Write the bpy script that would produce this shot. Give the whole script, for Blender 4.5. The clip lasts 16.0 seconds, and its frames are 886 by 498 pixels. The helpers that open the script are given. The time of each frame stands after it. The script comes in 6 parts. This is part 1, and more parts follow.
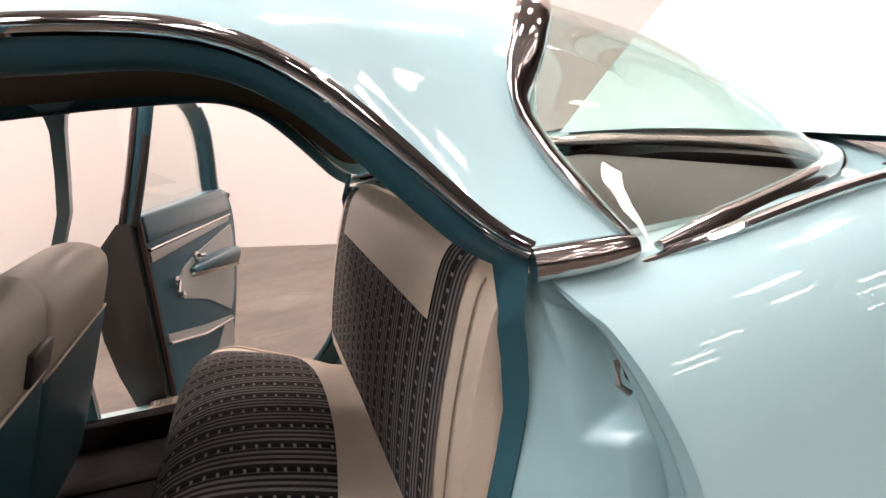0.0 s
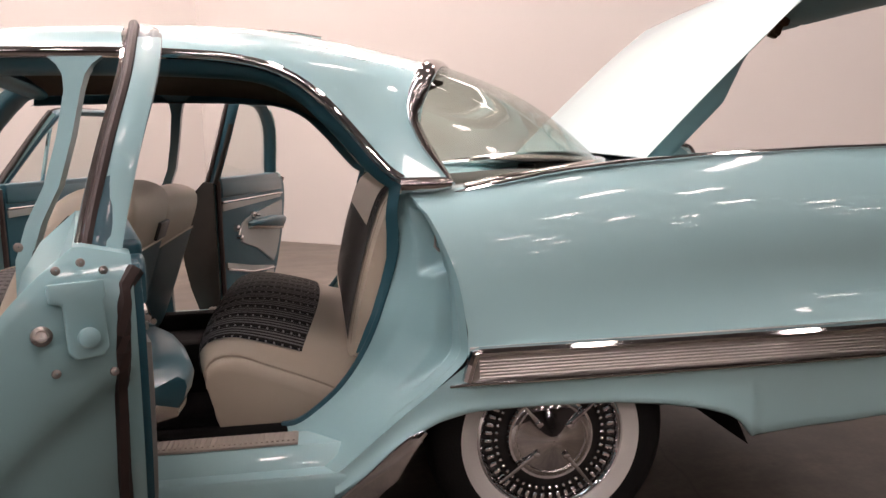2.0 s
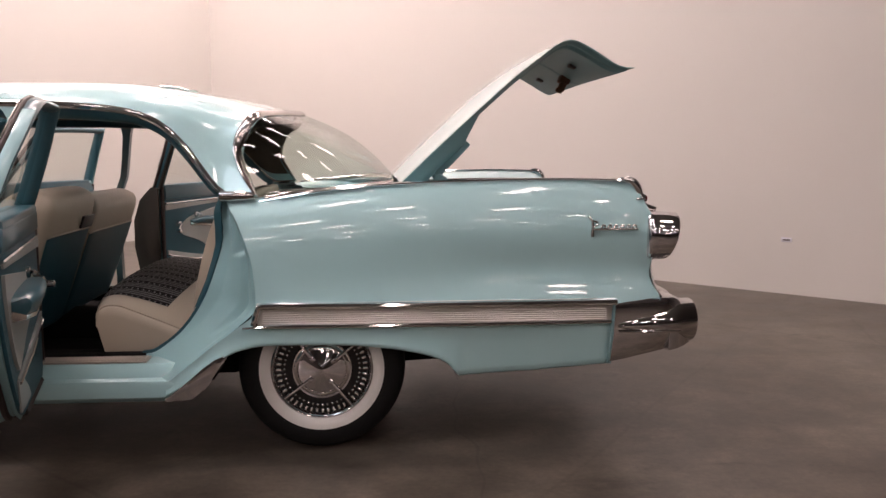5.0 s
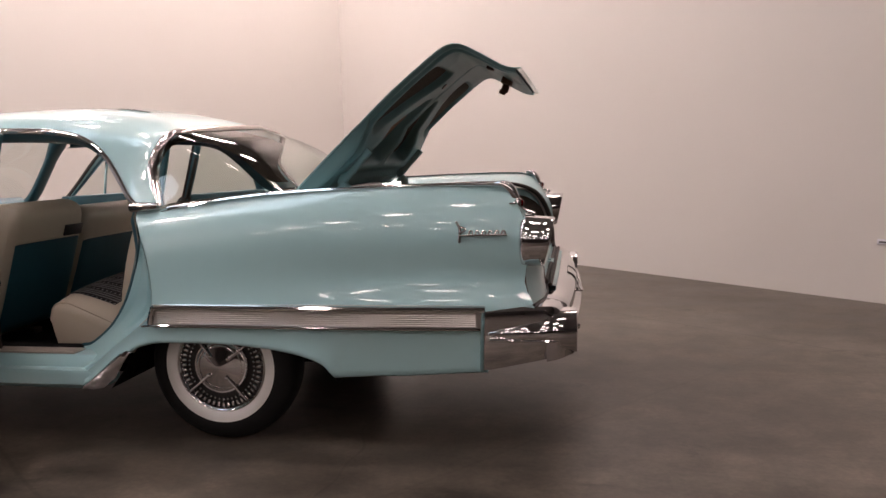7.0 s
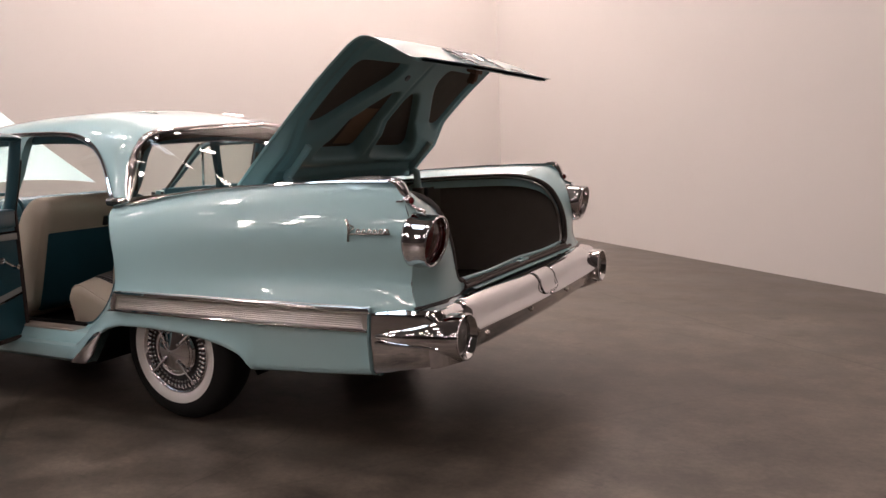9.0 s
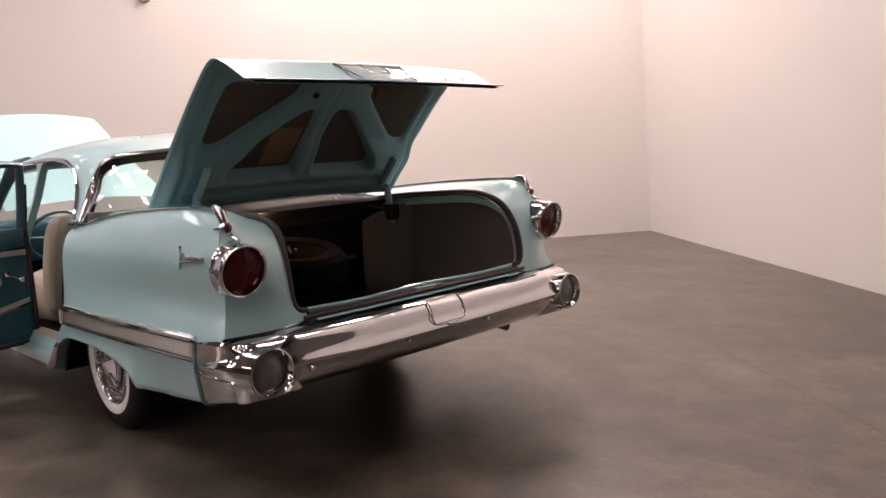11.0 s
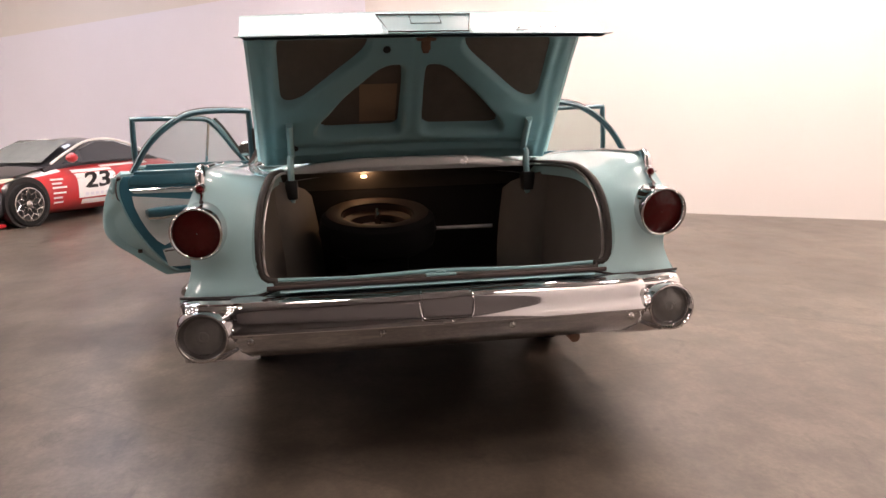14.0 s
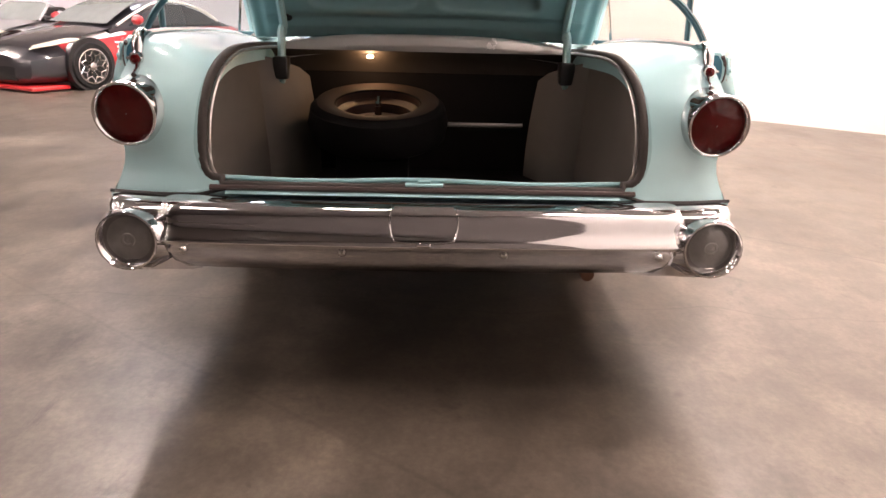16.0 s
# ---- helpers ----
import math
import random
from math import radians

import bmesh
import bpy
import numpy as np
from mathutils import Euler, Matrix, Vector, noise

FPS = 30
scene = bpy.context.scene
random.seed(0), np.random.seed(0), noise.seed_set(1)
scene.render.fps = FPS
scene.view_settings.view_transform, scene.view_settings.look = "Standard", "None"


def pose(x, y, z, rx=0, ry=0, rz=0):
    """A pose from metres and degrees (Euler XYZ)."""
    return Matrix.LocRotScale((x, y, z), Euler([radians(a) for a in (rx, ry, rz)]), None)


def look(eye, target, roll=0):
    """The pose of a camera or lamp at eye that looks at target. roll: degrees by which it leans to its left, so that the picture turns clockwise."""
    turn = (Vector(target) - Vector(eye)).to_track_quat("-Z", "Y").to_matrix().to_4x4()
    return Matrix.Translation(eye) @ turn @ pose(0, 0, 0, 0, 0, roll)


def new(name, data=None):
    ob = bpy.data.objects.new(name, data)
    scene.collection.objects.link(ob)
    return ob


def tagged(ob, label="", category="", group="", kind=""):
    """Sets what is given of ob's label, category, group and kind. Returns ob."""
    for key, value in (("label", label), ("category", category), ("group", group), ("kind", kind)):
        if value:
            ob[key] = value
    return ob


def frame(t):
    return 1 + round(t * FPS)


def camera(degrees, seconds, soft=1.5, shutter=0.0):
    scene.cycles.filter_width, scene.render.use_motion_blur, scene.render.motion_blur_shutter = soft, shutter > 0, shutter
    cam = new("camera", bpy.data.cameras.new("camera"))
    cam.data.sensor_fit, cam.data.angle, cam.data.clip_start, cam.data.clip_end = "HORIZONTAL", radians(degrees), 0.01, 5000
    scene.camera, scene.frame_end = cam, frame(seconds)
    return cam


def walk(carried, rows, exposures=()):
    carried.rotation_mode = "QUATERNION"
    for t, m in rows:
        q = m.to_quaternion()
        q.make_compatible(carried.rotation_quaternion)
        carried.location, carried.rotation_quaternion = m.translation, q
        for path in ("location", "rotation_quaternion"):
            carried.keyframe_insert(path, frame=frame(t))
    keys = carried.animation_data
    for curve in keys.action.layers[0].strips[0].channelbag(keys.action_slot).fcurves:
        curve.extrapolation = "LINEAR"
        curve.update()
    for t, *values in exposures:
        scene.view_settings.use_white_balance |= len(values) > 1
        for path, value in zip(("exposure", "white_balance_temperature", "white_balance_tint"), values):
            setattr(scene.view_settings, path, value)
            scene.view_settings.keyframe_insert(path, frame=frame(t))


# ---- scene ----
cam = camera(60.2, 16.0)
PATH = [
    (0, (-0.7, -1.709, 1.26), (-0.256, 0.205, 0.887), -7.5),
    (0.5, (-0.606, -1.986, 1.244), (-0.289, -0.028, 0.988), -6.3),
    (1, (-0.588, -2.275, 1.185), (-0.374, -0.308, 0.892), -2.2),
    (1.5, (-0.643, -2.566, 1.163), (-0.273, -0.622, 0.876), -1.9),
    (2, (-0.604, -2.86, 1.157), (-0.294, -0.902, 0.889), -1.3),
    (2.5, (-0.504, -3.185, 1.175), (-0.32, -1.213, 0.896), -0.8),
    (3, (-0.507, -3.473, 1.18), (-0.278, -1.501, 0.93), 2.0),
    (3.5, (-0.482, -3.681, 1.202), (-0.166, -1.724, 0.934), 2.5),
    (4, (-0.288, -3.935, 1.23), (-0.064, -1.963, 0.981), 1.3),
    (4.5, (-0.068, -4.019, 1.231), (0.146, -2.045, 0.988), 0.5),
    (5, (0.191, -3.987, 1.232), (0.386, -2.012, 0.984), 0.4),
    (7.5, (1.91, -3.96, 1.265), (1.414, -2.038, 1.021), -1.9),
    (8, (2.236, -3.794, 1.281), (1.61, -1.911, 1.029), -2.0),
    (8.5, (2.576, -3.679, 1.275), (1.777, -1.863, 1.024), -1.7),
    (9, (2.824, -3.408, 1.242), (1.886, -1.661, 0.983), -2.5),
    (9.5, (3.163, -3.175, 1.244), (2.092, -1.506, 0.986), -3.3),
    (12, (4.247, -1.627, 1.238), (2.553, -0.59, 1.002), -4.1),
    (12.5, (4.352, -1.326, 1.265), (2.538, -0.525, 1.004), -4.2),
    (13, (4.34, -0.991, 1.275), (2.463, -0.362, 0.988), -3.6),
    (13.5, (4.395, -0.676, 1.274), (2.472, -0.215, 0.978), -2.7),
    (14, (4.3, -0.427, 1.261), (2.348, -0.13, 0.942), -1.7),
    (14.5, (4.207, -0.213, 1.251), (2.251, 0.039, 0.921), 0.9),
    (15, (4.17, -0.012, 1.298), (2.203, 0.084, 0.952), 2.3),
    (15.5, (4.015, 0.011, 1.255), (2.073, 0.084, 0.783), 2.8),
    (16, (3.765, -0.017, 1.222), (1.858, 0.049, 0.621), 1.5),
]
EXPOSURES = [(0, 1.35, 6500, 10), (0.5, 0.78, 6500, 10), (1.0, 0.6, 6500, 10), (1.5, 0.68, 6500, 10), (2.5, 0.7, 6500, 11), (3.5, 0.75, 6500, 11), (5, 0.62, 6500, 11), (7.5, 0.38, 6500, 10), (9.5, 0.52, 6500, 10), (12, 0.9, 6600, 11), (13, 1.16, 6700, 10), (14.5, 1.48, 6650, 9.5), (15.3, 1.68, 6650, 9.5), (16, 2.06, 6650, 9.5)]
walk(cam, [(t, look(eye, target, roll)) for t, eye, target, roll in PATH], EXPOSURES)

# ---- world and light ----
world = bpy.data.worlds.new("hall_world")
world.use_nodes = True
scene.world = world
world.node_tree.nodes["Background"].inputs[0].default_value = (1.0, 0.93, 0.88, 1)
world.node_tree.nodes["Background"].inputs[1].default_value = 0.05


# ---- materials ----
def link(mat, a, b):
    mat.node_tree.links.new(a, b)


def node(mat, kind, **values):
    n = mat.node_tree.nodes.new(kind)
    for key, value in values.items():
        if key in n.inputs:
            n.inputs[key].default_value = value
    return n


def material(name, colour, rough=0.5, metal=0.0, coat=0.0, spots=0.0, scale=8.0, bump=0.0, bump_scale=60.0, coat_rough=0.03, rough_var=0.0, sheen=0.0, shine=0.5):
    """A principled surface whose colour, gloss and relief vary with two noises."""
    m = bpy.data.materials.new(name)
    m.use_nodes = True
    p = m.node_tree.nodes["Principled BSDF"]
    p.inputs["Base Color"].default_value = (*colour, 1)
    p.inputs["Roughness"].default_value = rough
    p.inputs["Metallic"].default_value = metal
    p.inputs["Specular IOR Level"].default_value = shine
    p.inputs["Coat Weight"].default_value = coat
    p.inputs["Coat Roughness"].default_value = coat_rough
    p.inputs["Sheen Weight"].default_value = sheen
    where = node(m, "ShaderNodeTexCoord").outputs["Object"]
    if spots or rough_var:
        n = node(m, "ShaderNodeTexNoise", Scale=scale, Detail=6.0, Roughness=0.65)
        link(m, where, n.inputs["Vector"])
        if spots:
            ramp = node(m, "ShaderNodeMix")
            ramp.data_type = "RGBA"
            low = [c * (1 - spots) for c in colour]
            high = [min(1.0, c * (1 + spots)) for c in colour]
            ramp.inputs[6].default_value, ramp.inputs[7].default_value = (*low, 1), (*high, 1)
            link(m, n.outputs["Fac"], ramp.inputs[0])
            link(m, ramp.outputs[2], p.inputs["Base Color"])
        if rough_var:
            r = node(m, "ShaderNodeMapRange")
            r.inputs["From Min"].default_value, r.inputs["From Max"].default_value = 0.3, 0.7
            r.inputs["To Min"].default_value, r.inputs["To Max"].default_value = max(0.0, rough - rough_var), rough + rough_var
            link(m, n.outputs["Fac"], r.inputs["Value"])
            link(m, r.outputs["Result"], p.inputs["Roughness"])
    if bump:
        n2 = node(m, "ShaderNodeTexNoise", Scale=bump_scale, Detail=4.0)
        link(m, where, n2.inputs["Vector"])
        b = node(m, "ShaderNodeBump", Strength=bump, Distance=0.004)
        link(m, n2.outputs["Fac"], b.inputs["Height"])
        link(m, b.outputs["Normal"], p.inputs["Normal"])
    return m


def pane_material(name, tint, gloss=0.06):
    """Thin flat glass: clear, with a mirror-like share that grows at a slant."""
    m = bpy.data.materials.new(name)
    m.use_nodes = True
    nodes = m.node_tree.nodes
    nodes.remove(nodes["Principled BSDF"])
    clear = node(m, "ShaderNodeBsdfTransparent", Color=(*tint, 1))
    shine = node(m, "ShaderNodeBsdfGlossy", Roughness=0.01)
    slant = node(m, "ShaderNodeLayerWeight", Blend=0.5)
    rise = node(m, "ShaderNodeMath")
    rise.operation = "POWER"
    rise.inputs[1].default_value = 4.0
    link(m, slant.outputs["Facing"], rise.inputs[0])
    share = node(m, "ShaderNodeMath")
    share.operation = "MULTIPLY_ADD"
    share.inputs[1].default_value, share.inputs[2].default_value = 0.75, gloss
    link(m, rise.outputs[0], share.inputs[0])
    mix = node(m, "ShaderNodeMixShader")
    link(m, share.outputs[0], mix.inputs[0])
    link(m, clear.outputs[0], mix.inputs[1])
    link(m, shine.outputs[0], mix.inputs[2])
    link(m, mix.outputs[0], nodes["Material Output"].inputs["Surface"])
    return m


def glow_material(name, colour, strength):
    m = bpy.data.materials.new(name)
    m.use_nodes = True
    p = m.node_tree.nodes["Principled BSDF"]
    p.inputs["Base Color"].default_value = (*colour, 1)
    p.inputs["Emission Color"].default_value = (*colour, 1)
    p.inputs["Emission Strength"].default_value = strength
    return m


def concrete_material():
    """Sealed concrete: broad brown clouds, drawn-out smears, fine grain, specks, hairline cracks."""
    m = bpy.data.materials.new("polished_concrete")
    m.use_nodes = True
    p = m.node_tree.nodes["Principled BSDF"]
    where = node(m, "ShaderNodeTexCoord").outputs["Object"]

    def noise(scale, detail, rough, stretch=None, warp=0.0):
        n = node(m, "ShaderNodeTexNoise", Scale=scale, Detail=detail, Roughness=rough, Distortion=warp)
        src = where
        if stretch:
            mp = node(m, "ShaderNodeMapping")
            mp.inputs["Rotation"].default_value = (0, 0, stretch[0])
            mp.inputs["Scale"].default_value = (1.0, stretch[1], 1.0)
            link(m, where, mp.inputs["Vector"])
            src = mp.outputs["Vector"]
        link(m, src, n.inputs["Vector"])
        return n.outputs["Fac"]

    def spread(value, a, b, lo, hi):
        r = node(m, "ShaderNodeMapRange")
        r.interpolation_type = "SMOOTHSTEP"
        r.inputs["From Min"].default_value, r.inputs["From Max"].default_value = a, b
        r.inputs["To Min"].default_value, r.inputs["To Max"].default_value = lo, hi
        link(m, value, r.inputs["Value"])
        return r.outputs["Result"]

    def times(a, b):
        n = node(m, "ShaderNodeMath")
        n.operation = "MULTIPLY"
        link(m, a, n.inputs[0])
        link(m, b, n.inputs[1])
        return n.outputs[0]

    cloud = noise(0.45, 3.0, 0.5, warp=0.3)
    smear = noise(0.9, 5.0, 0.55, (0.5, 2.2), 0.3)
    smear_b = noise(1.5, 5.0, 0.58, (-0.7, 2.0), 0.4)
    mid = noise(4.5, 5.0, 0.6)
    fine = noise(45.0, 3.0, 0.6)
    tone = times(spread(smear, 0.3, 0.7, 0.74, 1.14), spread(smear_b, 0.3, 0.7, 0.76, 1.14))
    tone = times(tone, spread(mid, 0.34, 0.66, 0.74, 1.16))
    tone = times(tone, spread(fine, 0.3, 0.7, 0.86, 1.1))
    tone = times(tone, spread(noise(14.0, 4.0, 0.65, (0.2, 1.8)), 0.3, 0.7, 0.86, 1.08))
    tone = times(tone, spread(noise(2.3, 6.0, 0.7, (1.1, 1.6), 0.6), 0.57, 0.7, 1.0, 0.52))
    speck = node(m, "ShaderNodeTexVoronoi", Scale=1.3)
    link(m, where, speck.inputs["Vector"])
    tone = times(tone, spread(speck.outputs["Distance"], 0.012, 0.04, 0.42, 1.0))
    dots = node(m, "ShaderNodeTexVoronoi", Scale=4.5)
    link(m, where, dots.inputs["Vector"])
    tone = times(tone, spread(dots.outputs["Distance"], 0.02, 0.07, 0.7, 1.0))
    sway = node(m, "ShaderNodeTexNoise", Scale=0.9, Detail=2.0, Roughness=0.5)
    link(m, where, sway.inputs["Vector"])
    bend = node(m, "ShaderNodeVectorMath")
    bend.operation = "MULTIPLY_ADD"
    bend.inputs[1].default_value = (0.7, 0.7, 0.0)
    link(m, sway.outputs["Color"], bend.inputs[0])
    link(m, where, bend.inputs[2])
    bend_joint = node(m, "ShaderNodeVectorMath")
    bend_joint.operation = "MULTIPLY_ADD"
    bend_joint.inputs[1].default_value = (0.08, 0.08, 0.0)
    link(m, sway.outputs["Color"], bend_joint.inputs[0])
    link(m, where, bend_joint.inputs[2])
    crack = node(m, "ShaderNodeTexVoronoi", Scale=0.21)
    crack.feature = "DISTANCE_TO_EDGE"
    link(m, bend.outputs[0], crack.inputs["Vector"])
    tone = times(tone, spread(crack.outputs["Distance"], 0.0004, 0.002, 0.75, 1.0))
    # straight joints that cross at right angles
    for dx, dy, off, dark in ((0.77, -0.64, 1.55, 0.65), (0.77, -0.64, -1.53, 0.84), (0.64, 0.77, -2.79, 0.65), (0.64, 0.77, 1.4, 0.75)):
        line = node(m, "ShaderNodeVectorMath")
        line.operation = "DOT_PRODUCT"
        line.inputs[1].default_value = (dx, dy, 0.0)
        link(m, bend_joint.outputs[0], line.inputs[0])
        gap = node(m, "ShaderNodeMath")
        gap.operation = "ADD"
        gap.inputs[1].default_value = off
        link(m, line.outputs["Value"], gap.inputs[0])
        dist = node(m, "ShaderNodeMath")
        dist.operation = "ABSOLUTE"
        link(m, gap.outputs[0], dist.inputs[0])
        tone = times(tone, spread(dist.outputs[0], 0.003, 0.014, dark, 1.0))
    base = node(m, "ShaderNodeMix")
    base.data_type = "RGBA"
    base.inputs[6].default_value, base.inputs[7].default_value = (0.074, 0.059, 0.046, 1), (0.112, 0.094, 0.076, 1)
    link(m, spread(cloud, 0.35, 0.65, 0.0, 1.0), base.inputs[0])
    mul = node(m, "ShaderNodeMix")
    mul.data_type, mul.blend_type = "RGBA", "MULTIPLY"
    mul.inputs[0].default_value = 1.0
    link(m, base.outputs[2], mul.inputs[6])
    link(m, tone, mul.inputs[7])
    link(m, mul.outputs[2], p.inputs["Base Color"])
    p.inputs["Specular IOR Level"].default_value = 0.36
    link(m, spread(smear_b, 0.25, 0.75, 0.29, 0.36), p.inputs["Roughness"])
    return m


def seat_cloth_material(name, dash_axis):
    """Dark brown cloth with pale stripes and rows of black dashes."""
    m = bpy.data.materials.new(name)
    m.use_nodes = True
    p = m.node_tree.nodes["Principled BSDF"]
    p.inputs["Roughness"].default_value = 0.85
    p.inputs["Sheen Weight"].default_value = 0.02
    p.inputs["Specular IOR Level"].default_value = 0.12
    where = node(m, "ShaderNodeTexCoord").outputs["Object"]
    split = node(m, "ShaderNodeSeparateXYZ")
    link(m, where, split.inputs[0])
    across = split.outputs[1]

    def calc(op, a, b):
        n = node(m, "ShaderNodeMath")
        n.operation = op
        for i, v in enumerate((a, b)):
            if isinstance(v, (int, float)):
                n.inputs[i].default_value = v
            else:
                link(m, v, n.inputs[i])
        return n.outputs[0]

    share = calc("FRACT", calc("MULTIPLY", across, 11.5), 0)
    row = calc("LESS_THAN", share, 0.17)
    dash = calc("GREATER_THAN", calc("FRACT", calc("MULTIPLY", split.outputs[dash_axis], 42.0), 0), 0.24)
    black = calc("MULTIPLY", dash, row)
    lines = calc("GREATER_THAN", calc("FRACT", calc("MULTIPLY", share, 4.6), 0), 0.5)
    faint = calc("MULTIPLY", calc("MULTIPLY", lines, calc("GREATER_THAN", share, 0.24)), 0.7)
    pale = calc("MAXIMUM", row, faint)
    weave = node(m, "ShaderNodeTexNoise", Scale=420.0, Detail=2.0)
    link(m, where, weave.inputs["Vector"])
    a = node(m, "ShaderNodeMix")
    a.data_type = "RGBA"
    a.inputs[6].default_value, a.inputs[7].default_value = (0.014, 0.0115, 0.0112, 1), (0.2, 0.194, 0.194, 1)
    link(m, pale, a.inputs[0])
    b = node(m, "ShaderNodeMix")
    b.data_type = "RGBA"
    b.inputs[7].default_value = (0.004, 0.004, 0.0042, 1)
    link(m, black, b.inputs[0])
    link(m, a.outputs[2], b.inputs[6])
    c = node(m, "ShaderNodeMix")
    c.data_type, c.blend_type = "RGBA", "OVERLAY"
    c.inputs[0].default_value = 0.4
    link(m, b.outputs[2], c.inputs[6])
    link(m, weave.outputs["Fac"], c.inputs[7])
    link(m, c.outputs[2], p.inputs["Base Color"])
    bump = node(m, "ShaderNodeBump", Strength=0.3, Distance=0.001)
    link(m, weave.outputs["Fac"], bump.inputs["Height"])
    link(m, bump.outputs["Normal"], p.inputs["Normal"])
    return m


PAINT = material("aqua_paint", (0.4, 0.63, 0.665), 0.3, 0.0, 1.0, 0.03, 3.0, 0.02, 700.0, coat_rough=0.03)
# Darker copy of PAINT; the dimmer light on inner faces is in its colour.
JAMB = material("aqua_jamb_shaded", (0.27, 0.455, 0.485), 0.4, 0.0, 0.5, 0.06, 6.0, 0.06, 60.0, coat_rough=0.06)
# Body aqua darkened: the shade under the raised lid is put into the colour.
LID_INNER = material("aqua_underside_shaded", (0.17, 0.3, 0.32), 0.5, 0.0, 0.08, 0.06, 6.0, 0.06, 60.0, coat_rough=0.2, shine=0.3)
TEAL = material("dark_teal_paint", (0.024, 0.085, 0.112), 0.35, 0.0, 0.5, 0.1, 6.0, coat_rough=0.1)
TEAL_VINYL = material("teal_vinyl", (0.02, 0.09, 0.125), 0.42, 0.0, 0.1, 0.12, 12.0, 0.25, 500.0, shine=0.35)
CREAM_VINYL = material("cream_vinyl", (0.5, 0.43, 0.34), 0.45, 0.0, 0.15, 0.06, 7.0, 0.2, 420.0)
SILVER_VINYL = material("silver_vinyl", (0.42, 0.43, 0.42), 0.4, 0.2, 0.1, 0.06, 10.0, 0.2, 420.0)
CLOTH_SEAT = seat_cloth_material("striped_cloth", 0)
CLOTH_BACK = seat_cloth_material("striped_cloth_back", 2)
HEADLINER = material("brown_headliner", (0.065, 0.049, 0.037), 0.95, 0, 0, 0.15, 30.0, 0.4, 500.0, shine=0.1)
CHROME = material("chrome", (0.68, 0.67, 0.68), 0.045, 1.0, 0, 0.04, 5.0, rough_var=0.02)
LIP_METAL = material("bright_lip_metal", (0.8, 0.78, 0.77), 0.22, 0.45, 0, 0.05, 9.0, rough_var=0.08)
SATIN_CHROME = material("satin_chrome", (0.5, 0.465, 0.455), 0.13, 1.0, 0, 0.05, 7.0)
DULL_CHROME = material("worn_chrome", (0.62, 0.6, 0.58), 0.2, 1.0, 0, 0.08, 9.0, rough_var=0.08)
ALUMINIUM = material("brushed_aluminium", (0.62, 0.6, 0.58), 0.33, 1.0, 0, 0.06, 40.0, 0.1, 300.0)
BLACK_PAINT = material("black_paint", (0.01, 0.01, 0.011), 0.35, 0, 0.2, 0.2, 10.0)
RUBBER = material("tyre_rubber", (0.009, 0.009, 0.0095), 0.62, 0, 0, 0.25, 14.0, 0.3, 160.0, shine=0.25)
SEAL = material("grey_rubber_seal", (0.03, 0.024, 0.021), 0.7, 0, 0, 0.25, 20.0, 0.3, 120.0)
DARK_SEAL = material("dark_rubber_seal", (0.035, 0.02, 0.018), 0.6, 0, 0, 0.25, 20.0)
WHITEWALL = material("whitewall", (0.78, 0.77, 0.75), 0.55, 0, 0, 0.05, 9.0, 0.1, 200.0)
UNDER = material("underbody_black", (0.006, 0.0055, 0.0055), 0.8, 0, 0, 0.4, 9.0, 0.4, 60.0, shine=0.08)
CARPET = material("dark_floor_mat", (0.005, 0.0045, 0.0048), 0.85, 0, 0, 0.3, 30.0, 0.5, 300.0, shine=0.1)
# Trunk card near black: the shade deep inside the trunk is in its colour.
TRUNK_CARD = material("shaded_trunk_card", (0.011, 0.0095, 0.0095), 0.85, 0, 0, 0.12, 9.0, 0.2, 200.0, shine=0.1)
# Paler card for the wheelhouse panels, where light reaches in.
PALE_CARD = material("lit_grey_card", (0.14, 0.125, 0.112), 0.85, 0, 0, 0.15, 9.0, 0.2, 200.0)
SIDE_CARD = material("grey_brown_card", (0.1, 0.088, 0.078), 0.85, 0, 0, 0.2, 5.0, 0.2, 200.0)
SCUFF = material("worn_scuff_metal", (0.5, 0.45, 0.4), 0.4, 0.35, 0, 0.12, 30.0, 0.1, 200.0)
BRACE_CARD = material("brown_brace_paint", (0.05, 0.042, 0.036), 0.7, 0, 0, 0.15, 9.0, shine=0.2)
SEAM = material("brown_seam_thread", (0.2, 0.15, 0.1), 0.8, 0, 0, 0.15, 60.0)
BOARD = material("brown_insulation_board", (0.098, 0.077, 0.063), 0.9, 0, 0, 0.18, 14.0, 0.35, 220.0, shine=0.15)
PAPER = material("tan_paper_label", (0.2, 0.12, 0.07), 0.8, 0, 0, 0.1, 60.0)
RED_LENS = material("red_lens", (0.085, 0.003, 0.004), 0.16, 0, 0.3, 0.15, 30.0, coat_rough=0.05, shine=0.3)
WINDOW = pane_material("window_glass", (0.86, 0.9, 0.88))
REAR_GLASS = pane_material("rear_window_glass", (0.8, 0.86, 0.83))
WALL_PAINT = material("white_wall_paint", (0.56, 0.535, 0.51), 0.75, 0, 0, 0.03, 0.7, 0.05, 40.0)
# Cool daylight on the west wall is put into this grey.
GREY_WALL = material("cool_daylight_grey", (0.6, 0.595, 0.66), 0.75, 0, 0, 0.03, 0.7, 0.05, 40.0)
CEILING_PAINT = material("ceiling_paint", (0.2, 0.186, 0.18), 0.85, 0, 0, 0.05, 2.0)
CONCRETE = concrete_material()
SHELF = material("grey_shelf_card", (0.085, 0.088, 0.08), 0.8, 0, 0, 0.1, 12.0, 0.2, 300.0)
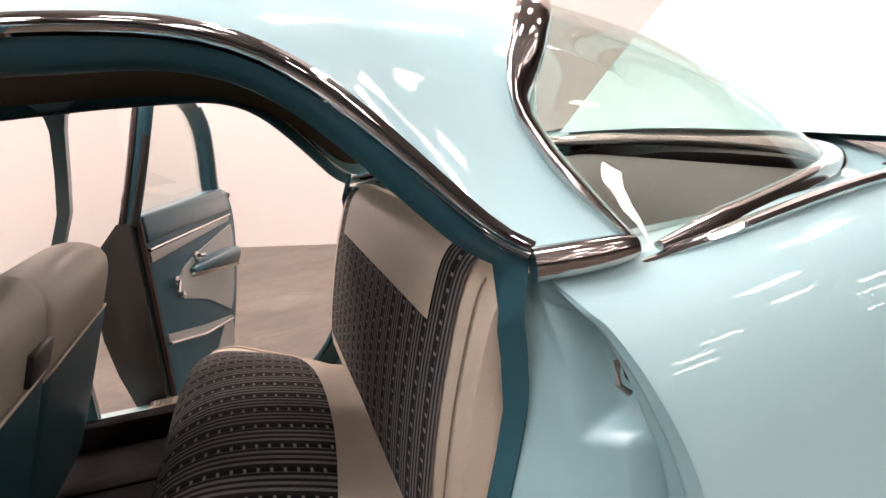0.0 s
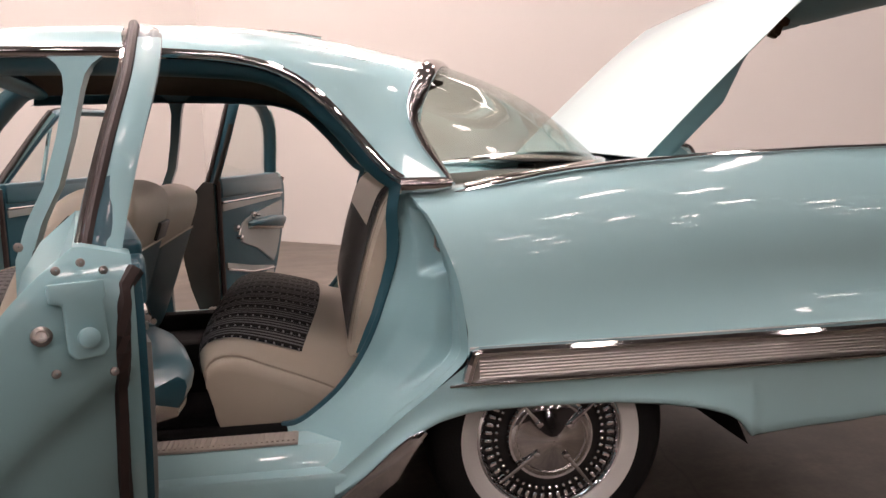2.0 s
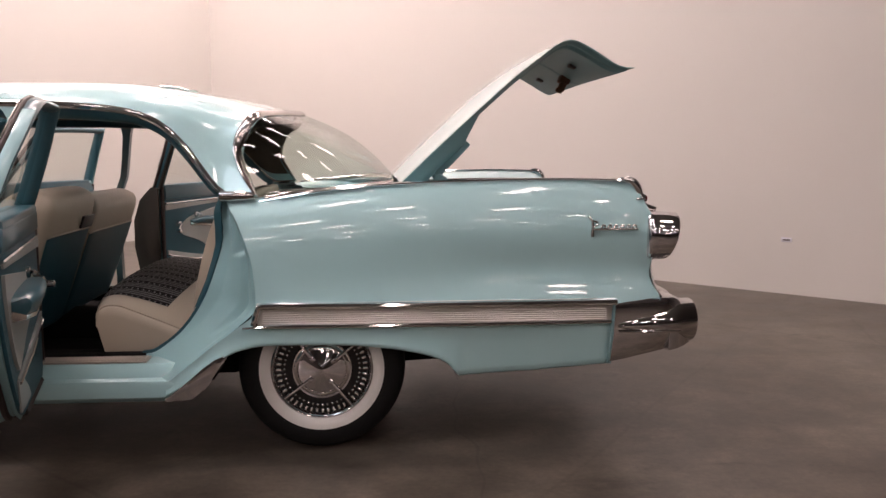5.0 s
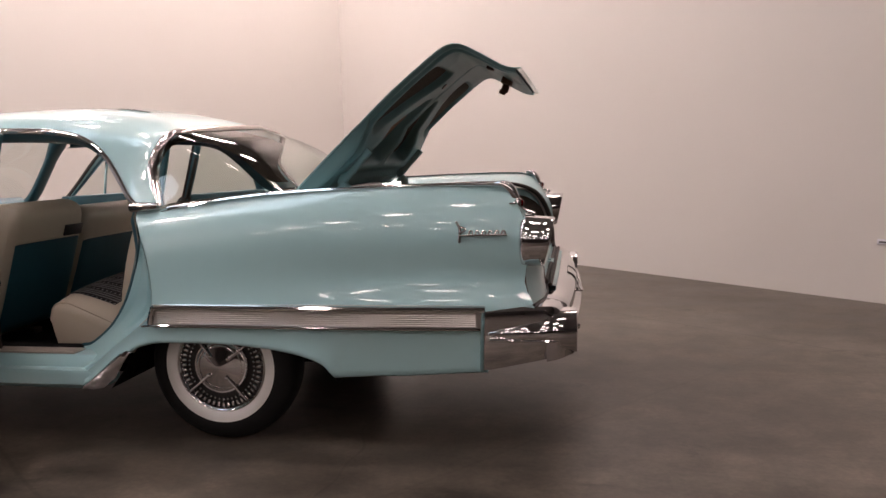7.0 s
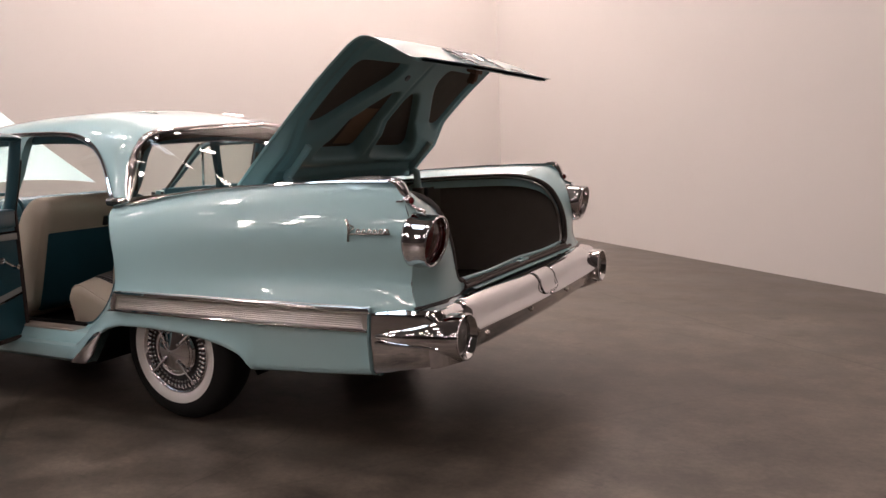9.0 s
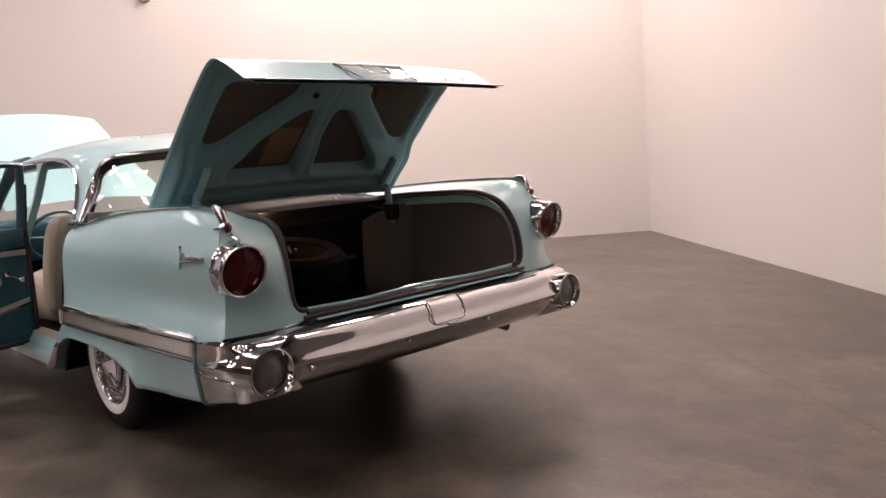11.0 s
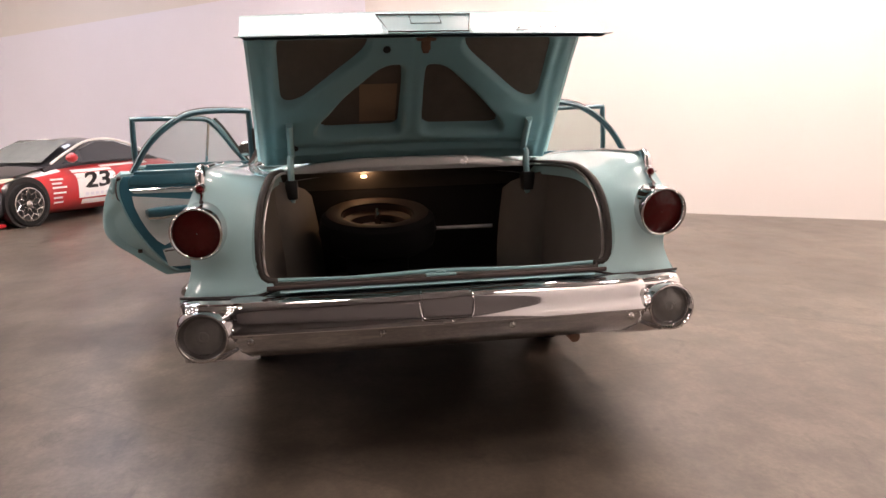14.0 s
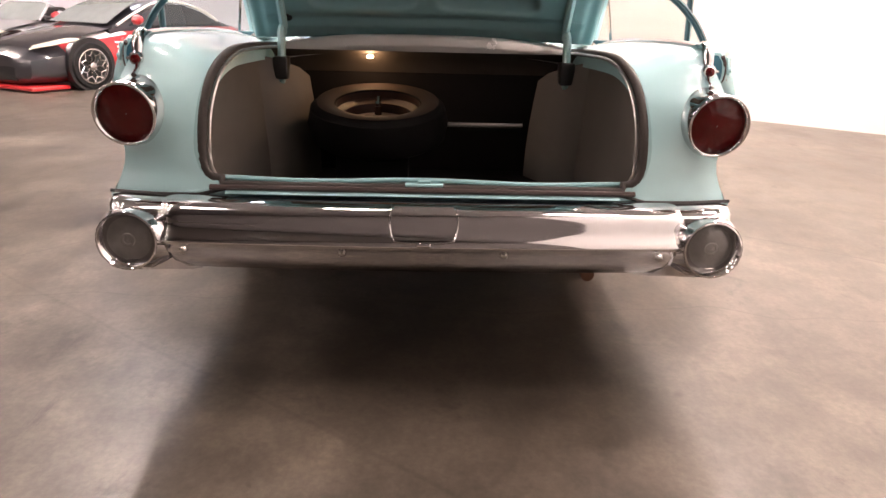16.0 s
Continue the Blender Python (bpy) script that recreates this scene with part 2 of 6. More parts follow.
DARK_EDGE = material("dark_brown_edge", (0.03, 0.026, 0.022), 0.55, 0, 0, 0.3, 12.0)
BRIGHT_SKY = glow_material("bright_skylight_glow", (0.85, 0.85, 1.0), 3.0)
SKY_GLOW = glow_material("skylight_glow", (0.72, 0.86, 1.0), 4.0)
# For walls out of view, dark to cut fill light and darken chrome reflections.
DIM_WALL = material("dark_unseen_wall", (0.1, 0.089, 0.084), 0.8, 0, 0, 0.1, 0.5)
FIXTURE = material("white_fixture_enamel", (0.7, 0.68, 0.66), 0.5, 0, 0, 0.04, 6.0)
STEEL = material("worn_steel", (0.35, 0.33, 0.31), 0.4, 1.0, 0, 0.2, 18.0, rough_var=0.12)
WOOL = material("rust_brown_steel", (0.12, 0.06, 0.035), 0.7, 0.3, 0, 0.3, 12.0)
LAMP_GLOW = glow_material("tube_glow", (1.0, 0.815, 0.765), 88.0)
# Weak glow: tubes still reflect in the paint but add little fill light.
FAR_GLOW = glow_material("weak_tube_glow", (1.0, 0.815, 0.765), 17.0)
RED_PAINT = material("red_race_paint", (0.42, 0.02, 0.025), 0.3, 0, 1.0, 0.05, 4.0)
WHITE_PAINT = material("white_race_paint", (0.75, 0.75, 0.74), 0.35, 0, 1.0, 0.04, 4.0)
NAVY_PAINT = material("black_race_paint", (0.02, 0.02, 0.025), 0.3, 0, 1.0, 0.1, 4.0)
SILVER_PAINT = material("silver_car_paint", (0.5, 0.51, 0.53), 0.3, 0.4, 1.0, 0.05, 4.0)
DARK_GLASS = material("dark_car_glass", (0.03, 0.035, 0.04), 0.05, 0, 1.0)
HEADLAMP = material("headlamp_lens", (0.65, 0.62, 0.52), 0.1, 0, 1.0, 0.15, 30.0)


# ---- geometry helpers ----
def mesh_from(verts, faces):
    bm = bmesh.new()
    vs = [bm.verts.new(v) for v in verts]
    for f in faces:
        if len(set(f)) > 2:
            try:
                bm.faces.new([vs[i] for i in f])
            except ValueError:
                pass
    return bm


def grid(rows, close_u=False, close_v=False):
    """Quads over a table of points."""
    nv, nu = len(rows), len(rows[0])
    verts = [tuple(p) for r in rows for p in r]
    faces = []
    for j in range(nv if close_v else nv - 1):
        for i in range(nu if close_u else nu - 1):
            a, b = j * nu + i, j * nu + (i + 1) % nu
            c, d = ((j + 1) % nv) * nu + (i + 1) % nu, ((j + 1) % nv) * nu + i
            faces.append((a, b, c, d))
    return mesh_from(verts, faces)


def spline(points, n):
    """n points on a smooth curve through the points, even by length."""
    pts = [Vector(p) for p in points]
    ext = [2 * pts[0] - pts[1]] + pts + [2 * pts[-1] - pts[-2]]
    fine = []
    for i in range(1, len(ext) - 2):
        p0, p1, p2, p3 = ext[i - 1:i + 3]
        for k in range(10):
            t = k / 10
            fine.append(0.5 * (2 * p1 + (p2 - p0) * t + (2 * p0 - 5 * p1 + 4 * p2 - p3) * t * t + (3 * p1 - p0 - 3 * p2 + p3) * t ** 3))
    fine.append(pts[-1])
    return even(fine, n)


def even(fine, n):
    fine = [Vector(p) for p in fine]
    run = [0.0]
    for a, b in zip(fine, fine[1:]):
        run.append(run[-1] + (b - a).length)
    out, j = [], 0
    for k in range(n):
        s = run[-1] * k / (n - 1)
        while j < len(run) - 2 and run[j + 1] < s:
            j += 1
        f = (s - run[j]) / max(1e-9, run[j + 1] - run[j])
        out.append(fine[j].lerp(fine[j + 1], min(1, max(0, f))))
    return out


def tube(path, radius, n=8, flat=1.0, up=(0, 0, 1), closed=False, caps=True):
    """A bar of round or flattened section along a path; flat scales its height along up."""
    path = [Vector(p) for p in path]
    rings = []
    for i, p in enumerate(path):
        a = path[i - 1] if i or closed else path[0]
        b = path[(i + 1) % len(path)] if i < len(path) - 1 or closed else path[-1]
        d = (b - a).normalized()
        w = d.cross(Vector(up))
        w = w.normalized() if w.length > 1e-4 else Vector((1, 0, 0))
        h = w.cross(d).normalized()
        r = radius[i] if isinstance(radius, (list, tuple)) else radius
        rings.append([p + w * r * math.cos(6.28318 * k / n) + h * r * flat * math.sin(6.28318 * k / n) for k in range(n)])
    bm = grid(rings, close_u=True, close_v=closed)
    if caps and not closed:
        bm.verts.ensure_lookup_table()
        bm.faces.new(bm.verts[:n][::-1])
        bm.faces.new(bm.verts[-n:])
    return bm


def lathe(profile, n=32, axis="y", centre=(0, 0, 0)):
    """Turns (radius, along) pairs round an axis."""
    rows = []
    for r, a in profile:
        ring = []
        for k in range(n):
            c, s = r * math.cos(6.2831853 * k / n), r * math.sin(6.2831853 * k / n)
            ring.append(Vector(centre) + Vector({"x": (a, c, s), "y": (c, a, s), "z": (c, s, a)}[axis]))
        rows.append(ring)
    bm = grid(rows, close_u=True)
    bmesh.ops.remove_doubles(bm, verts=bm.verts, dist=1e-5)
    return bm


def block(x0, x1, y0, y1, z0, z1, bevel=0.0, seg=2):
    bm = bmesh.new()
    bmesh.ops.create_cube(bm, size=1)
    bm.transform(Matrix.Translation(((x0 + x1) / 2, (y0 + y1) / 2, (z0 + z1) / 2)) @ Matrix.Diagonal((x1 - x0, y1 - y0, z1 - z0, 1)))
    if bevel:
        bmesh.ops.bevel(bm, geom=bm.edges[:], offset=bevel, segments=seg, affect="EDGES", profile=0.5)
    return bm


def loft(rings, caps=True):
    bm = grid(rings, close_u=True)
    if caps:
        bm.verts.ensure_lookup_table()
        n = len(rings[0])
        bm.faces.new(bm.verts[:n][::-1])
        bm.faces.new(bm.verts[-n:])
    return bm


def slab(outline, thick, normal=(0, 1, 0), bevel=0.0):
    """An outline of 3D points given thickness along the normal."""
    off = Vector(normal) * thick
    bm = loft([[Vector(p) for p in outline], [Vector(p) + off for p in outline]])
    if bevel:
        bmesh.ops.recalc_face_normals(bm, faces=bm.faces)
        bmesh.ops.bevel(bm, geom=[e for e in bm.edges if e.calc_face_angle(0) > 0.6], offset=bevel, segments=2, affect="EDGES", profile=0.5)
    return bm


def merge(*bms):
    out = bmesh.new()
    for b in bms:
        me = bpy.data.meshes.new("join")
        b.to_mesh(me)
        b.free()
        out.from_mesh(me)
        bpy.data.meshes.remove(me)
    return out


def mirrored(bm):
    bm.transform(Matrix.Diagonal((1, -1, 1, 1)))
    bmesh.ops.reverse_faces(bm, faces=bm.faces)
    return bm


def sided(bm, sg):
    """Geometry is written for the driver's side (y below 0); sg +1 mirrors it."""
    return mirrored(bm) if sg > 0 else bm


def thing(name, label, category, group="", kind="", at=(0, 0, 0)):
    ob = new(name)
    ob.location = at
    return tagged(ob, label, category, group, kind)


def part(name, bm, mat, parent=None, label="", sharp=40, m=None, solid=0.0, recalc=True):
    if m is not None:
        bm.transform(m)
    if recalc:
        bmesh.ops.recalc_face_normals(bm, faces=bm.faces)
    lim = radians(sharp)
    for e in bm.edges:
        e.smooth = len(e.link_faces) == 2 and e.calc_face_angle(0) < lim
    for f in bm.faces:
        f.smooth = True
    me = bpy.data.meshes.new(name)
    bm.to_mesh(me)
    bm.free()
    me.materials.append(mat)
    ob = new(name, me)
    if parent is not None:
        ob.parent = parent
        ob.matrix_parent_inverse = Matrix.Translation(-parent.matrix_world.translation) if parent.type == "EMPTY" and parent.location.length == 0 else Matrix()
    if label:
        ob["label"] = label
    if solid:
        md = ob.modifiers.new("thickness", "SOLIDIFY")
        md.thickness, md.offset = solid, 0
    return ob


def lerp_table(table, x):
    xs, ys = [a for a, b in table], [b for a, b in table]
    return float(np.interp(x, xs, ys))


# ---- the hall ----
CORNER = Vector((-2.12, 7.9, 0))
ALONG_EAST = Vector((0.743, -0.669, 0))
ALONG_WEST = Vector((-0.669, -0.743, 0))
HALL_HEIGHT = 7.0


def wall_between(name, a, b, z0, z1, mat, label, out, thick=0.2):
    a, b, n = Vector(a), Vector(b), Vector(out)
    ring = [a, b, b + n * thick, a + n * thick]
    bm = loft([[p + Vector((0, 0, z)) for p in ring] for z in (z0, z1)])
    ob = part(name, bm, mat)
    return tagged(ob, label, "wall", kind="structure")


STEP = CORNER + ALONG_WEST * 10.1
# Walls in DIM_WALL are out of view; their dark colour limits bounced light.
wall_between("wall_east_far", CORNER + ALONG_EAST * 9.5, CORNER + ALONG_EAST * 40, 0, HALL_HEIGHT, DIM_WALL, "unseen far hall wall, coloured dark to cut bounced light", -ALONG_WEST)
wall_between("wall_east", CORNER + ALONG_EAST * 0.001, CORNER + ALONG_EAST * 9.5, 0, HALL_HEIGHT, WALL_PAINT, "plain white painted hall wall", -ALONG_WEST)
wall_between("wall_north", CORNER - ALONG_WEST * 0.2, STEP, 0, HALL_HEIGHT, WALL_PAINT, "plain white painted hall wall", -ALONG_EAST)
# The colour change at 3.8 m stands for a shadow edge on the wall.
wall_between("wall_west", STEP - ALONG_EAST * 0.35, STEP + ALONG_WEST * 22 - ALONG_EAST * 0.35, 0, 3.8, GREY_WALL, "lower hall wall, cool daylight put into its grey", -ALONG_EAST)
wall_between("wall_west_upper", STEP - ALONG_EAST * 0.35, STEP + ALONG_WEST * 22 - ALONG_EAST * 0.35, 3.8, HALL_HEIGHT, WALL_PAINT, "white painted upper hall wall", -ALONG_EAST)
FAR_WEST = CORNER + ALONG_WEST * 32.1
FAR_EAST = CORNER + ALONG_EAST * 40
wall_between("wall_south", FAR_WEST - ALONG_EAST * 0.5, FAR_WEST + ALONG_EAST * 40, 0, HALL_HEIGHT, DIM_WALL, "unseen far hall wall, coloured dark to cut bounced light", ALONG_WEST)
wall_between("wall_far_east", FAR_EAST, FAR_EAST + ALONG_WEST * 32.1, 0, HALL_HEIGHT, DIM_WALL, "unseen far hall wall, coloured dark to cut bounced light", ALONG_EAST)
hall = [CORNER - (ALONG_EAST + ALONG_WEST) * 0.6, FAR_EAST + (ALONG_EAST - ALONG_WEST) * 0.5, FAR_EAST + ALONG_WEST * 32.6 + ALONG_EAST * 0.5, FAR_WEST + (ALONG_WEST - ALONG_EAST) * 0.6]
tagged(part("floor", loft([[p + Vector((0, 0, z)) for p in hall] for z in (-0.2, 0.0)]), CONCRETE), "polished stained grey-brown concrete floor", "floor", kind="structure")
tagged(part("ceiling", loft([[p + Vector((0, 0, z)) for p in hall] for z in (HALL_HEIGHT, HALL_HEIGHT + 0.2)]), CEILING_PAINT), "high plain ceiling of the hall", "ceiling", kind="structure")


def ceiling_light(at, turn, half, glow):
    lamp = thing("ceiling_light", "white box lamp with a glowing diffuser hung from the ceiling", "lamp", "rows of ceiling lamps")
    lamp.matrix_world = Matrix.Translation(at) @ Matrix.Rotation(turn, 4, "Z")
    for name, bm, mt in (("housing", block(-half - 0.05, half + 0.05, -0.27, 0.27, 0.02, 0.1, 0.02), FIXTURE), ("rod", block(-0.01, 0.01, -0.01, 0.01, 0.1, 0.6), CEILING_PAINT), ("diffuser", block(-half, half, -0.22, 0.22, -0.03, 0.018, 0.01), glow)):
        ob = part(name, bm, mt)
        ob.parent = lamp
    return lamp


LAMP_TURN = math.atan2(ALONG_WEST.y, ALONG_WEST.x)
# Rows at 8.0 and 6.5 are added out of view to brighten the west wall.
BRIGHT_ROWS = ((1.6, 0.6, (1.5, 5.0)), (5.0, 0.3, (1.5, 4.0, 6.5, 9.0, 11.5)), (8.0, 0.3, (17.0, 20.0, 23.0)), (6.5, 0.4, (21.0, 24.0, 27.0)))
WEAK_ROWS = ((5.0, 0.2, (15.2,)), (7.6, 0.6, (0.9,)), (8.3, 0.35, (4.2, 7.2)), (11.2, 0.3, (4.4, 6.4, 9.0, 11.5, 14.0, 16.5, 19.0)), (1.8, 0.3, (12.0,)), (14.0, 0.3, (6.5, 9.0, 11.5, 14.0, 16.5, 19.0)), (17.5, 0.3, (7.5, 10.0, 12.5, 15.0, 17.5, 20.0)), (21.0, 0.3, (7.0, 10.0, 14.0, 18.0, 22.0)), (25.0, 0.3, (8.0, 12.0, 16.0, 20.0)), (30.0, 0.4, (8.0, 14.0, 20.0, 26.0)), (36.0, 0.4, (10.0, 18.0, 26.0)))
for rows, glow in ((BRIGHT_ROWS, LAMP_GLOW), (WEAK_ROWS, FAR_GLOW)):
    for e, half, ws in rows:
        for w in ws:
            spot = CORNER + ALONG_EAST * e + ALONG_WEST * w
            ceiling_light((spot.x, spot.y, 6.4), LAMP_TURN, half, glow)


def skylight(x, y, glow):
    sky = thing("skylight_1", "three-pane rooflight glowing with cool daylight", "skylight", kind="structure")
    sky.matrix_world = Matrix.Translation((x, y, HALL_HEIGHT - 0.06)) @ Matrix.Rotation(LAMP_TURN, 4, "Z")
    for k in (-1, 0, 1):
        ob = part("pane", block(k * 0.75 - 0.33, k * 0.75 + 0.33, -1.0, 1.0, 0.0, 0.03), glow)
        ob.parent = sky
    ob = part("frame", merge(block(-1.2, 1.2, -1.08, -1.0, -0.03, 0.06), block(-1.2, 1.2, 1.0, 1.08, -0.03, 0.06)), FIXTURE)
    ob.parent = sky


skylight(-3.2, -3.0, SKY_GLOW)
skylight(-13.0, -5.6, BRIGHT_SKY)


FROST = material("frosted_lamp_glass", (0.21, 0.205, 0.2), 0.26, 0.25, 0.25, 0.25, 26.0, 0.25, 70.0, coat_rough=0.12)
# Blacker copy of RUBBER, with the trunk's shade on the spare in its colour.
SHADED_RUBBER = material("shaded_tyre_rubber", (0.005, 0.0045, 0.0045), 0.75, 0, 0, 0.25, 14.0, 0.3, 160.0, shine=0.1)
TEAL_RECESS = material("shaded_aqua_paint", (0.16, 0.28, 0.3), 0.3, 0.0, 0.8, 0.08, 9.0)


# ---- the car: shared curves, driver's side ----
car = thing("car", "aqua four-door 1960s sedan with doors, hood and trunk open", "car")

CREST = [(-0.42, 1.03), (-0.283, 1.037), (-0.168, 1.052), (0.0, 1.075), (0.22, 1.097), (0.45, 1.111), (0.79, 1.122), (1.05, 1.125), (1.25, 1.122), (1.306, 1.107), (1.335, 1.086)]
CREST_Y = [(-0.42, -0.81), (-0.25, -0.85), (0.0, -0.862), (0.6, -0.872), (1.3, -0.888)]
FRONT_EDGE = [(0.6, -0.25), (0.684, -0.248), (0.807, -0.266), (0.908, -0.30), (0.977, -0.332), (1.036, -0.373)]
REAR_EDGE = [(0.6, 1.39), (0.64, 1.396), (0.66, 1.39), (0.7, 1.366), (0.74, 1.354), (0.8, 1.362), (0.9, 1.386), (0.97, 1.386), (1.004, 1.352), (1.041, 1.334), (1.086, 1.318), (1.107, 1.3), (1.125, 1.265)]
SIDE_REAR = [(0.6, -0.994), (0.64, -0.99), (0.68, -0.973), (0.72, -0.955), (0.77, -0.946), (0.81, -0.951), (0.85, -0.96), (0.89, -0.966), (0.93, -0.9645), (0.97, -0.957), (1.0, -0.948), (1.04, -0.932), (1.08, -0.914), (1.11, -0.897), (1.125, -0.886)]
SIDE_FRONT = [(0.6, -0.997), (0.66, -0.991), (0.72, -0.981), (0.78, -0.974), (0.84, -0.966), (0.9, -0.954), (0.95, -0.936), (0.985, -0.917), (1.01, -0.897), (1.03, -0.872), (1.04, -0.852)]


def side_y(w, x):
    """The skin's y at height share w between the trim (0) and the crest (1)."""
    f = min(1, max(0, (x + 0.25) / 1.3))
    f = f * f * (3 - 2 * f)
    return (1 - f) * lerp_table(SIDE_FRONT, 0.6 + w * 0.44) + f * lerp_table(SIDE_REAR, 0.6 + w * 0.525)


def side_point(w, u):
    x0, x1 = lerp_table(FRONT_EDGE, 0.6 + w * 0.436), lerp_table(REAR_EDGE, 0.6 + w * 0.525)
    x = x0 + u * (x1 - x0)
    top = lerp_table(CREST, min(x, 1.27))
    z = 0.6 + w * (top - 0.6)
    tuck = 0.0 if u < 0.9 else 0.012 * ((u - 0.9) / 0.1) ** 2
    return Vector((x, side_y(w, x) + tuck, z))


def smooth_rows(rows, times):
    """Takes the kinks out of a table of points, its borders held."""
    for _ in range(times):
        new_rows = [list(r) for r in rows]
        for j in range(len(rows)):
            for i in range(1, len(rows[0]) - 1):
                if 0 < j < len(rows) - 1:
                    new_rows[j][i] = (rows[j][i] * 4 + rows[j - 1][i] + rows[j + 1][i] + rows[j][i - 1] + rows[j][i + 1]) / 8
                else:
                    new_rows[j][i] = (rows[j][i] * 2 + rows[j][i - 1] + rows[j][i + 1]) / 4
        rows = new_rows
    return rows


def crest_point(x):
    return Vector((x, lerp_table(CREST_Y, x), lerp_table(CREST, x)))


OPENING = spline([(0.33, -0.655, 1.045), (0.6, -0.66, 1.058), (0.9, -0.662, 1.066), (1.12, -0.665, 1.066), (1.25, -0.672, 1.045), (1.335, -0.685, 1.0), (1.385, -0.70, 0.92), (1.41, -0.706, 0.84), (1.42, -0.706, 0.76), (1.422, -0.698, 0.718), (1.424, -0.672, 0.696), (1.424, -0.6, 0.692)], 60)


def quarter_panel(sg):
    rows = smooth_rows([[side_point(w / 30, u / 44) for u in range(45)] for w in range(31)], 12)
    outer = part("quarter_panel", sided(grid(rows), sg), PAINT, car, "aqua rear quarter panel with a low fin", 60, recalc=False)
    # deck edge and tail face, from the crest inwards to the trunk opening
    outline = [rows[30][i] for i in range(2, 45)] + [rows[j][44] for j in range(29, -1, -1)]
    outline = even(outline, 60)
    inner = even(spline([(-0.2, -0.66, 1.035), (0.1, -0.655, 1.04)] + [OPENING[k] for k in range(0, 60, 4)] + [(1.424, -0.6, 0.692)], 120), 60)
    strip = []
    for k in range(9):
        f = k / 8
        line = []
        for a, b in zip(outline, inner):
            p = a.lerp(b, f)
            hump = math.sin(math.pi * f)
            down = min(1, max(0, (p.x - 1.2) / 0.15))
            p = p + Vector((0.022 * hump * down, 0, 0.012 * math.sin(math.pi * min(1, f * 1.6)) * (1 - down)))
            line.append(p)
        strip.append(line)
    part("deck_edge", sided(grid(smooth_rows(strip, 2)), sg), PAINT, car, "", 60, recalc=False)
    foot = [r[-1] for r in strip]
    part("tail_foot", sided(grid([foot, [Vector((p.x + 0.004, p.y, max(0.656, min(p.z, 0.66) - 0.012))) for p in foot], [Vector((p.x - 0.03, p.y, 0.65)) for p in foot]]), sg), PAINT, car, "", recalc=False)
    part("skirt_gap", sided(tube([Vector((p.x + 0.003, p.y, max(0.652, p.z - 0.016))) for p in foot if p.y > -0.984], 0.006, 6), sg), BLACK_PAINT, car)
    # rounded lip that turns down into the trunk gutter
    lip = [[p + Vector((0, 0.0, 0)) for p in inner], [p + Vector((0, 0.018, -0.008)) for p in inner], [p + Vector((-0.01, 0.022, -0.05)) for p in inner]]
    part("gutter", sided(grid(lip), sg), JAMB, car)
    return rows


LOWER = [(-0.6, 0.285), (-0.582, 0.29), (-0.51, 0.337), (-0.447, 0.39), (-0.387, 0.428), (-0.327, 0.457), (-0.245, 0.477), (-0.162, 0.48), (-0.036, 0.48), (0.134, 0.475), (0.287, 0.458), (0.4, 0.437), (0.47, 0.415), (0.515, 0.39), (0.538, 0.36), (0.55, 0.335), (0.861, 0.345), (1.2, 0.37)]
UPPER = [(-0.6, 0.33), (-0.56, 0.36), (-0.48, 0.425), (-0.41, 0.48), (-0.33, 0.54), (-0.28, 0.575), (-0.24, 0.605), (1.2, 0.605)]


def lower_quarter(sg):
    xs = [-0.6 + 1.8 * k / 120 for k in range(121)]
    rows = []
    for j in range(11):
        f = j / 10
        line = []
        for x in xs:
            zu, zl = lerp_table(UPPER, x), lerp_table(LOWER, x)
            z = zu + f * (zl - zu)
            flare = 0.018 * f ** 2 * (1 if x < 0.56 else 0)
            inside = 0.03 * f * min(1, max(0, (x - 0.45) / 0.3))
            line.append(Vector((x, -0.986 - flare + inside, z)))
        rows.append(line)
    low = rows[-1]
    rows.append([p + Vector((0, 0.008, -0.008)) for p in low])
    rows.append([p + Vector((0, 0.03, -0.006)) for p in low])
    rows.append([p + Vector((0, 0.07, 0.012)) for p in low])
    part("rear_wing", sided(grid(smooth_rows(rows, 2)), sg), PAINT, car, "aqua lower wing with the wheel arch", 50, recalc=False)
    # dark wheel housing behind it
    arc = [(-0.5, 0.25), (-0.385, 0.4), (-0.305, 0.515), (-0.2, 0.62), (0, 0.69), (0.3, 0.64), (0.46, 0.5), (0.56, 0.3)]
    arc = [Vector((x, 0, z)) for x, z in arc]
    arc = spline(arc, 20)
    bm = grid([[p + Vector((0, -0.95, 0)) for p in arc], [p + Vector((0, -0.58, 0)) for p in arc]])
    part("wheel_housing", sided(bm, sg), UNDER, car, "", recalc=False)
    part("housing_wall", sided(slab([p + Vector((0, -0.58, 0)) for p in arc], 0.01), sg), UNDER, car)
    shield = [(-0.587, 0.283), (-0.52, 0.335), (-0.455, 0.392), (-0.41, 0.425), (-0.375, 0.44), (-0.36, 0.432), (-0.40, 0.38), (-0.44, 0.315), (-0.5, 0.268), (-0.59, 0.262), (-0.605, 0.272)]
    part("stone_shield", sided(slab([(x, -1.012, z) for x, z in shield], 0.012, bevel=0.003), sg), CHROME, car, "chrome stone shield ahead of the rear wheel")


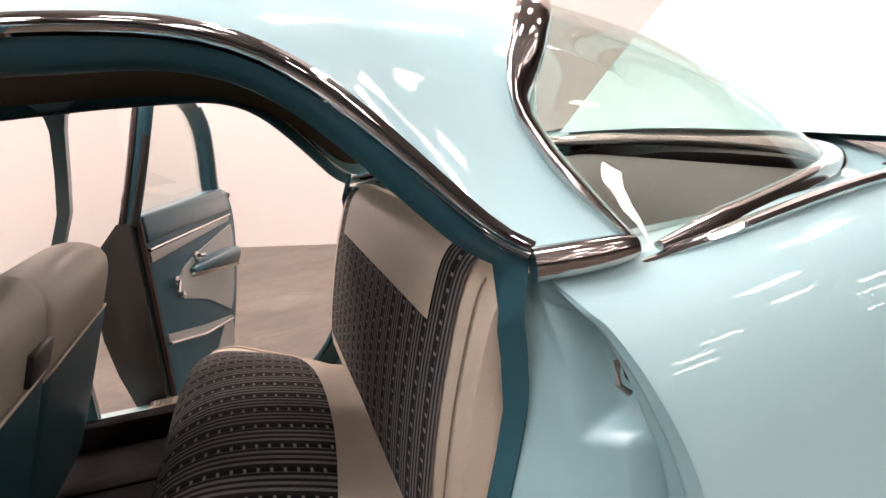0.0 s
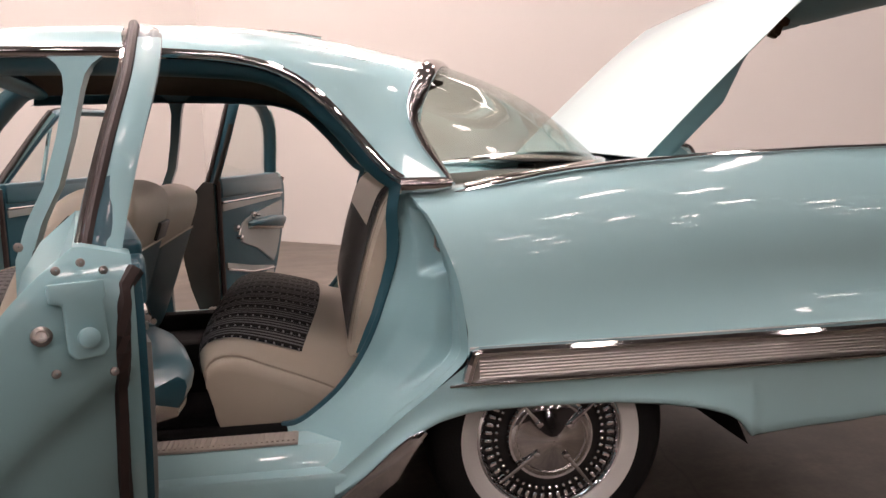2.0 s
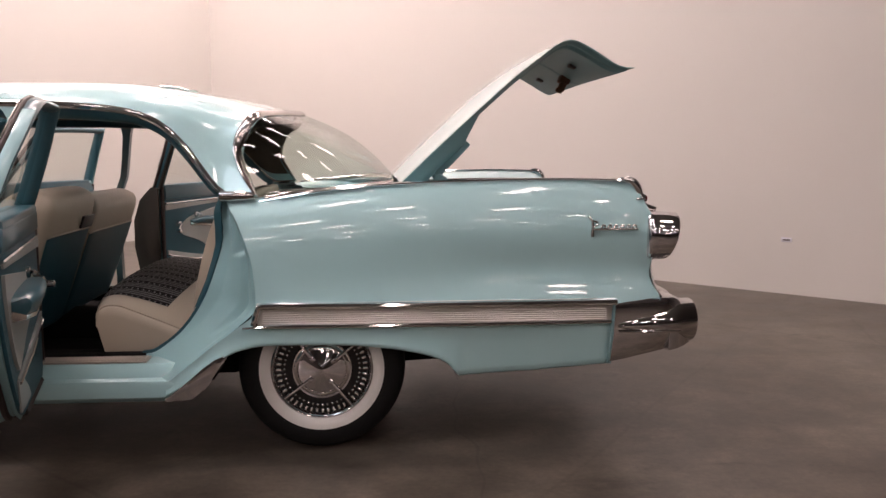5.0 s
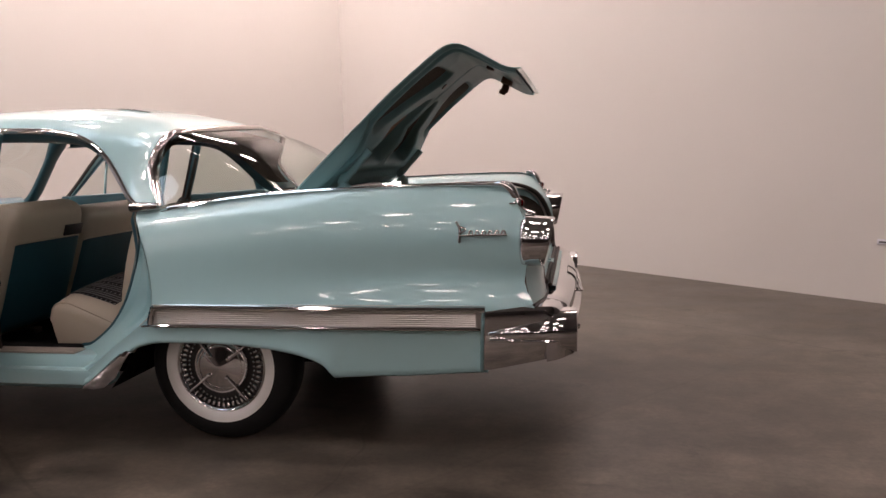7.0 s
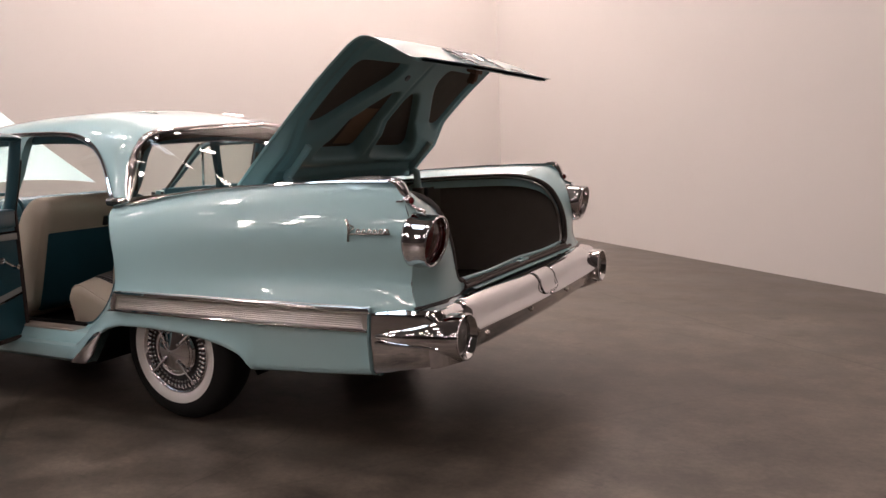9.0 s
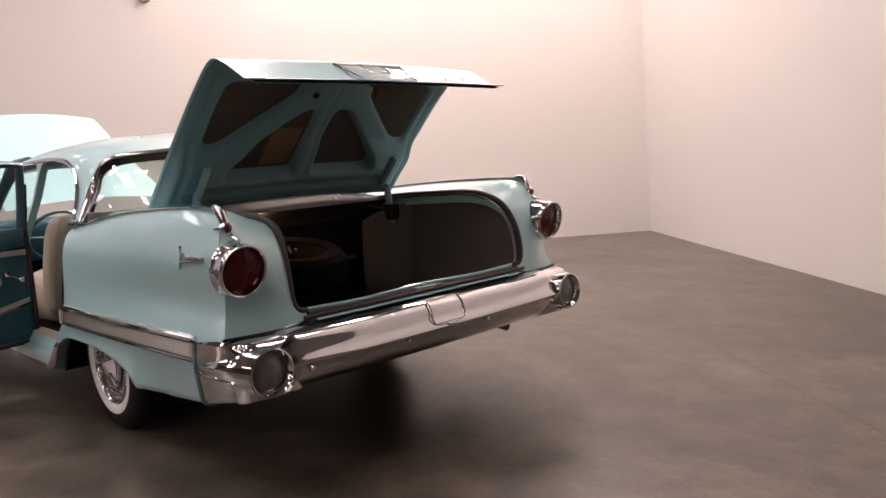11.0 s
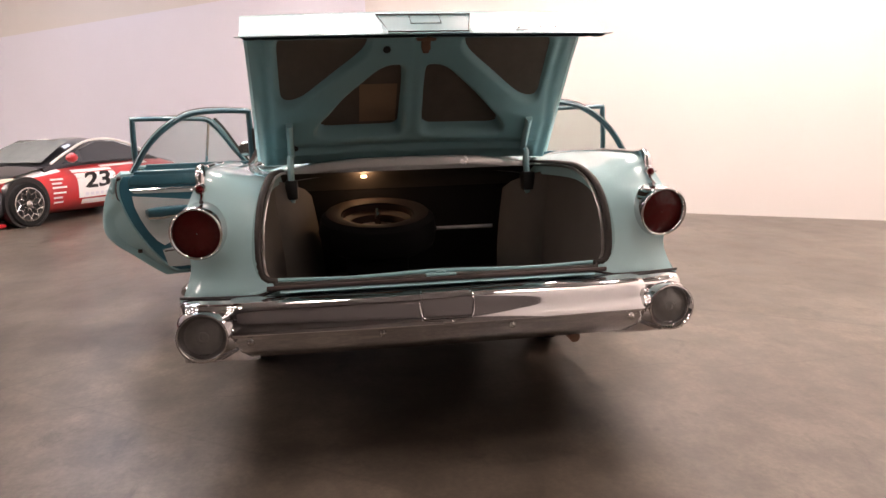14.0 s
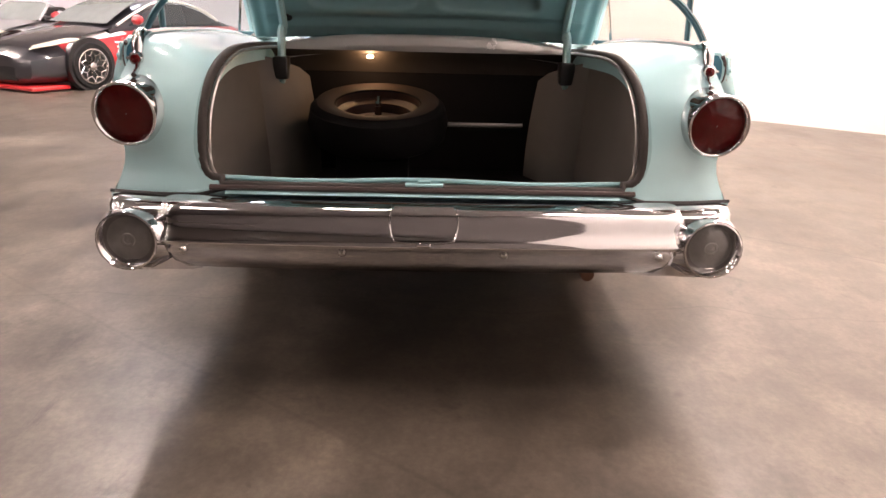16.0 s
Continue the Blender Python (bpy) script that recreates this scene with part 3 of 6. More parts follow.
def door_jamb(sg):
    outer = spline([(-0.373, -0.83, 1.036), (-0.35, -0.905, 1.0), (-0.332, -0.925, 0.977), (-0.30, -0.955, 0.908), (-0.266, -0.973, 0.807), (-0.25, -0.985, 0.684), (-0.252, -0.985, 0.615), (-0.33, -0.985, 0.54), (-0.41, -0.985, 0.48), (-0.48, -0.985, 0.425), (-0.56, -0.985, 0.36), (-0.62, -0.985, 0.325)], 90)
    inner = spline([(-0.412, -0.79, 1.03), (-0.408, -0.80, 0.96), (-0.405, -0.80, 0.886), (-0.434, -0.80, 0.778), (-0.494, -0.80, 0.626), (-0.575, -0.80, 0.505), (-0.68, -0.80, 0.42), (-0.74, -0.80, 0.405)], 90)
    def ease(a, b, v):
        v = min(1.0, max(0.0, (v - a) / (b - a)))
        return v * v * (3 - 2 * v)
    def deep(f, z):
        """Pressed relief: a step inside the outer flange, a pocket round the striker, a groove below it."""
        step = 0.022 * ease(0.09, 0.125, f) * (1 - ease(0.8, 1.0, f)) * ease(0.42, 0.58, z)
        pocket = 0.06 * ease(0.27, 0.34, f) * (1 - ease(0.66, 0.72, f)) * ease(0.815, 0.85, z) * (1 - ease(0.965, 1.0, z))
        groove = 0.04 * ease(0.25, 0.3, f) * (1 - ease(0.36, 0.44, f)) * (1 - ease(0.8, 0.85, z)) * ease(0.5, 0.6, z)
        return step + pocket + groove
    rows = []
    for i in range(57):
        f = i / 56
        rows.append([a.lerp(b, f) + Vector((deep(f, a.lerp(b, f).z), 0, 0)) for a, b in zip(outer, inner)])
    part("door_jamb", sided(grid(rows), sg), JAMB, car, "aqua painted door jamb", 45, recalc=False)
    part("jamb_seal", sided(tube([p + Vector((0.004, 0.004, 0)) for p in inner], 0.011, 6), sg), TEAL, car)
    hole = [(-0.346, 0.928), (-0.338, 0.926), (-0.33, 0.908), (-0.328, 0.893), (-0.335, 0.889), (-0.344, 0.902)]
    striker = part("striker", sided(slab([(x + 0.045, -0.893 + (z - 0.9) * 0.4, z) for x, z in hole], 0.006, (-0.9, 0.4, 0), 0.002), sg), BLACK_PAINT, car, "dark striker recess with a steel peg")
    part("striker_peg", sided(merge(tube([(-0.31, -0.885, 0.925), (-0.313, -0.889, 0.895), (-0.3, -0.893, 0.882)], 0.0045, 8), tube([(-0.3, -0.905, 0.925), (-0.293, -0.91, 0.89)], 0.003, 6)), sg), STEEL, striker)


def sill(sg):
    prof = [(-0.78, 0.385), (-0.84, 0.4), (-0.925, 0.395), (-0.945, 0.37), (-0.955, 0.345), (-0.985, 0.338), (-0.992, 0.325), (-0.992, 0.275), (-0.96, 0.25), (-0.85, 0.238), (-0.78, 0.24)]
    rings = [[Vector((x, y, z - (0.01 if x < -2 else 0))) for y, z in prof] for x in (-2.35, -1.6, -1.0, -0.7, -0.57)]
    part("rocker_sill", sided(loft(rings), sg), PAINT, car, "", 30)
    plate = block(-1.16, -0.69, -0.925, -0.845, 0.397, 0.405, 0.002)
    ribs = [block(-1.15 + 0.0135 * k, -1.143 + 0.0135 * k, -0.915, -0.855, 0.404, 0.409) for k in range(34)]
    scuff = part("scuff_plate", sided(plate, sg), SCUFF, car, "ribbed aluminium scuff plate on the sill")
    part("ribs", sided(merge(*ribs), sg), SCUFF, scuff)
    part("sill_carpet", sided(block(-2.3, -0.72, -0.848, -0.772, 0.33, 0.408, 0.008), sg), CARPET, car)
    front = part("scuff_plate", sided(block(-2.2, -1.42, -0.925, -0.845, 0.397, 0.407, 0.002), sg), SCUFF, car)


# roof: control curves from the centre line out to the drip rail and the rear window's edge
ROOF_C = [(-1.8, 0, 1.53), (-1.45, 0, 1.552), (-1.1, 0, 1.558), (-0.845, 0, 1.552), (-0.66, 0, 1.53), (-0.5, 0, 1.506), (-0.37, 0, 1.482), (-0.27, 0, 1.458), (-0.2, 0, 1.44), (-0.14, 0, 1.425)]
ROOF_S = [(-1.8, -0.4, 1.507), (-1.45, -0.4, 1.528), (-1.1, -0.4, 1.534), (-0.845, -0.4, 1.529), (-0.66, -0.4, 1.506), (-0.51, -0.4, 1.48), (-0.4, -0.4, 1.456), (-0.31, -0.4, 1.434), (-0.25, -0.4, 1.417), (-0.2, -0.4, 1.405)]
ROOF_T = [(-1.8, -0.6, 1.466), (-1.45, -0.6, 1.488), (-1.1, -0.6, 1.492), (-0.845, -0.6, 1.486), (-0.67, -0.6, 1.462), (-0.54, -0.61, 1.432), (-0.45, -0.62, 1.405), (-0.37, -0.635, 1.39), (-0.32, -0.65, 1.38), (-0.28, -0.675, 1.374)]
ROOF_M = [(-1.8, -0.66, 1.443), (-1.45, -0.66, 1.463), (-1.1, -0.66, 1.464), (-0.85, -0.66, 1.455), (-0.685, -0.67, 1.425), (-0.565, -0.68, 1.375), (-0.485, -0.692, 1.32), (-0.42, -0.705, 1.28), (-0.37, -0.72, 1.262), (-0.335, -0.733, 1.25)]
ROOF_N = [(-1.8, -0.69, 1.43), (-1.45, -0.69, 1.44), (-1.1, -0.69, 1.44), (-0.85, -0.69, 1.428), (-0.693, -0.695, 1.395), (-0.58, -0.705, 1.335), (-0.498, -0.72, 1.25), (-0.425, -0.75, 1.18), (-0.365, -0.765, 1.165), (-0.312, -0.782, 1.16)]
ROOF_E = [(-1.8, -0.705, 1.415), (-1.45, -0.705, 1.42), (-1.1, -0.705, 1.418), (-0.85, -0.705, 1.406), (-0.699, -0.71, 1.374), (-0.594, -0.722, 1.3), (-0.507, -0.76, 1.197), (-0.43, -0.806, 1.1), (-0.39, -0.838, 1.052), (-0.25, -0.862, 1.055)]


def roof_rows():
    lines = [spline(c, 46) for c in (ROOF_C, ROOF_S, ROOF_T, ROOF_M, ROOF_N, ROOF_E)]
    cols = [spline([ln[i] for ln in lines], 26) for i in range(46)]
    return smooth_rows([[cols[i][j] for i in range(46)] for j in range(26)], 5)


def roof():
    rows = roof_rows()
    both = [[Vector((p.x, -p.y, p.z)) for p in r] for r in rows[:0:-1]] + rows
    part("roof", grid(both), PAINT, car, "aqua roof panel with wide rear pillars", 60, recalc=False)
    def lining(p):
        k = min(1, max(0, (p.z - 1.05) / 0.3))
        return p + Vector((0, (0.02 * min(1, abs(p.y)) + 0.03 * (1 - k)) * (1 if p.y < 0 else -1), -0.005 - 0.04 * k))
    inner = [[lining(p) for p in r[2:]] for r in both[2:-2]]
    part("headliner", grid(inner), HEADLINER, car, "brown cloth headliner", 60, recalc=False)
    for sg in (-1, 1):
        edge = rows[-1]
        front = edge[:42]
        rail = part("drip_rail", sided(tube([p + Vector((0, -0.012, -0.002)) for p in front], 0.012, 8, 1.2), sg), CHROME, car, "chrome drip rail over the doors")
        front = front + [Vector((-0.402, -0.835, 1.02)), Vector((-0.404, -0.825, 0.99)), Vector((-0.402, -0.82, 0.95)), Vector((-0.404, -0.81, 0.88)), Vector((-0.42, -0.806, 0.82)), Vector((-0.45, -0.803, 0.73)), Vector((-0.5, -0.8, 0.62))]
        frame_rows = [[p + Vector((0, -0.004, -0.008)) for p in front], [p + Vector((-0.012 * min(1, max(0, (p.x + 0.9) * 3)), 0.004, -0.045 + 0.03 * min(1, max(0, (p.x + 0.9) * 2)))) for p in front], [p + Vector((-0.03 * min(1, max(0, (p.x + 0.9) * 3)), 0.06 if p.z > 1.06 else 0.02, -0.055 + 0.03 * min(1, max(0, (p.x + 0.9) * 2)))) for p in front]]
        part("door_opening_frame", sided(grid(frame_rows), sg), TEAL, car, "dark teal door opening frame", 60, recalc=False)
        base = [Vector((-0.395, -0.858, 1.056)), Vector((-0.33, -0.864, 1.056)), Vector((-0.262, -0.866, 1.058))]
        part("pillar_base_trim", sided(tube(spline(base, 8), [0.022, 0.022, 0.022, 0.022, 0.021, 0.02, 0.018, 0.014], 12, 1.0), sg), SATIN_CHROME, car)
    return rows


def rear_window(rows):
    n = 41
    top = [p.copy() for p in [r[45] for r in rows]]          # centre to lower edge, driver's side
    side_low = top[-1]
    base = spline([(0.34, 0, 1.098), (0.325, -0.3, 1.096), (0.27, -0.55, 1.092), (0.15, -0.71, 1.085), (-0.05, -0.80, 1.065), (-0.225, -0.855, 1.05)], n)
    head = even(top, n)
    glass = []
    for k in range(15):
        f = k / 14
        line = []
        for a, b in zip(head, base):
            p = a.lerp(b, f)
            p = p + Vector((0.5, 0, 0.6)) * 0.06 * math.sin(math.pi * f) * (1 - (abs(p.y) / 0.9) ** 4)
            line.append(p)
        glass.append(line)
    both = [[Vector((p.x, -p.y, p.z)) for p in r[:0:-1]] + r for r in glass]
    pane = part("rear_window", grid(both), REAR_GLASS, car, "curved wrap-around rear window glass", 80, recalc=False)
    pane.visible_shadow = False
    full_head = [Vector((p.x, -p.y, p.z)) for p in head[:0:-1]] + head
    full_base = [Vector((p.x, -p.y, p.z)) for p in base[:0:-1]] + base
    part("window_surround", tube([p + Vector((-0.006, 0, 0.004)) for p in full_head], [0.026 * min(1, 0.35 + 0.16 * min(i, len(full_head) - 1 - i)) for i in range(len(full_head))], 16, 0.42, up=(0.35, 0, 0.94)), SATIN_CHROME, pane, "chrome rear window surround")
    part("window_base_trim", tube([p + Vector((0, 0, 0.0)) for p in full_base], [0.023 * min(1, 0.35 + 0.16 * min(i, len(full_base) - 1 - i)) for i in range(len(full_base))], 10, 0.8), SATIN_CHROME, pane)
    # panel between the rear window and the trunk lid
    back = spline([(0.445, 0, 1.115), (0.435, -0.3, 1.109), (0.40, -0.55, 1.08), (0.36, -0.665, 1.05)], n)
    deck = [[a.lerp(b, k / 4) for a, b in zip(base, back)] for k in range(5)]
    both = [[Vector((p.x, -p.y, p.z)) for p in r[:0:-1]] + r for r in deck]
    part("cowl_deck", grid(both), PAINT, car, "", 60, recalc=False)
    lip = [[p + Vector((dx, 0, dz)) for p in both[-1]] for dx, dz in ((0, 0), (0.007, -0.001), (0.012, -0.006), (0.0145, -0.016), (0.016, -0.028), (0.0168, -0.04), (0.0165, -0.05), (0.012, -0.056), (0.011, -0.07))]
    part("deck_lip", grid(lip), LIP_METAL, car, "bright metal lip ahead of the trunk opening", recalc=False)
    shelf = [[Vector((x, y, z)) for y in np.linspace(-0.78 + d, 0.78 - d, 13)] for x, z, d in ((-0.39, 1.005, 0.05), (-0.2, 1.02, 0.02), (0.1, 1.035, 0.06), (0.3, 1.05, 0.3))]
    part("parcel_shelf", grid(shelf), SHELF, car, "", recalc=False)
    for sg in (-1, 1):
        cr = []
        for x in np.linspace(-0.31, 1.285, 44):
            p = crest_point(x)
            f = min(1, max(0, (0.05 - x) / 0.36))
            cr.append(p + Vector((0, -0.012 * f, -0.014 * f)))
        rad = [0.003 + 0.012 * min(1, (i + 0.3) / 5) for i in range(44)]
        part("fin_moulding", sided(tube([p + Vector((0, 0.002, 0.004)) for p in cr], rad, 8, 0.55), sg), CHROME, car, "chrome moulding along the fin crest")


LID_PROFILE = [(0.33, 0, 1.108), (0.45, 0, 1.224), (0.57, 0, 1.336), (0.685, 0, 1.441), (0.8, 0, 1.544), (0.915, 0, 1.636), (0.992, 0, 1.694), (1.034, 0, 1.713), (1.066, 0, 1.716), (1.1, 0, 1.706), (1.175, 0, 1.667), (1.24, 0, 1.628), (1.286, 0, 1.608), (1.337, 0, 1.603)]
LID_LINE = spline(LID_PROFILE, 61)


def lid_point(u, y, under=0.0):
    """A place on the open trunk lid: u from its hinge (0) to its lip (1)."""
    k = min(59, int(u * 60))
    p = LID_LINE[k].lerp(LID_LINE[k + 1], u * 60 - k)
    d = (LID_LINE[min(60, k + 2)] - LID_LINE[max(0, k - 1)]).normalized()
    n = Vector((-d.z, 0, d.x))
    crown = 0.02 * max(-0.1, 1 - (abs(y) / 0.72) ** 2.2) * (1 if u < 0.7 else 1 - 0.8 * (u - 0.7) / 0.3)
    return Vector((p.x, y, p.z)) + n * (crown - under)


def skin_point(u, y, proud=0.0):
    """A place on the open trunk lid's crowned outer skin."""
    k = min(59, max(0, int(u * 60)))
    p = LID_LINE[k].lerp(LID_LINE[k + 1], u * 60 - k)
    d = (LID_LINE[min(60, k + 2)] - LID_LINE[max(0, k - 1)]).normalized()
    rise = lerp_table([(0.3, 0.025), (0.5, 0.03), (0.7, 0.034), (0.9, 0.03), (1.06, 0.014), (1.34, 0.004)], p.x)
    crown = rise * max(0.0, 1 - (abs(y) / 0.722) ** 1.7)
    return Vector((p.x, y, p.z)) + Vector((-d.z, 0, d.x)) * (crown + proud)


LID_LENGTH = sum((b - a).length for a, b in zip(LID_LINE, LID_LINE[1:]))
POCKETS = [[(0.325, 0.585), (0.65, 0.575), (0.66, 0.19), (0.59, 0.19), (0.325, 0.51)], [(0.185, 0.44), (0.22, 0.445), (0.52, 0.12), (0.52, 0.045), (0.185, 0.045)]]


def pocket_depth(u, y):
    """How far (in metres) a place lies inside the rounded board openings; below 0 outside them."""
    best = -1.0
    for poly in POCKETS:
        pts = [(a * LID_LENGTH, b) for a, b in poly]
        s = u * LID_LENGTH
        turn = sum(x0 * y1 - x1 * y0 for (x0, y0), (x1, y1) in zip(pts, pts[1:] + pts[:1]))
        ds = []
        for (x0, y0), (x1, y1) in zip(pts, pts[1:] + pts[:1]):
            ln = math.hypot(x1 - x0, y1 - y0)
            ds.append(math.copysign(1, turn) * ((x1 - x0) * (abs(y) - y0) - (y1 - y0) * (s - x0)) / ln)
        soft = -0.022 * math.log(sum(math.exp(-min(d, 0.5) / 0.022) for d in ds))
        best = max(best, soft)
    return best


def pressing_under(u, y):
    """Depth of the lid's inner pressing below its skin line."""
    edge = lid_half(u) - abs(y)
    h = lerp_table([(0.0, 0.0), (0.02, 0.004), (0.035, 0.014), (0.055, 0.018), (0.07, 0.012), (0.085, 0.012), (0.1, 0.028), (0.3, 0.046), (1.0, 0.05)], edge)
    h += 0.055 * max(0.0, min(1.0, (0.36 - u) / 0.12)) * min(1.0, max(0.0, (edge - 0.015) / 0.03))
    h = min(h, lerp_table([(0.0, 0.02), (0.03, 0.07), (0.1, 0.09), (0.13, 0.075), (0.16, 0.09), (0.34, 0.07), (0.66, 0.055), (0.72, 0.045), (0.77, 0.03), (0.93, 0.022), (1.0, 0.01)], u))
    groove = 0.012 * math.exp(-((abs(y) - 0.0) / 0.012) ** 2) if u > 0.2 else 0
    d = pocket_depth(u, y * 0.955)
    f = min(1, max(0, (d + 0.012) / 0.024))
    return h - groove * 0.5 - (h - 0.006) * f * f * (3 - 2 * f)


def lid_half(u):
    return lerp_table([(0.0, 0.752), (0.7, 0.73), (0.93, 0.715), (0.97, 0.722), (1.0, 0.73)], u)


def trunk_lid():
    us = [k / 40 for k in range(41)]
    rows = [[skin_point(u, lid_half(u) * a) for a in np.linspace(-1, 1, 33)] for u in us]
    skin = part("trunk_lid", grid(rows), PAINT, car, "raised aqua trunk lid", 50, recalc=False)
    around = [(u, -1) for u in us] + [(1.0, a) for a in np.linspace(-1, 1, 33)[1:]] + [(u, 1) for u in us[-2::-1]] + [(0.0, a) for a in np.linspace(1, -1, 33)[1:-1]]
    outer = [r[0] for r in rows] + rows[-1][1:] + [r[-1] for r in rows[-2::-1]] + rows[0][-2:0:-1]
    inner = [lid_point(0.01 + 0.97 * u, (lid_half(u) - 0.014) * a, 0.004) for u, a in around]
    mid = [p.lerp(q, 0.5) + Vector((0, 0.004 * (-1 if p.y < 0 else 1) if abs(p.y) > 0.6 else 0, 0)) for p, q in zip(outer, inner)]
    part("lid_edge", grid([outer, [p.lerp(q, 0.4) for p, q in zip(outer, mid)], mid, inner], close_u=True), PAINT, skin, "", 60, recalc=False)
    # inner pressing with rounded openings over brown boards
    sheet = [[lid_point(u, (lid_half(u) - 0.014) * a, pressing_under(u, (lid_half(u) - 0.014) * a)) for a in np.linspace(-1, 1, 141)] for u in np.linspace(0.01, 0.98, 121)]
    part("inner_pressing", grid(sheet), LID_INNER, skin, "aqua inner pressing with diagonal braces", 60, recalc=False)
    board = [[lid_point(u, 0.63 * a, 0.014) for a in np.linspace(-1, 1, 25)] for u in np.linspace(0.18, 0.7, 20)]
    part("insulation_board", grid(board), BOARD, skin, "dark brown insulation board", recalc=False)
    part("paper_label", grid([[lid_point(u, y, 0.017) for y in (-0.245, -0.07)] for u in np.linspace(0.21, 0.405, 6)]), PAPER, skin, "tan paper label on the board", recalc=False)
    for u, y, r in ((0.6, -0.13, 0.017), (0.13, -0.56, 0.017), (0.145, -0.563, 0.01)):
        c = lid_point(u, y, pressing_under(u, y) + 0.003)
        part("drain_hole", lathe([(0.001, 0.001), (r, 0.001), (r, -0.004), (0.001, -0.004)], 14, "z"), BLACK_PAINT, skin, "", m=Matrix.Translation(c) @ Matrix.Rotation(radians(-45), 4, "Y"))
    for y in (-0.33, 0.36):
        c = lid_point(0.86, y, 0.03)
        part("rubber_bumper", block(-0.018, 0.018, -0.022, 0.022, -0.008, 0.008, 0.004), DARK_SEAL, skin, "", m=Matrix.Translation(c) @ Matrix.Rotation(radians(20), 4, "Y"))
    catch = merge(block(-0.035, 0.03, -0.05, 0.05, 0.03, 0.085, 0.008), block(-0.022, 0.022, -0.022, 0.022, -0.02, 0.04, 0.008), block(-0.03, 0.012, -0.016, 0.016, -0.035, -0.005, 0.006))
    part("latch", catch, WOOL, skin, "dark steel trunk latch", m=Matrix.Translation((1.2, 0.0, 1.575)) @ Matrix.Rotation(radians(20), 4, "Y") @ Matrix.Scale(0.8, 4))
    # hinge arms
    for sg in (-1, 1):
        path = spline([lid_point(0.27, sg * 0.575, 0.085), lid_point(0.1, sg * 0.58, 0.1), Vector((0.52, sg * 0.585, 1.12)), Vector((0.53, sg * 0.585, 1.03)), Vector((0.56, sg * 0.585, 0.94)), Vector((0.5, sg * 0.585, 0.9))], 24)
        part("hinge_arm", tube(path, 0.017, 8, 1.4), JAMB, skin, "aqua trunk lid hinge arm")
        bx = part("hinge_bracket", block(0.5, 0.585, sg * 0.585 - 0.03, sg * 0.585 + 0.03, 0.93, 1.02, 0.008), BLACK_PAINT, car)
    # badge recess on the lid's rear face
    plate = [[skin_point(u, y, 0.004) for y in np.linspace(-0.175, 0.175, 9)] for u in np.linspace(0.83, 0.968, 7)]
    rec = part("emblem_recess", grid(plate), TEAL_RECESS, skin, "chrome framed handle recess", recalc=False)
    frame_path = [skin_point(0.825, -0.19, 0.006), skin_point(0.825, 0.19, 0.006), skin_point(0.97, 0.155, 0.006), skin_point(0.97, -0.155, 0.006)]
    part("recess_frame", tube(frame_path, 0.006, 6, closed=True), CHROME, rec)
    part("recess_handle", tube([skin_point(0.84, -0.06, 0.012), skin_point(0.84, 0.06, 0.012), skin_point(0.9, 0.06, 0.012), skin_point(0.9, -0.06, 0.012)], 0.003, 6, closed=True), CHROME, rec)
    marks = [tube([skin_point(0.93, 0.36 + 0.03 * k, 0.006), skin_point(0.915 - 0.008 * (k % 2), 0.375 + 0.03 * k, 0.006)], 0.003, 6) for k in range(6)]
    marks.append(tube([skin_point(0.94, 0.35, 0.005), skin_point(0.935, 0.55, 0.005)], 0.003, 6))
    part("lid_emblem", merge(*marks), CHROME, skin, "small chrome emblem shape")


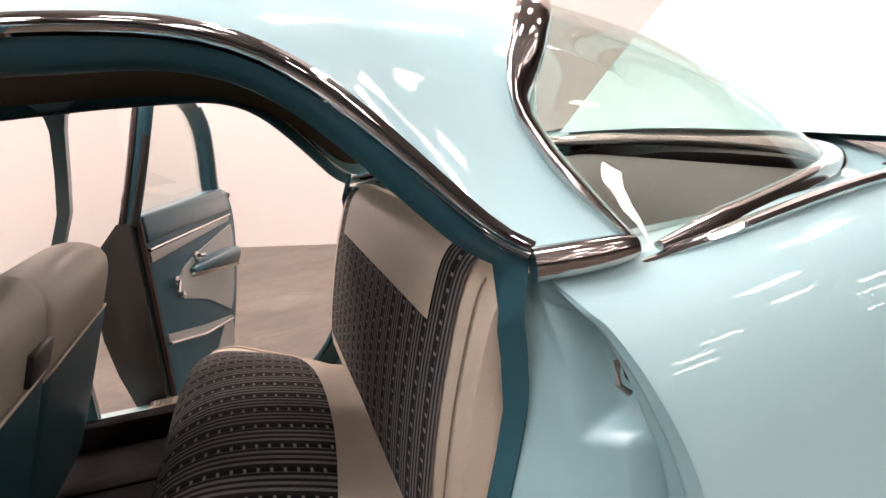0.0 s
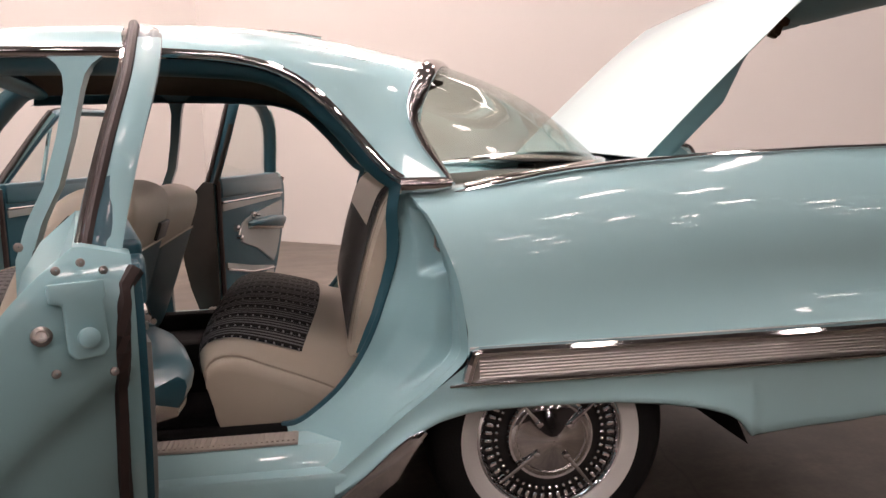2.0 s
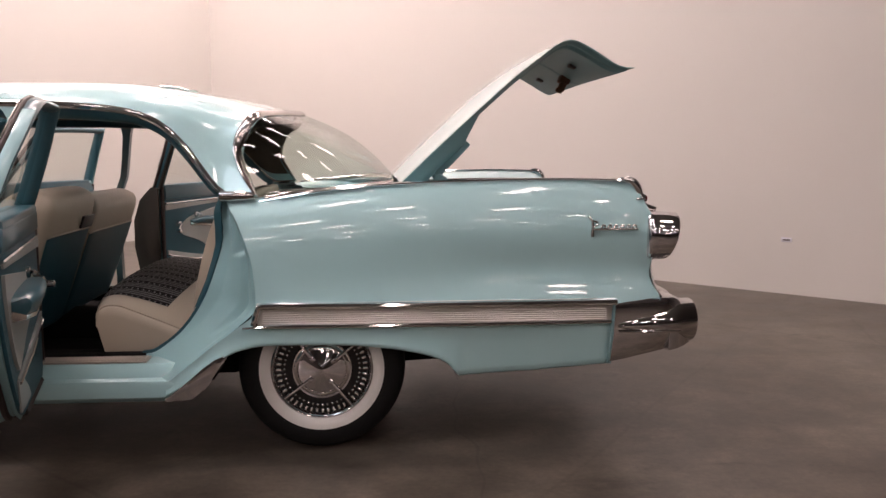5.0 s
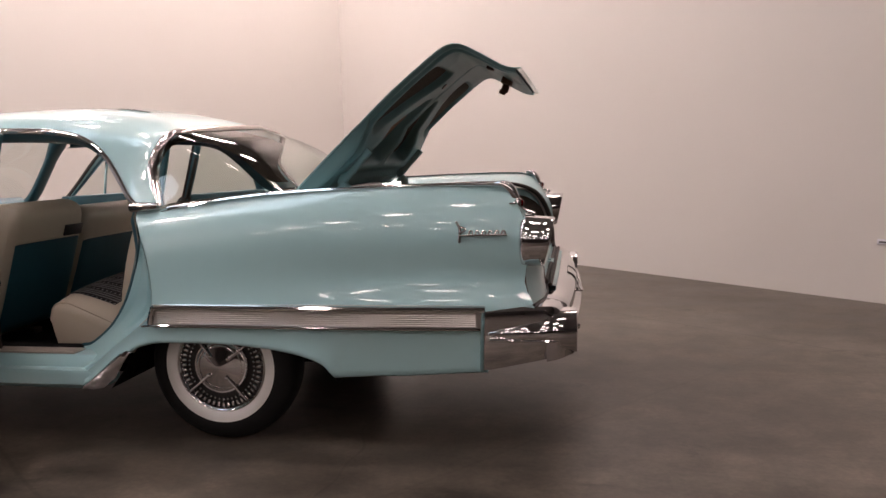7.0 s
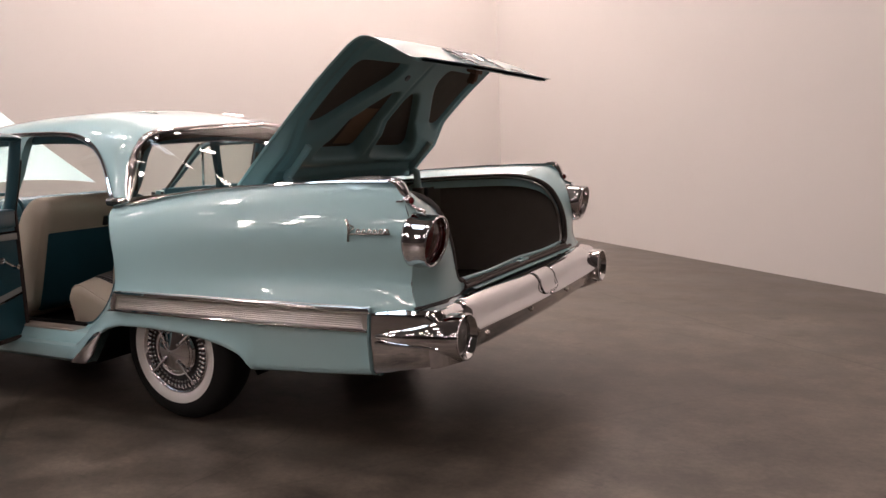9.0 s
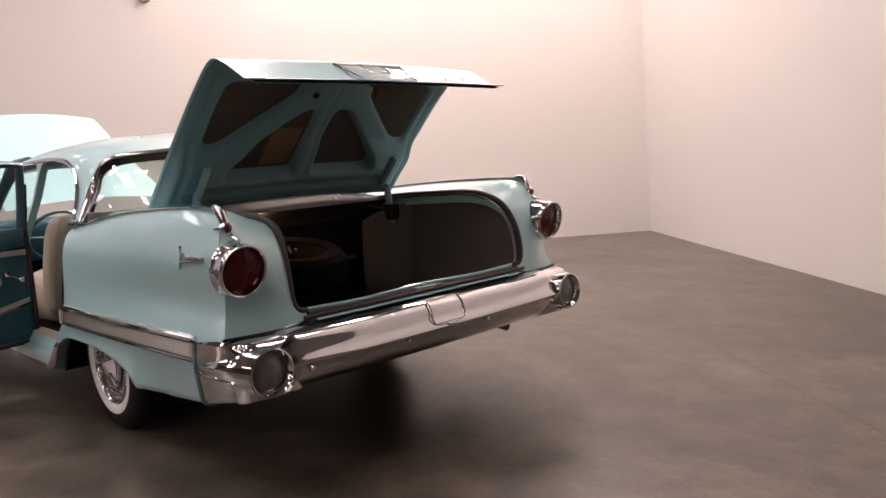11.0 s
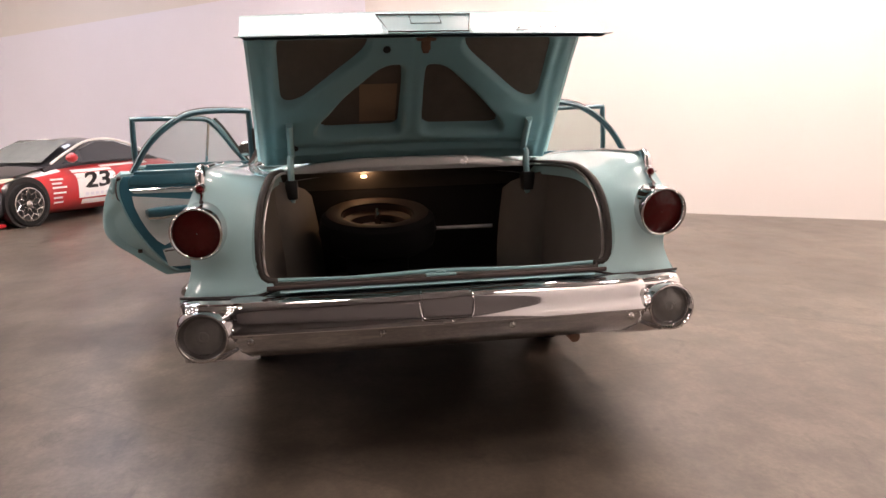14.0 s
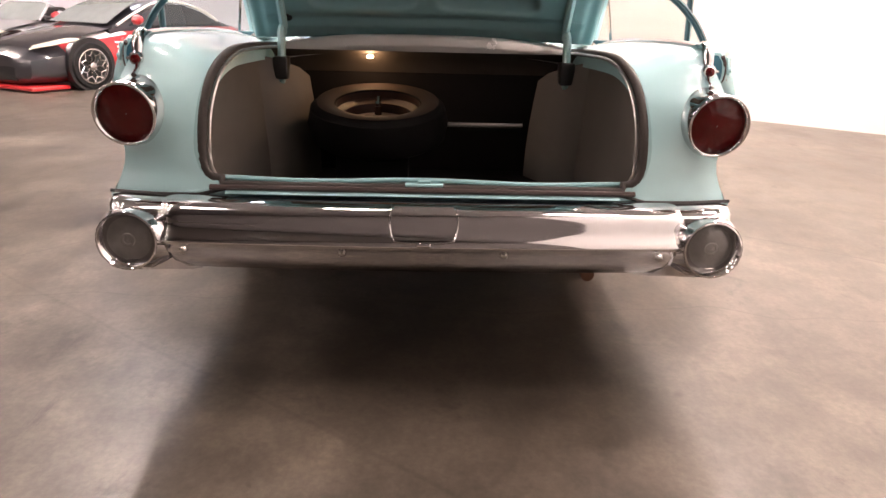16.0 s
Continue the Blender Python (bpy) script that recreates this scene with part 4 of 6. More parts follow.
def trunk_interior():
    floor_bm = block(0.34, 1.4, -0.7, 0.7, 0.5, 0.52)
    part("trunk_floor", floor_bm, TRUNK_CARD, car, "dark trunk mat")
    part("bulkhead", block(0.3, 0.34, -0.75, 0.75, 0.5, 1.04), TRUNK_CARD, car)
    top = [[Vector((x, y, z)) for y in np.linspace(-0.64, 0.64, 9)] for x, z in ((0.475, 1.046), (0.44, 1.032), (0.37, 0.99), (0.345, 0.95))]
    part("shelf_brace", grid(top), BRACE_CARD, car, recalc=False)
    for sg in (-1, 1):
        def lining_rows(stations):
            return [[Vector((x + 0.05 * (1 - f) * (x < 0.62), -y + (0.02 * (1 - f) if x > 0.6 else 0.015 - 0.05 * f ** 1.6), 0.52 + (top - 0.52) * f)) for f in (0, 0.25, 0.5, 0.75, 1.0)] for x, y, top in stations]
        side = lining_rows(((0.6, 0.64, 1.03), (0.66, 0.66, 1.05), (0.9, 0.685, 1.064), (1.12, 0.695, 1.062), (1.24, 0.7, 1.035), (1.325, 0.702, 0.98), (1.375, 0.705, 0.88), (1.39, 0.705, 0.8)))
        part("side_lining", sided(grid(side), sg), SIDE_CARD, car, "grey-brown card trunk side lining", recalc=False)
        bulge = lining_rows(((0.38, 0.46, 0.93), (0.46, 0.49, 0.97), (0.52, 0.525, 0.99), (0.56, 0.565, 1.01), (0.6, 0.6, 1.02), (0.64, 0.662, 1.03)))
        part("wheelhouse_lining", sided(grid(bulge), sg), PALE_CARD, car, "grey card over the wheelhouse, coloured paler as lit", 60, recalc=False)
    sill_rows = [[Vector((x, y, z)) for y in np.linspace(-0.61, 0.61, 21)] for x, z in ((1.36, 0.52), (1.37, 0.66), (1.395, 0.69), (1.424, 0.692), (1.44, 0.672), (1.47, 0.665))]
    part("trunk_sill", grid(sill_rows), JAMB, car, "aqua sill below the trunk opening", recalc=False)
    full = [Vector((p.x, p.y, p.z)) for p in OPENING] + [Vector((1.424, y, 0.692)) for y in np.linspace(-0.55, 0.55, 12)] + [Vector((p.x, -p.y, p.z)) for p in OPENING[::-1]]
    part("trunk_seal", tube([p + Vector((-0.012, 0.02 * (-1 if p.y > 0 else 1), 0.006)) if abs(p.y) > 0.64 else p + Vector((0.004, 0, -0.006)) for p in full], [0.015 if abs(p.y) > 0.64 else 0.011 for p in full], 10), SEAL, car, "grey-brown rubber seal round the trunk opening")
    part("opening_bead", tube([p + Vector((-0.03, 0.038 * (-1 if p.y > 0 else 1) if abs(p.y) > 0.6 else 0.0, 0.0)) for p in full], 0.006, 6), ALUMINIUM, car, "bright metal edge inside the seal")
    part("sill_lip", tube([(1.403, y, 0.7 + 0.004 * math.cos(9 * y)) for y in np.linspace(-0.66, 0.66, 40)], 0.0075, 8), JAMB, car, "pale aqua lip along the trunk sill")
    part("sill_seal", tube([(1.447, y, 0.68) for y in np.linspace(-0.66, 0.66, 12)], 0.009, 8), DARK_SEAL, car)
    lock = part("lock_striker", merge(block(1.405, 1.44, -0.06, 0.06, 0.688, 0.698, 0.004), block(1.412, 1.428, -0.02, 0.02, 0.696, 0.706, 0.003)), JAMB, car, "")
    lamp = part("trunk_lamp", block(0.438, 0.452, -0.243, -0.217, 1.014, 1.026, 0.003), LAMP_BULB, car, "small lit trunk lamp")
    part("trim_strip", block(0.36, 0.37, 0.06, 0.44, 0.72, 0.74, 0.003), ALUMINIUM, car)
    bulb = bpy.data.lights.new("trunk_bulb", "POINT")
    bulb.energy, bulb.color, bulb.shadow_soft_size = 0.42, (1.0, 0.6, 0.33), 0.012
    lo = new("trunk_bulb", bulb)
    lo.location = (0.455, -0.23, 1.012)
    lo.parent = car


LAMP_BULB = glow_material("warm_bulb", (1.0, 0.66, 0.4), 9.0)


def spare_wheel():
    sp = thing("spare_wheel", "spare whitewall tyre lying flat in the trunk", "wheel")
    m = Matrix.Translation((0.65, -0.185, 0.782)) @ Matrix.Scale(0.87, 4) @ Matrix.Rotation(radians(11), 4, "Y")
    part("tyre", lathe([(0.19, -0.05), (0.2, -0.08), (0.26, -0.1), (0.31, -0.07), (0.325, 0.0), (0.31, 0.07), (0.26, 0.1), (0.2, 0.085), (0.19, 0.05)], 40, "z"), SHADED_RUBBER, sp, "", m=m)
    part("whitewall", lathe([(0.2, 0.088), (0.255, 0.103), (0.28, 0.096)], 40, "z"), WHITEWALL_OLD_SHADED, sp, "old whitewall band, coloured dark for the trunk's shade", m=m, recalc=False)
    part("rim", lathe([(0.195, 0.08), (0.19, 0.05), (0.16, 0.03), (0.15, -0.01), (0.1, 0.0), (0.06, 0.02), (0.001, 0.02)], 32, "z"), RIM_RUST, sp, "rust-brown wheel rim", m=m, recalc=False)
    part("wing_nut", merge(tube([(-0.04, 0, 0.1), (0, 0, 0.06), (0.04, 0, 0.1)], 0.009, 6), lathe([(0.001, 0.03), (0.018, 0.03), (0.014, 0.07), (0.001, 0.075)], 10, "z")), DULL_CHROME, sp, "", m=m)
    part("support", block(0.5, 0.82, -0.34, -0.06, 0.52, 0.68, 0.01), UNDER, sp)


# Spare's rim and whitewall are darkened in colour to stand for trunk shade.
RIM_RUST = material("shaded_rusty_rim", (0.02, 0.009, 0.006), 0.5, 0.0, 0, 0.3, 12.0, shine=0.15)
WHITEWALL_OLD_SHADED = material("old_shaded_whitewall", (0.03, 0.021, 0.0165), 0.6, 0, 0, 0.15, 12.0, shine=0.12)


def bumper():
    prof = [(1.43, 0.652), (1.475, 0.655), (1.508, 0.65), (1.533, 0.638), (1.549, 0.62), (1.554, 0.603), (1.554, 0.588), (1.558, 0.57), (1.572, 0.553), (1.582, 0.54), (1.582, 0.53), (1.572, 0.523), (1.562, 0.5), (1.545, 0.465), (1.515, 0.438), (1.47, 0.43), (1.44, 0.44)]
    rows = []
    for y in np.linspace(-0.875, 0.875, 61):
        bow = 0.03 * (1 - min(1, abs(y) / 0.83) ** 2)
        end = max(0.0, (abs(y) - 0.765) / 0.1)
        rows.append([Vector((x + bow - 0.03 - 0.1 * end ** 2, y, z - 0.05 * end ** 2 * max(0, z - 0.56) / 0.1)) for x, z in prof])
    bar = part("rear_bumper", grid(rows), CHROME, car, "massive chrome rear bumper", 35, recalc=False)
    part("bumper_back", block(1.30, 1.44, -0.75, 0.75, 0.44, 0.63), UNDER, bar)
    for y in (-0.72, -0.245, 0.245, 0.72):
        part("bolt", lathe([(0.001, 0.012), (0.009, 0.01), (0.013, 0.004), (0.014, 0.0)], 12, "x", (1.562, y, 0.512)), DULL_CHROME, bar)
    lic = [(1.51, -0.1, 0.652), (1.536, -0.101, 0.639), (1.552, -0.102, 0.62), (1.557, -0.102, 0.6), (1.572, -0.094, 0.563), (1.578, -0.07, 0.552), (1.582, 0.0, 0.549), (1.578, 0.07, 0.552), (1.572, 0.094, 0.563), (1.557, 0.102, 0.6), (1.552, 0.102, 0.62), (1.536, 0.101, 0.639), (1.51, 0.1, 0.652)]
    part("fuel_flap_frame", tube(spline(lic, 50), 0.0028, 6), CHROME, bar, "chrome outlined centre flap")
    flap_rows = [[Vector((x, y, z)) for y in np.linspace(-0.09, 0.09, 5)] for x, z in ((1.512, 0.652), (1.536, 0.639), (1.552, 0.62), (1.557, 0.602), (1.558, 0.585), (1.563, 0.57), (1.575, 0.556))]
    part("flap", grid(flap_rows), CHROME, bar, recalc=False)
    part("flap_lip", block(1.568, 1.59, -0.022, 0.022, 0.536, 0.55, 0.005), CHROME, bar, "", m=None)
    for sg in (-1, 1):
        # lower wing that carries on the body's side
        rings = []
        for x, z1, z0, yo in ((1.186, 0.638, 0.368, -0.997), (1.26, 0.644, 0.382, -0.997), (1.36, 0.648, 0.404, -0.996), (1.42, 0.648, 0.414, -0.985), (1.46, 0.646, 0.42, -0.97), (1.49, 0.636, 0.426, -0.955), (1.503, 0.62, 0.43, -0.94)):
            slant = 0.012 if x < 1.2 else 0.0
            sect = [(-0.79, z1), (yo + 0.05, z1), (yo + 0.018, z1 - 0.004), (yo + 0.004, z1 - 0.018), (yo, z1 - 0.05), (yo, 0.512), (yo + 0.006, 0.47), (yo + 0.016, z0 + 0.03), (yo + 0.03, z0 + 0.008), (yo + 0.06, z0), (-0.79, z0)]
            rings.append([Vector((x + slant * (z - 0.37) / 0.26, y, z)) for y, z in sect])
        pod = part("bumper_end", sided(loft(rings), sg), CHROME, bar, "chrome bumper end with a round lamp", 35)
        chin = []
        for x, z1, z0, yo, inside in ((1.44, 0.52, 0.4155, -0.98, -0.7), (1.48, 0.505, 0.4235, -0.976, -0.72), (1.51, 0.485, 0.433, -0.968, -0.745), (1.53, 0.47, 0.44, -0.955, -0.775), (1.547, 0.45, 0.444, -0.93, -0.82)):
            chin.append([Vector((x, y, z)) for y, z in ((inside, z1), (yo + 0.02, z1), (yo, z1 - 0.004), (yo + 0.01, z0 + 0.004), (yo + 0.04, z0), (inside, z0))])
        part("chin", sided(loft(chin), sg), CHROME, pod, "", 35)
        part("end_gasket", sided(tube([rings[0][k] + Vector((-0.006, -0.001, 0)) for k in range(1, 10)], 0.008, 6), sg), TEAL_RECESS, pod)
        # bullet that swells out of the wing towards the lamp, flat along its lower ledge
        rings = []
        for k in range(17):
            f = k / 16
            x = 1.212 + 0.345 * f
            r = min(0.091, 0.006 + 0.108 * f ** 0.9)
            outer_y = lerp_table([(1.2, -0.998), (1.28, -1.01), (1.36, -1.013), (1.44, -1.008), (1.5, -0.995), (1.56, -0.978)], x)
            cy = outer_y + r
            ring = []
            for q in range(36):
                t = 6.2831853 * q / 36
                z = 0.535 + r * math.sin(t)
                low = 0.512 - 0.08 * max(0.0, (x - 1.46) / 0.1)
                inward = max(0.0, math.cos(t) + 0.1) * (0.045 + 0.05 * max(0.0, -math.sin(t))) * min(1.0, max(0.0, (1.548 - x) / 0.03))
                ring.append(Vector((x, cy + r * math.cos(t) + inward, max(z, low))))
            rings.append(ring)
        part("bullet", sided(grid(rings, close_u=True), sg), CHROME, pod, "", 35)
        ledge = spline([(1.215, -1.002, 0.511), (1.3, -1.008, 0.511), (1.4, -1.008, 0.511), (1.47, -0.996, 0.509), (1.52, -0.972, 0.5)], 20)
        part("ledge_bead", sided(tube(ledge, 0.005, 6), sg), CHROME, pod)
        c = (1.554, sg * 0.887, 0.535)
        part("bezel", lathe([(0.084, -0.03), (0.0905, -0.012), (0.0915, 0.0), (0.0895, 0.006), (0.0845, 0.007), (0.079, 0.0), (0.0735, -0.01), (0.069, -0.016), (0.068, -0.03)], 40, "x", c), CHROME, pod, "", recalc=False)
        part("lens", lathe([(0.001, -0.008), (0.012, -0.009), (0.013, -0.006), (0.02, -0.007), (0.022, -0.01), (0.045, -0.013), (0.058, -0.02), (0.07, -0.025)], 40, "x", c), FROST, pod, "frosted round lamp lens", recalc=False)


def tail_light(sg):
    at = Matrix.Translation((1.454, sg * 0.876, 0.897)) @ Matrix.Diagonal((1, 1.06, 1.1, 1))
    lean = 0.25
    rows = []
    for r, a, hood in ((0.08, -0.12, 0), (0.1, -0.112, 0), (0.102, -0.1, 0), (0.0985, -0.09, 0), (0.0945, -0.07, 0.3), (0.0915, -0.035, 0.7), (0.0895, -0.006, 1), (0.0865, 0.0, 1), (0.082, -0.002, 1), (0.0785, -0.012, 1), (0.0765, -0.03, 1), (0.0765, -0.05, 1)):
        ring = []
        for k in range(48):
            t = 6.2831853 * k / 48
            ring.append(Vector((a + lean * hood * r * math.sin(t), r * math.cos(t) + sg * 0.022 * (a + 0.11) / 0.11, r * math.sin(t))))
        rows.append(ring)
    rim = part("tail_light", grid(rows, close_u=True), CHROME, car, "round red tail light in a hooded chrome bezel", 40, m=at, recalc=False)
    lens = []
    for q in range(13):
        f = q / 12
        ring = []
        for k in range(72):
            t = 6.2831853 * k / 72
            ray = 0.0009 * max(0.0, f - 0.45) * (1 if k % 4 < 2 else -1)
            r = 0.001 + 0.0765 * f
            ring.append(Vector((-0.014 - 0.014 * f ** 2 + ray + lean * r * math.sin(t), r * math.cos(t) + sg * 0.018, r * math.sin(t))))
        lens.append(ring)
    part("lens", grid(lens, close_u=True), RED_LENS, rim, "deep red faceted lens", 25, m=at, recalc=False)
    # jewel and chrome spine between the fin tip and the lamp
    spine = spline([(1.235, sg * 0.884, 1.13), (1.275, sg * 0.888, 1.127), (1.302, sg * 0.888, 1.105), (1.322, sg * 0.886, 1.065), (1.345, sg * 0.882, 1.028), (1.395, sg * 0.878, 1.008)], 20)
    sp = part("fin_ornament", tube(spine, [0.008 + 0.012 * math.sin(math.pi * min(1, k / 13)) for k in range(20)], 10), CHROME, car, "chrome fin ornament with a red jewel")
    part("pod", lathe([(0.001, -0.05), (0.012, -0.04), (0.022, -0.01), (0.023, 0.012), (0.018, 0.02), (0.001, 0.02)], 16, "x", (1.322, sg * 0.888, 1.052)), CHROME, sp)
    part("jewel", lathe([(0.016, 0.018), (0.012, 0.028), (0.001, 0.033)], 14, "x", (1.322, sg * 0.888, 1.052)), RED_LENS, sp, "small red jewel")
    part("wing", block(1.295, 1.325, sg * 0.888 - 0.036, sg * 0.888 + 0.036, 1.048, 1.056, 0.003), CHROME, sp)


def side_trim(sg):
    def skin(x, z):
        return -0.996 if z < 0.612 else -0.998
    base = part("side_moulding", sided(slab([(-0.245, -0.99, 0.55), (1.195, -0.985, 0.55), (1.195, -0.985, 0.65), (-0.245, -0.99, 0.645)], 0.012, (0, -1, 0), 0.003), sg), ALUMINIUM, car, "ribbed aluminium side moulding with chrome borders")
    top = spline([(-0.255, -1.006, 0.56), (-0.245, -1.008, 0.6), (-0.232, -1.008, 0.63), (-0.2, -1.008, 0.635), (0.3, -1.01, 0.634), (0.8, -1.006, 0.634), (1.2, -1.0, 0.636)], 40)
    part("upper_border", sided(tube(top, 0.014, 8, 1.0), sg), CHROME, base, "chrome upper border")
    low = spline([(-0.3, -1.002, 0.547), (-0.2, -1.006, 0.552), (0.3, -1.008, 0.552), (0.8, -1.004, 0.552), (1.18, -0.998, 0.554)], 30)
    part("lower_border", sided(tube(low, [0.004 + 0.004 * min(1, k / 3) for k in range(30)], 8), sg), CHROME, base)
    ribs = [tube([(-0.222, -1.003, 0.565 + 0.0085 * k), (1.16, -0.998, 0.565 + 0.0085 * k)], 0.0032, 6) for k in range(6)]
    part("ribs", sided(merge(*ribs), sg), ALUMINIUM, base)
    script = []
    def sk(x, z):
        w = (z - 0.6) / (lerp_table(CREST, x) - 0.6)
        return Vector((x, side_y(w, x) - 0.007, z))
    script.append(tube(spline([sk(1.085, 0.985), sk(1.1, 0.955), sk(1.098, 0.9)], 8), 0.006, 6))
    script.append(tube(spline([sk(1.1, 0.965), sk(1.125, 0.955), sk(1.105, 0.94)], 8), 0.004, 6))
    for k in range(6):
        x = 1.135 + 0.026 * k
        script.append(tube(spline([sk(x, 0.93), sk(x + 0.008, 0.948), sk(x + 0.018, 0.942), sk(x + 0.014, 0.93)], 8), 0.0045, 6))
    script.append(tube([sk(1.105, 0.93), sk(1.29, 0.932)], 0.004, 6))
    part("side_emblem", sided(merge(*script), sg), DULL_CHROME, car, "small chrome emblem shape on the wing")


def wheel_thing(x, sg):
    """A wheel on its hub; part of the car."""
    m = Matrix.Translation((x, sg * 0.808, 0.346)) @ (Matrix.Rotation(math.pi, 4, "Z") if sg > 0 else Matrix())
    tyre = part("wheel", lathe([(0.2, 0.1), (0.23, 0.105), (0.29, 0.104), (0.325, 0.09), (0.34, 0.058), (0.345, 0.03), (0.346, 0.0), (0.345, -0.03), (0.339, -0.052), (0.327, -0.068), (0.31, -0.08), (0.285, -0.088), (0.262, -0.0905), (0.24, -0.089), (0.205, -0.076), (0.2, -0.06)], 64), RUBBER, car, "whitewall tyre with a chrome wheel cover", m=m, recalc=False)
    part("whitewall", lathe([(0.206, -0.078), (0.225, -0.089), (0.243, -0.0915), (0.256, -0.09), (0.259, -0.085)], 56), WHITEWALL, tyre, "broad clean whitewall band", m=m, recalc=False)
    part("rim", lathe([(0.207, -0.07), (0.21, -0.082), (0.203, -0.086), (0.195, -0.08), (0.19, -0.06), (0.13, -0.05), (0.001, -0.05)], 56), CHROME, tyre, "", m=m, recalc=False)
    part("cover_well", lathe([(0.19, -0.063), (0.15, -0.058), (0.118, -0.062)], 48), BLACK_PAINT, tyre, "black painted slotted ring", m=m, recalc=False)
    teeth = []
    for k in range(48):
        t = 6.2831853 * k / 48
        b = merge(block(-0.0062, 0.0062, -0.08, -0.06, 0.166, 0.188, 0.003, 1), block(-0.005, 0.005, -0.076, -0.06, 0.148, 0.16, 0.003, 1))
        b.transform(Matrix.Rotation(t, 4, "Y"))
        teeth.append(b)
    part("teeth", merge(*teeth), CHROME, tyre, "ring of small chrome teeth", m=m)
    dish = part("centre_dish", lathe([(0.122, -0.06), (0.126, -0.076), (0.121, -0.085), (0.114, -0.084), (0.111, -0.0865), (0.085, -0.093), (0.055, -0.1015), (0.03, -0.109), (0.016, -0.113), (0.008, -0.1145), (0.001, -0.115)], 56), CHROME, tyre, "bright coned centre", m=m, recalc=False)
    part("dish_ring", lathe([(0.104, -0.085), (0.105, -0.092), (0.1, -0.093), (0.098, -0.086)], 48), DULL_CHROME, dish, "", m=m, recalc=False)
    for k in range(4):
        b = slab([(-0.0065, -0.097, 0.06), (0.0065, -0.097, 0.06), (0.006, -0.092, 0.11), (0.004, -0.084, 0.192), (-0.004, -0.084, 0.192), (-0.006, -0.092, 0.11)], 0.01, (0, -1, 0), 0.003)
        cap = block(-0.009, 0.009, -0.11, -0.094, 0.052, 0.07, 0.004)
        b = merge(b, cap)
        b.transform(Matrix.Rotation(6.2831853 * (k + 0.5) / 4 + 0.12, 4, "Y"))
        part("spoke_bar", b, CHROME, tyre, "", m=m)


for sg in (-1, 1):
    quarter_panel(sg)
    lower_quarter(sg)
    door_jamb(sg)
    sill(sg)
    tail_light(sg)
    side_trim(sg)
    wheel_thing(0.0, sg)
    wheel_thing(-2.99, sg)
rows_of_roof = roof()
rear_window(rows_of_roof)
trunk_lid()
trunk_interior()
bumper()
spare_wheel()

for y in (-0.34, 0.34):
    part("roof_strip", merge(tube([(-0.74, y, 1.526), (-0.66, y, 1.518), (-0.58, y, 1.504)], 0.005, 8), block(-0.748, -0.738, y - 0.007, y + 0.007, 1.517, 1.53, 0.003)), DULL_CHROME, car, "thin dark chrome strip on the roof")


# ---- doors ----
def hinge_turn(x, y, degrees):
    return Matrix.Translation((x, y, 0)) @ Matrix.Rotation(radians(degrees), 4, "Z") @ Matrix.Translation((-x, -y, 0))


def ring_of(parts_of_outline, counts):
    out = []
    for pts, n in zip(parts_of_outline, counts):
        out += even(spline(pts, n * 3), n + 1)[:-1]
    return out


def door_skin_y(z):
    return lerp_table([(0.3, -0.9), (0.4, -0.93), (0.5, -0.965), (0.62, -0.99), (0.8, -0.988), (0.87, -0.972), (0.92, -0.948), (0.96, -0.915), (1.0, -0.872), (1.03, -0.83)], z)


def door_card(outline, y, mat, parent, name, m, sg, label="", thick=0.01):
    bm = slab([(x, y, z) for x, z in outline], thick, (0, 1, 0), 0.002)
    return part(name, bm, mat, parent, label, m=None if m is None else m)


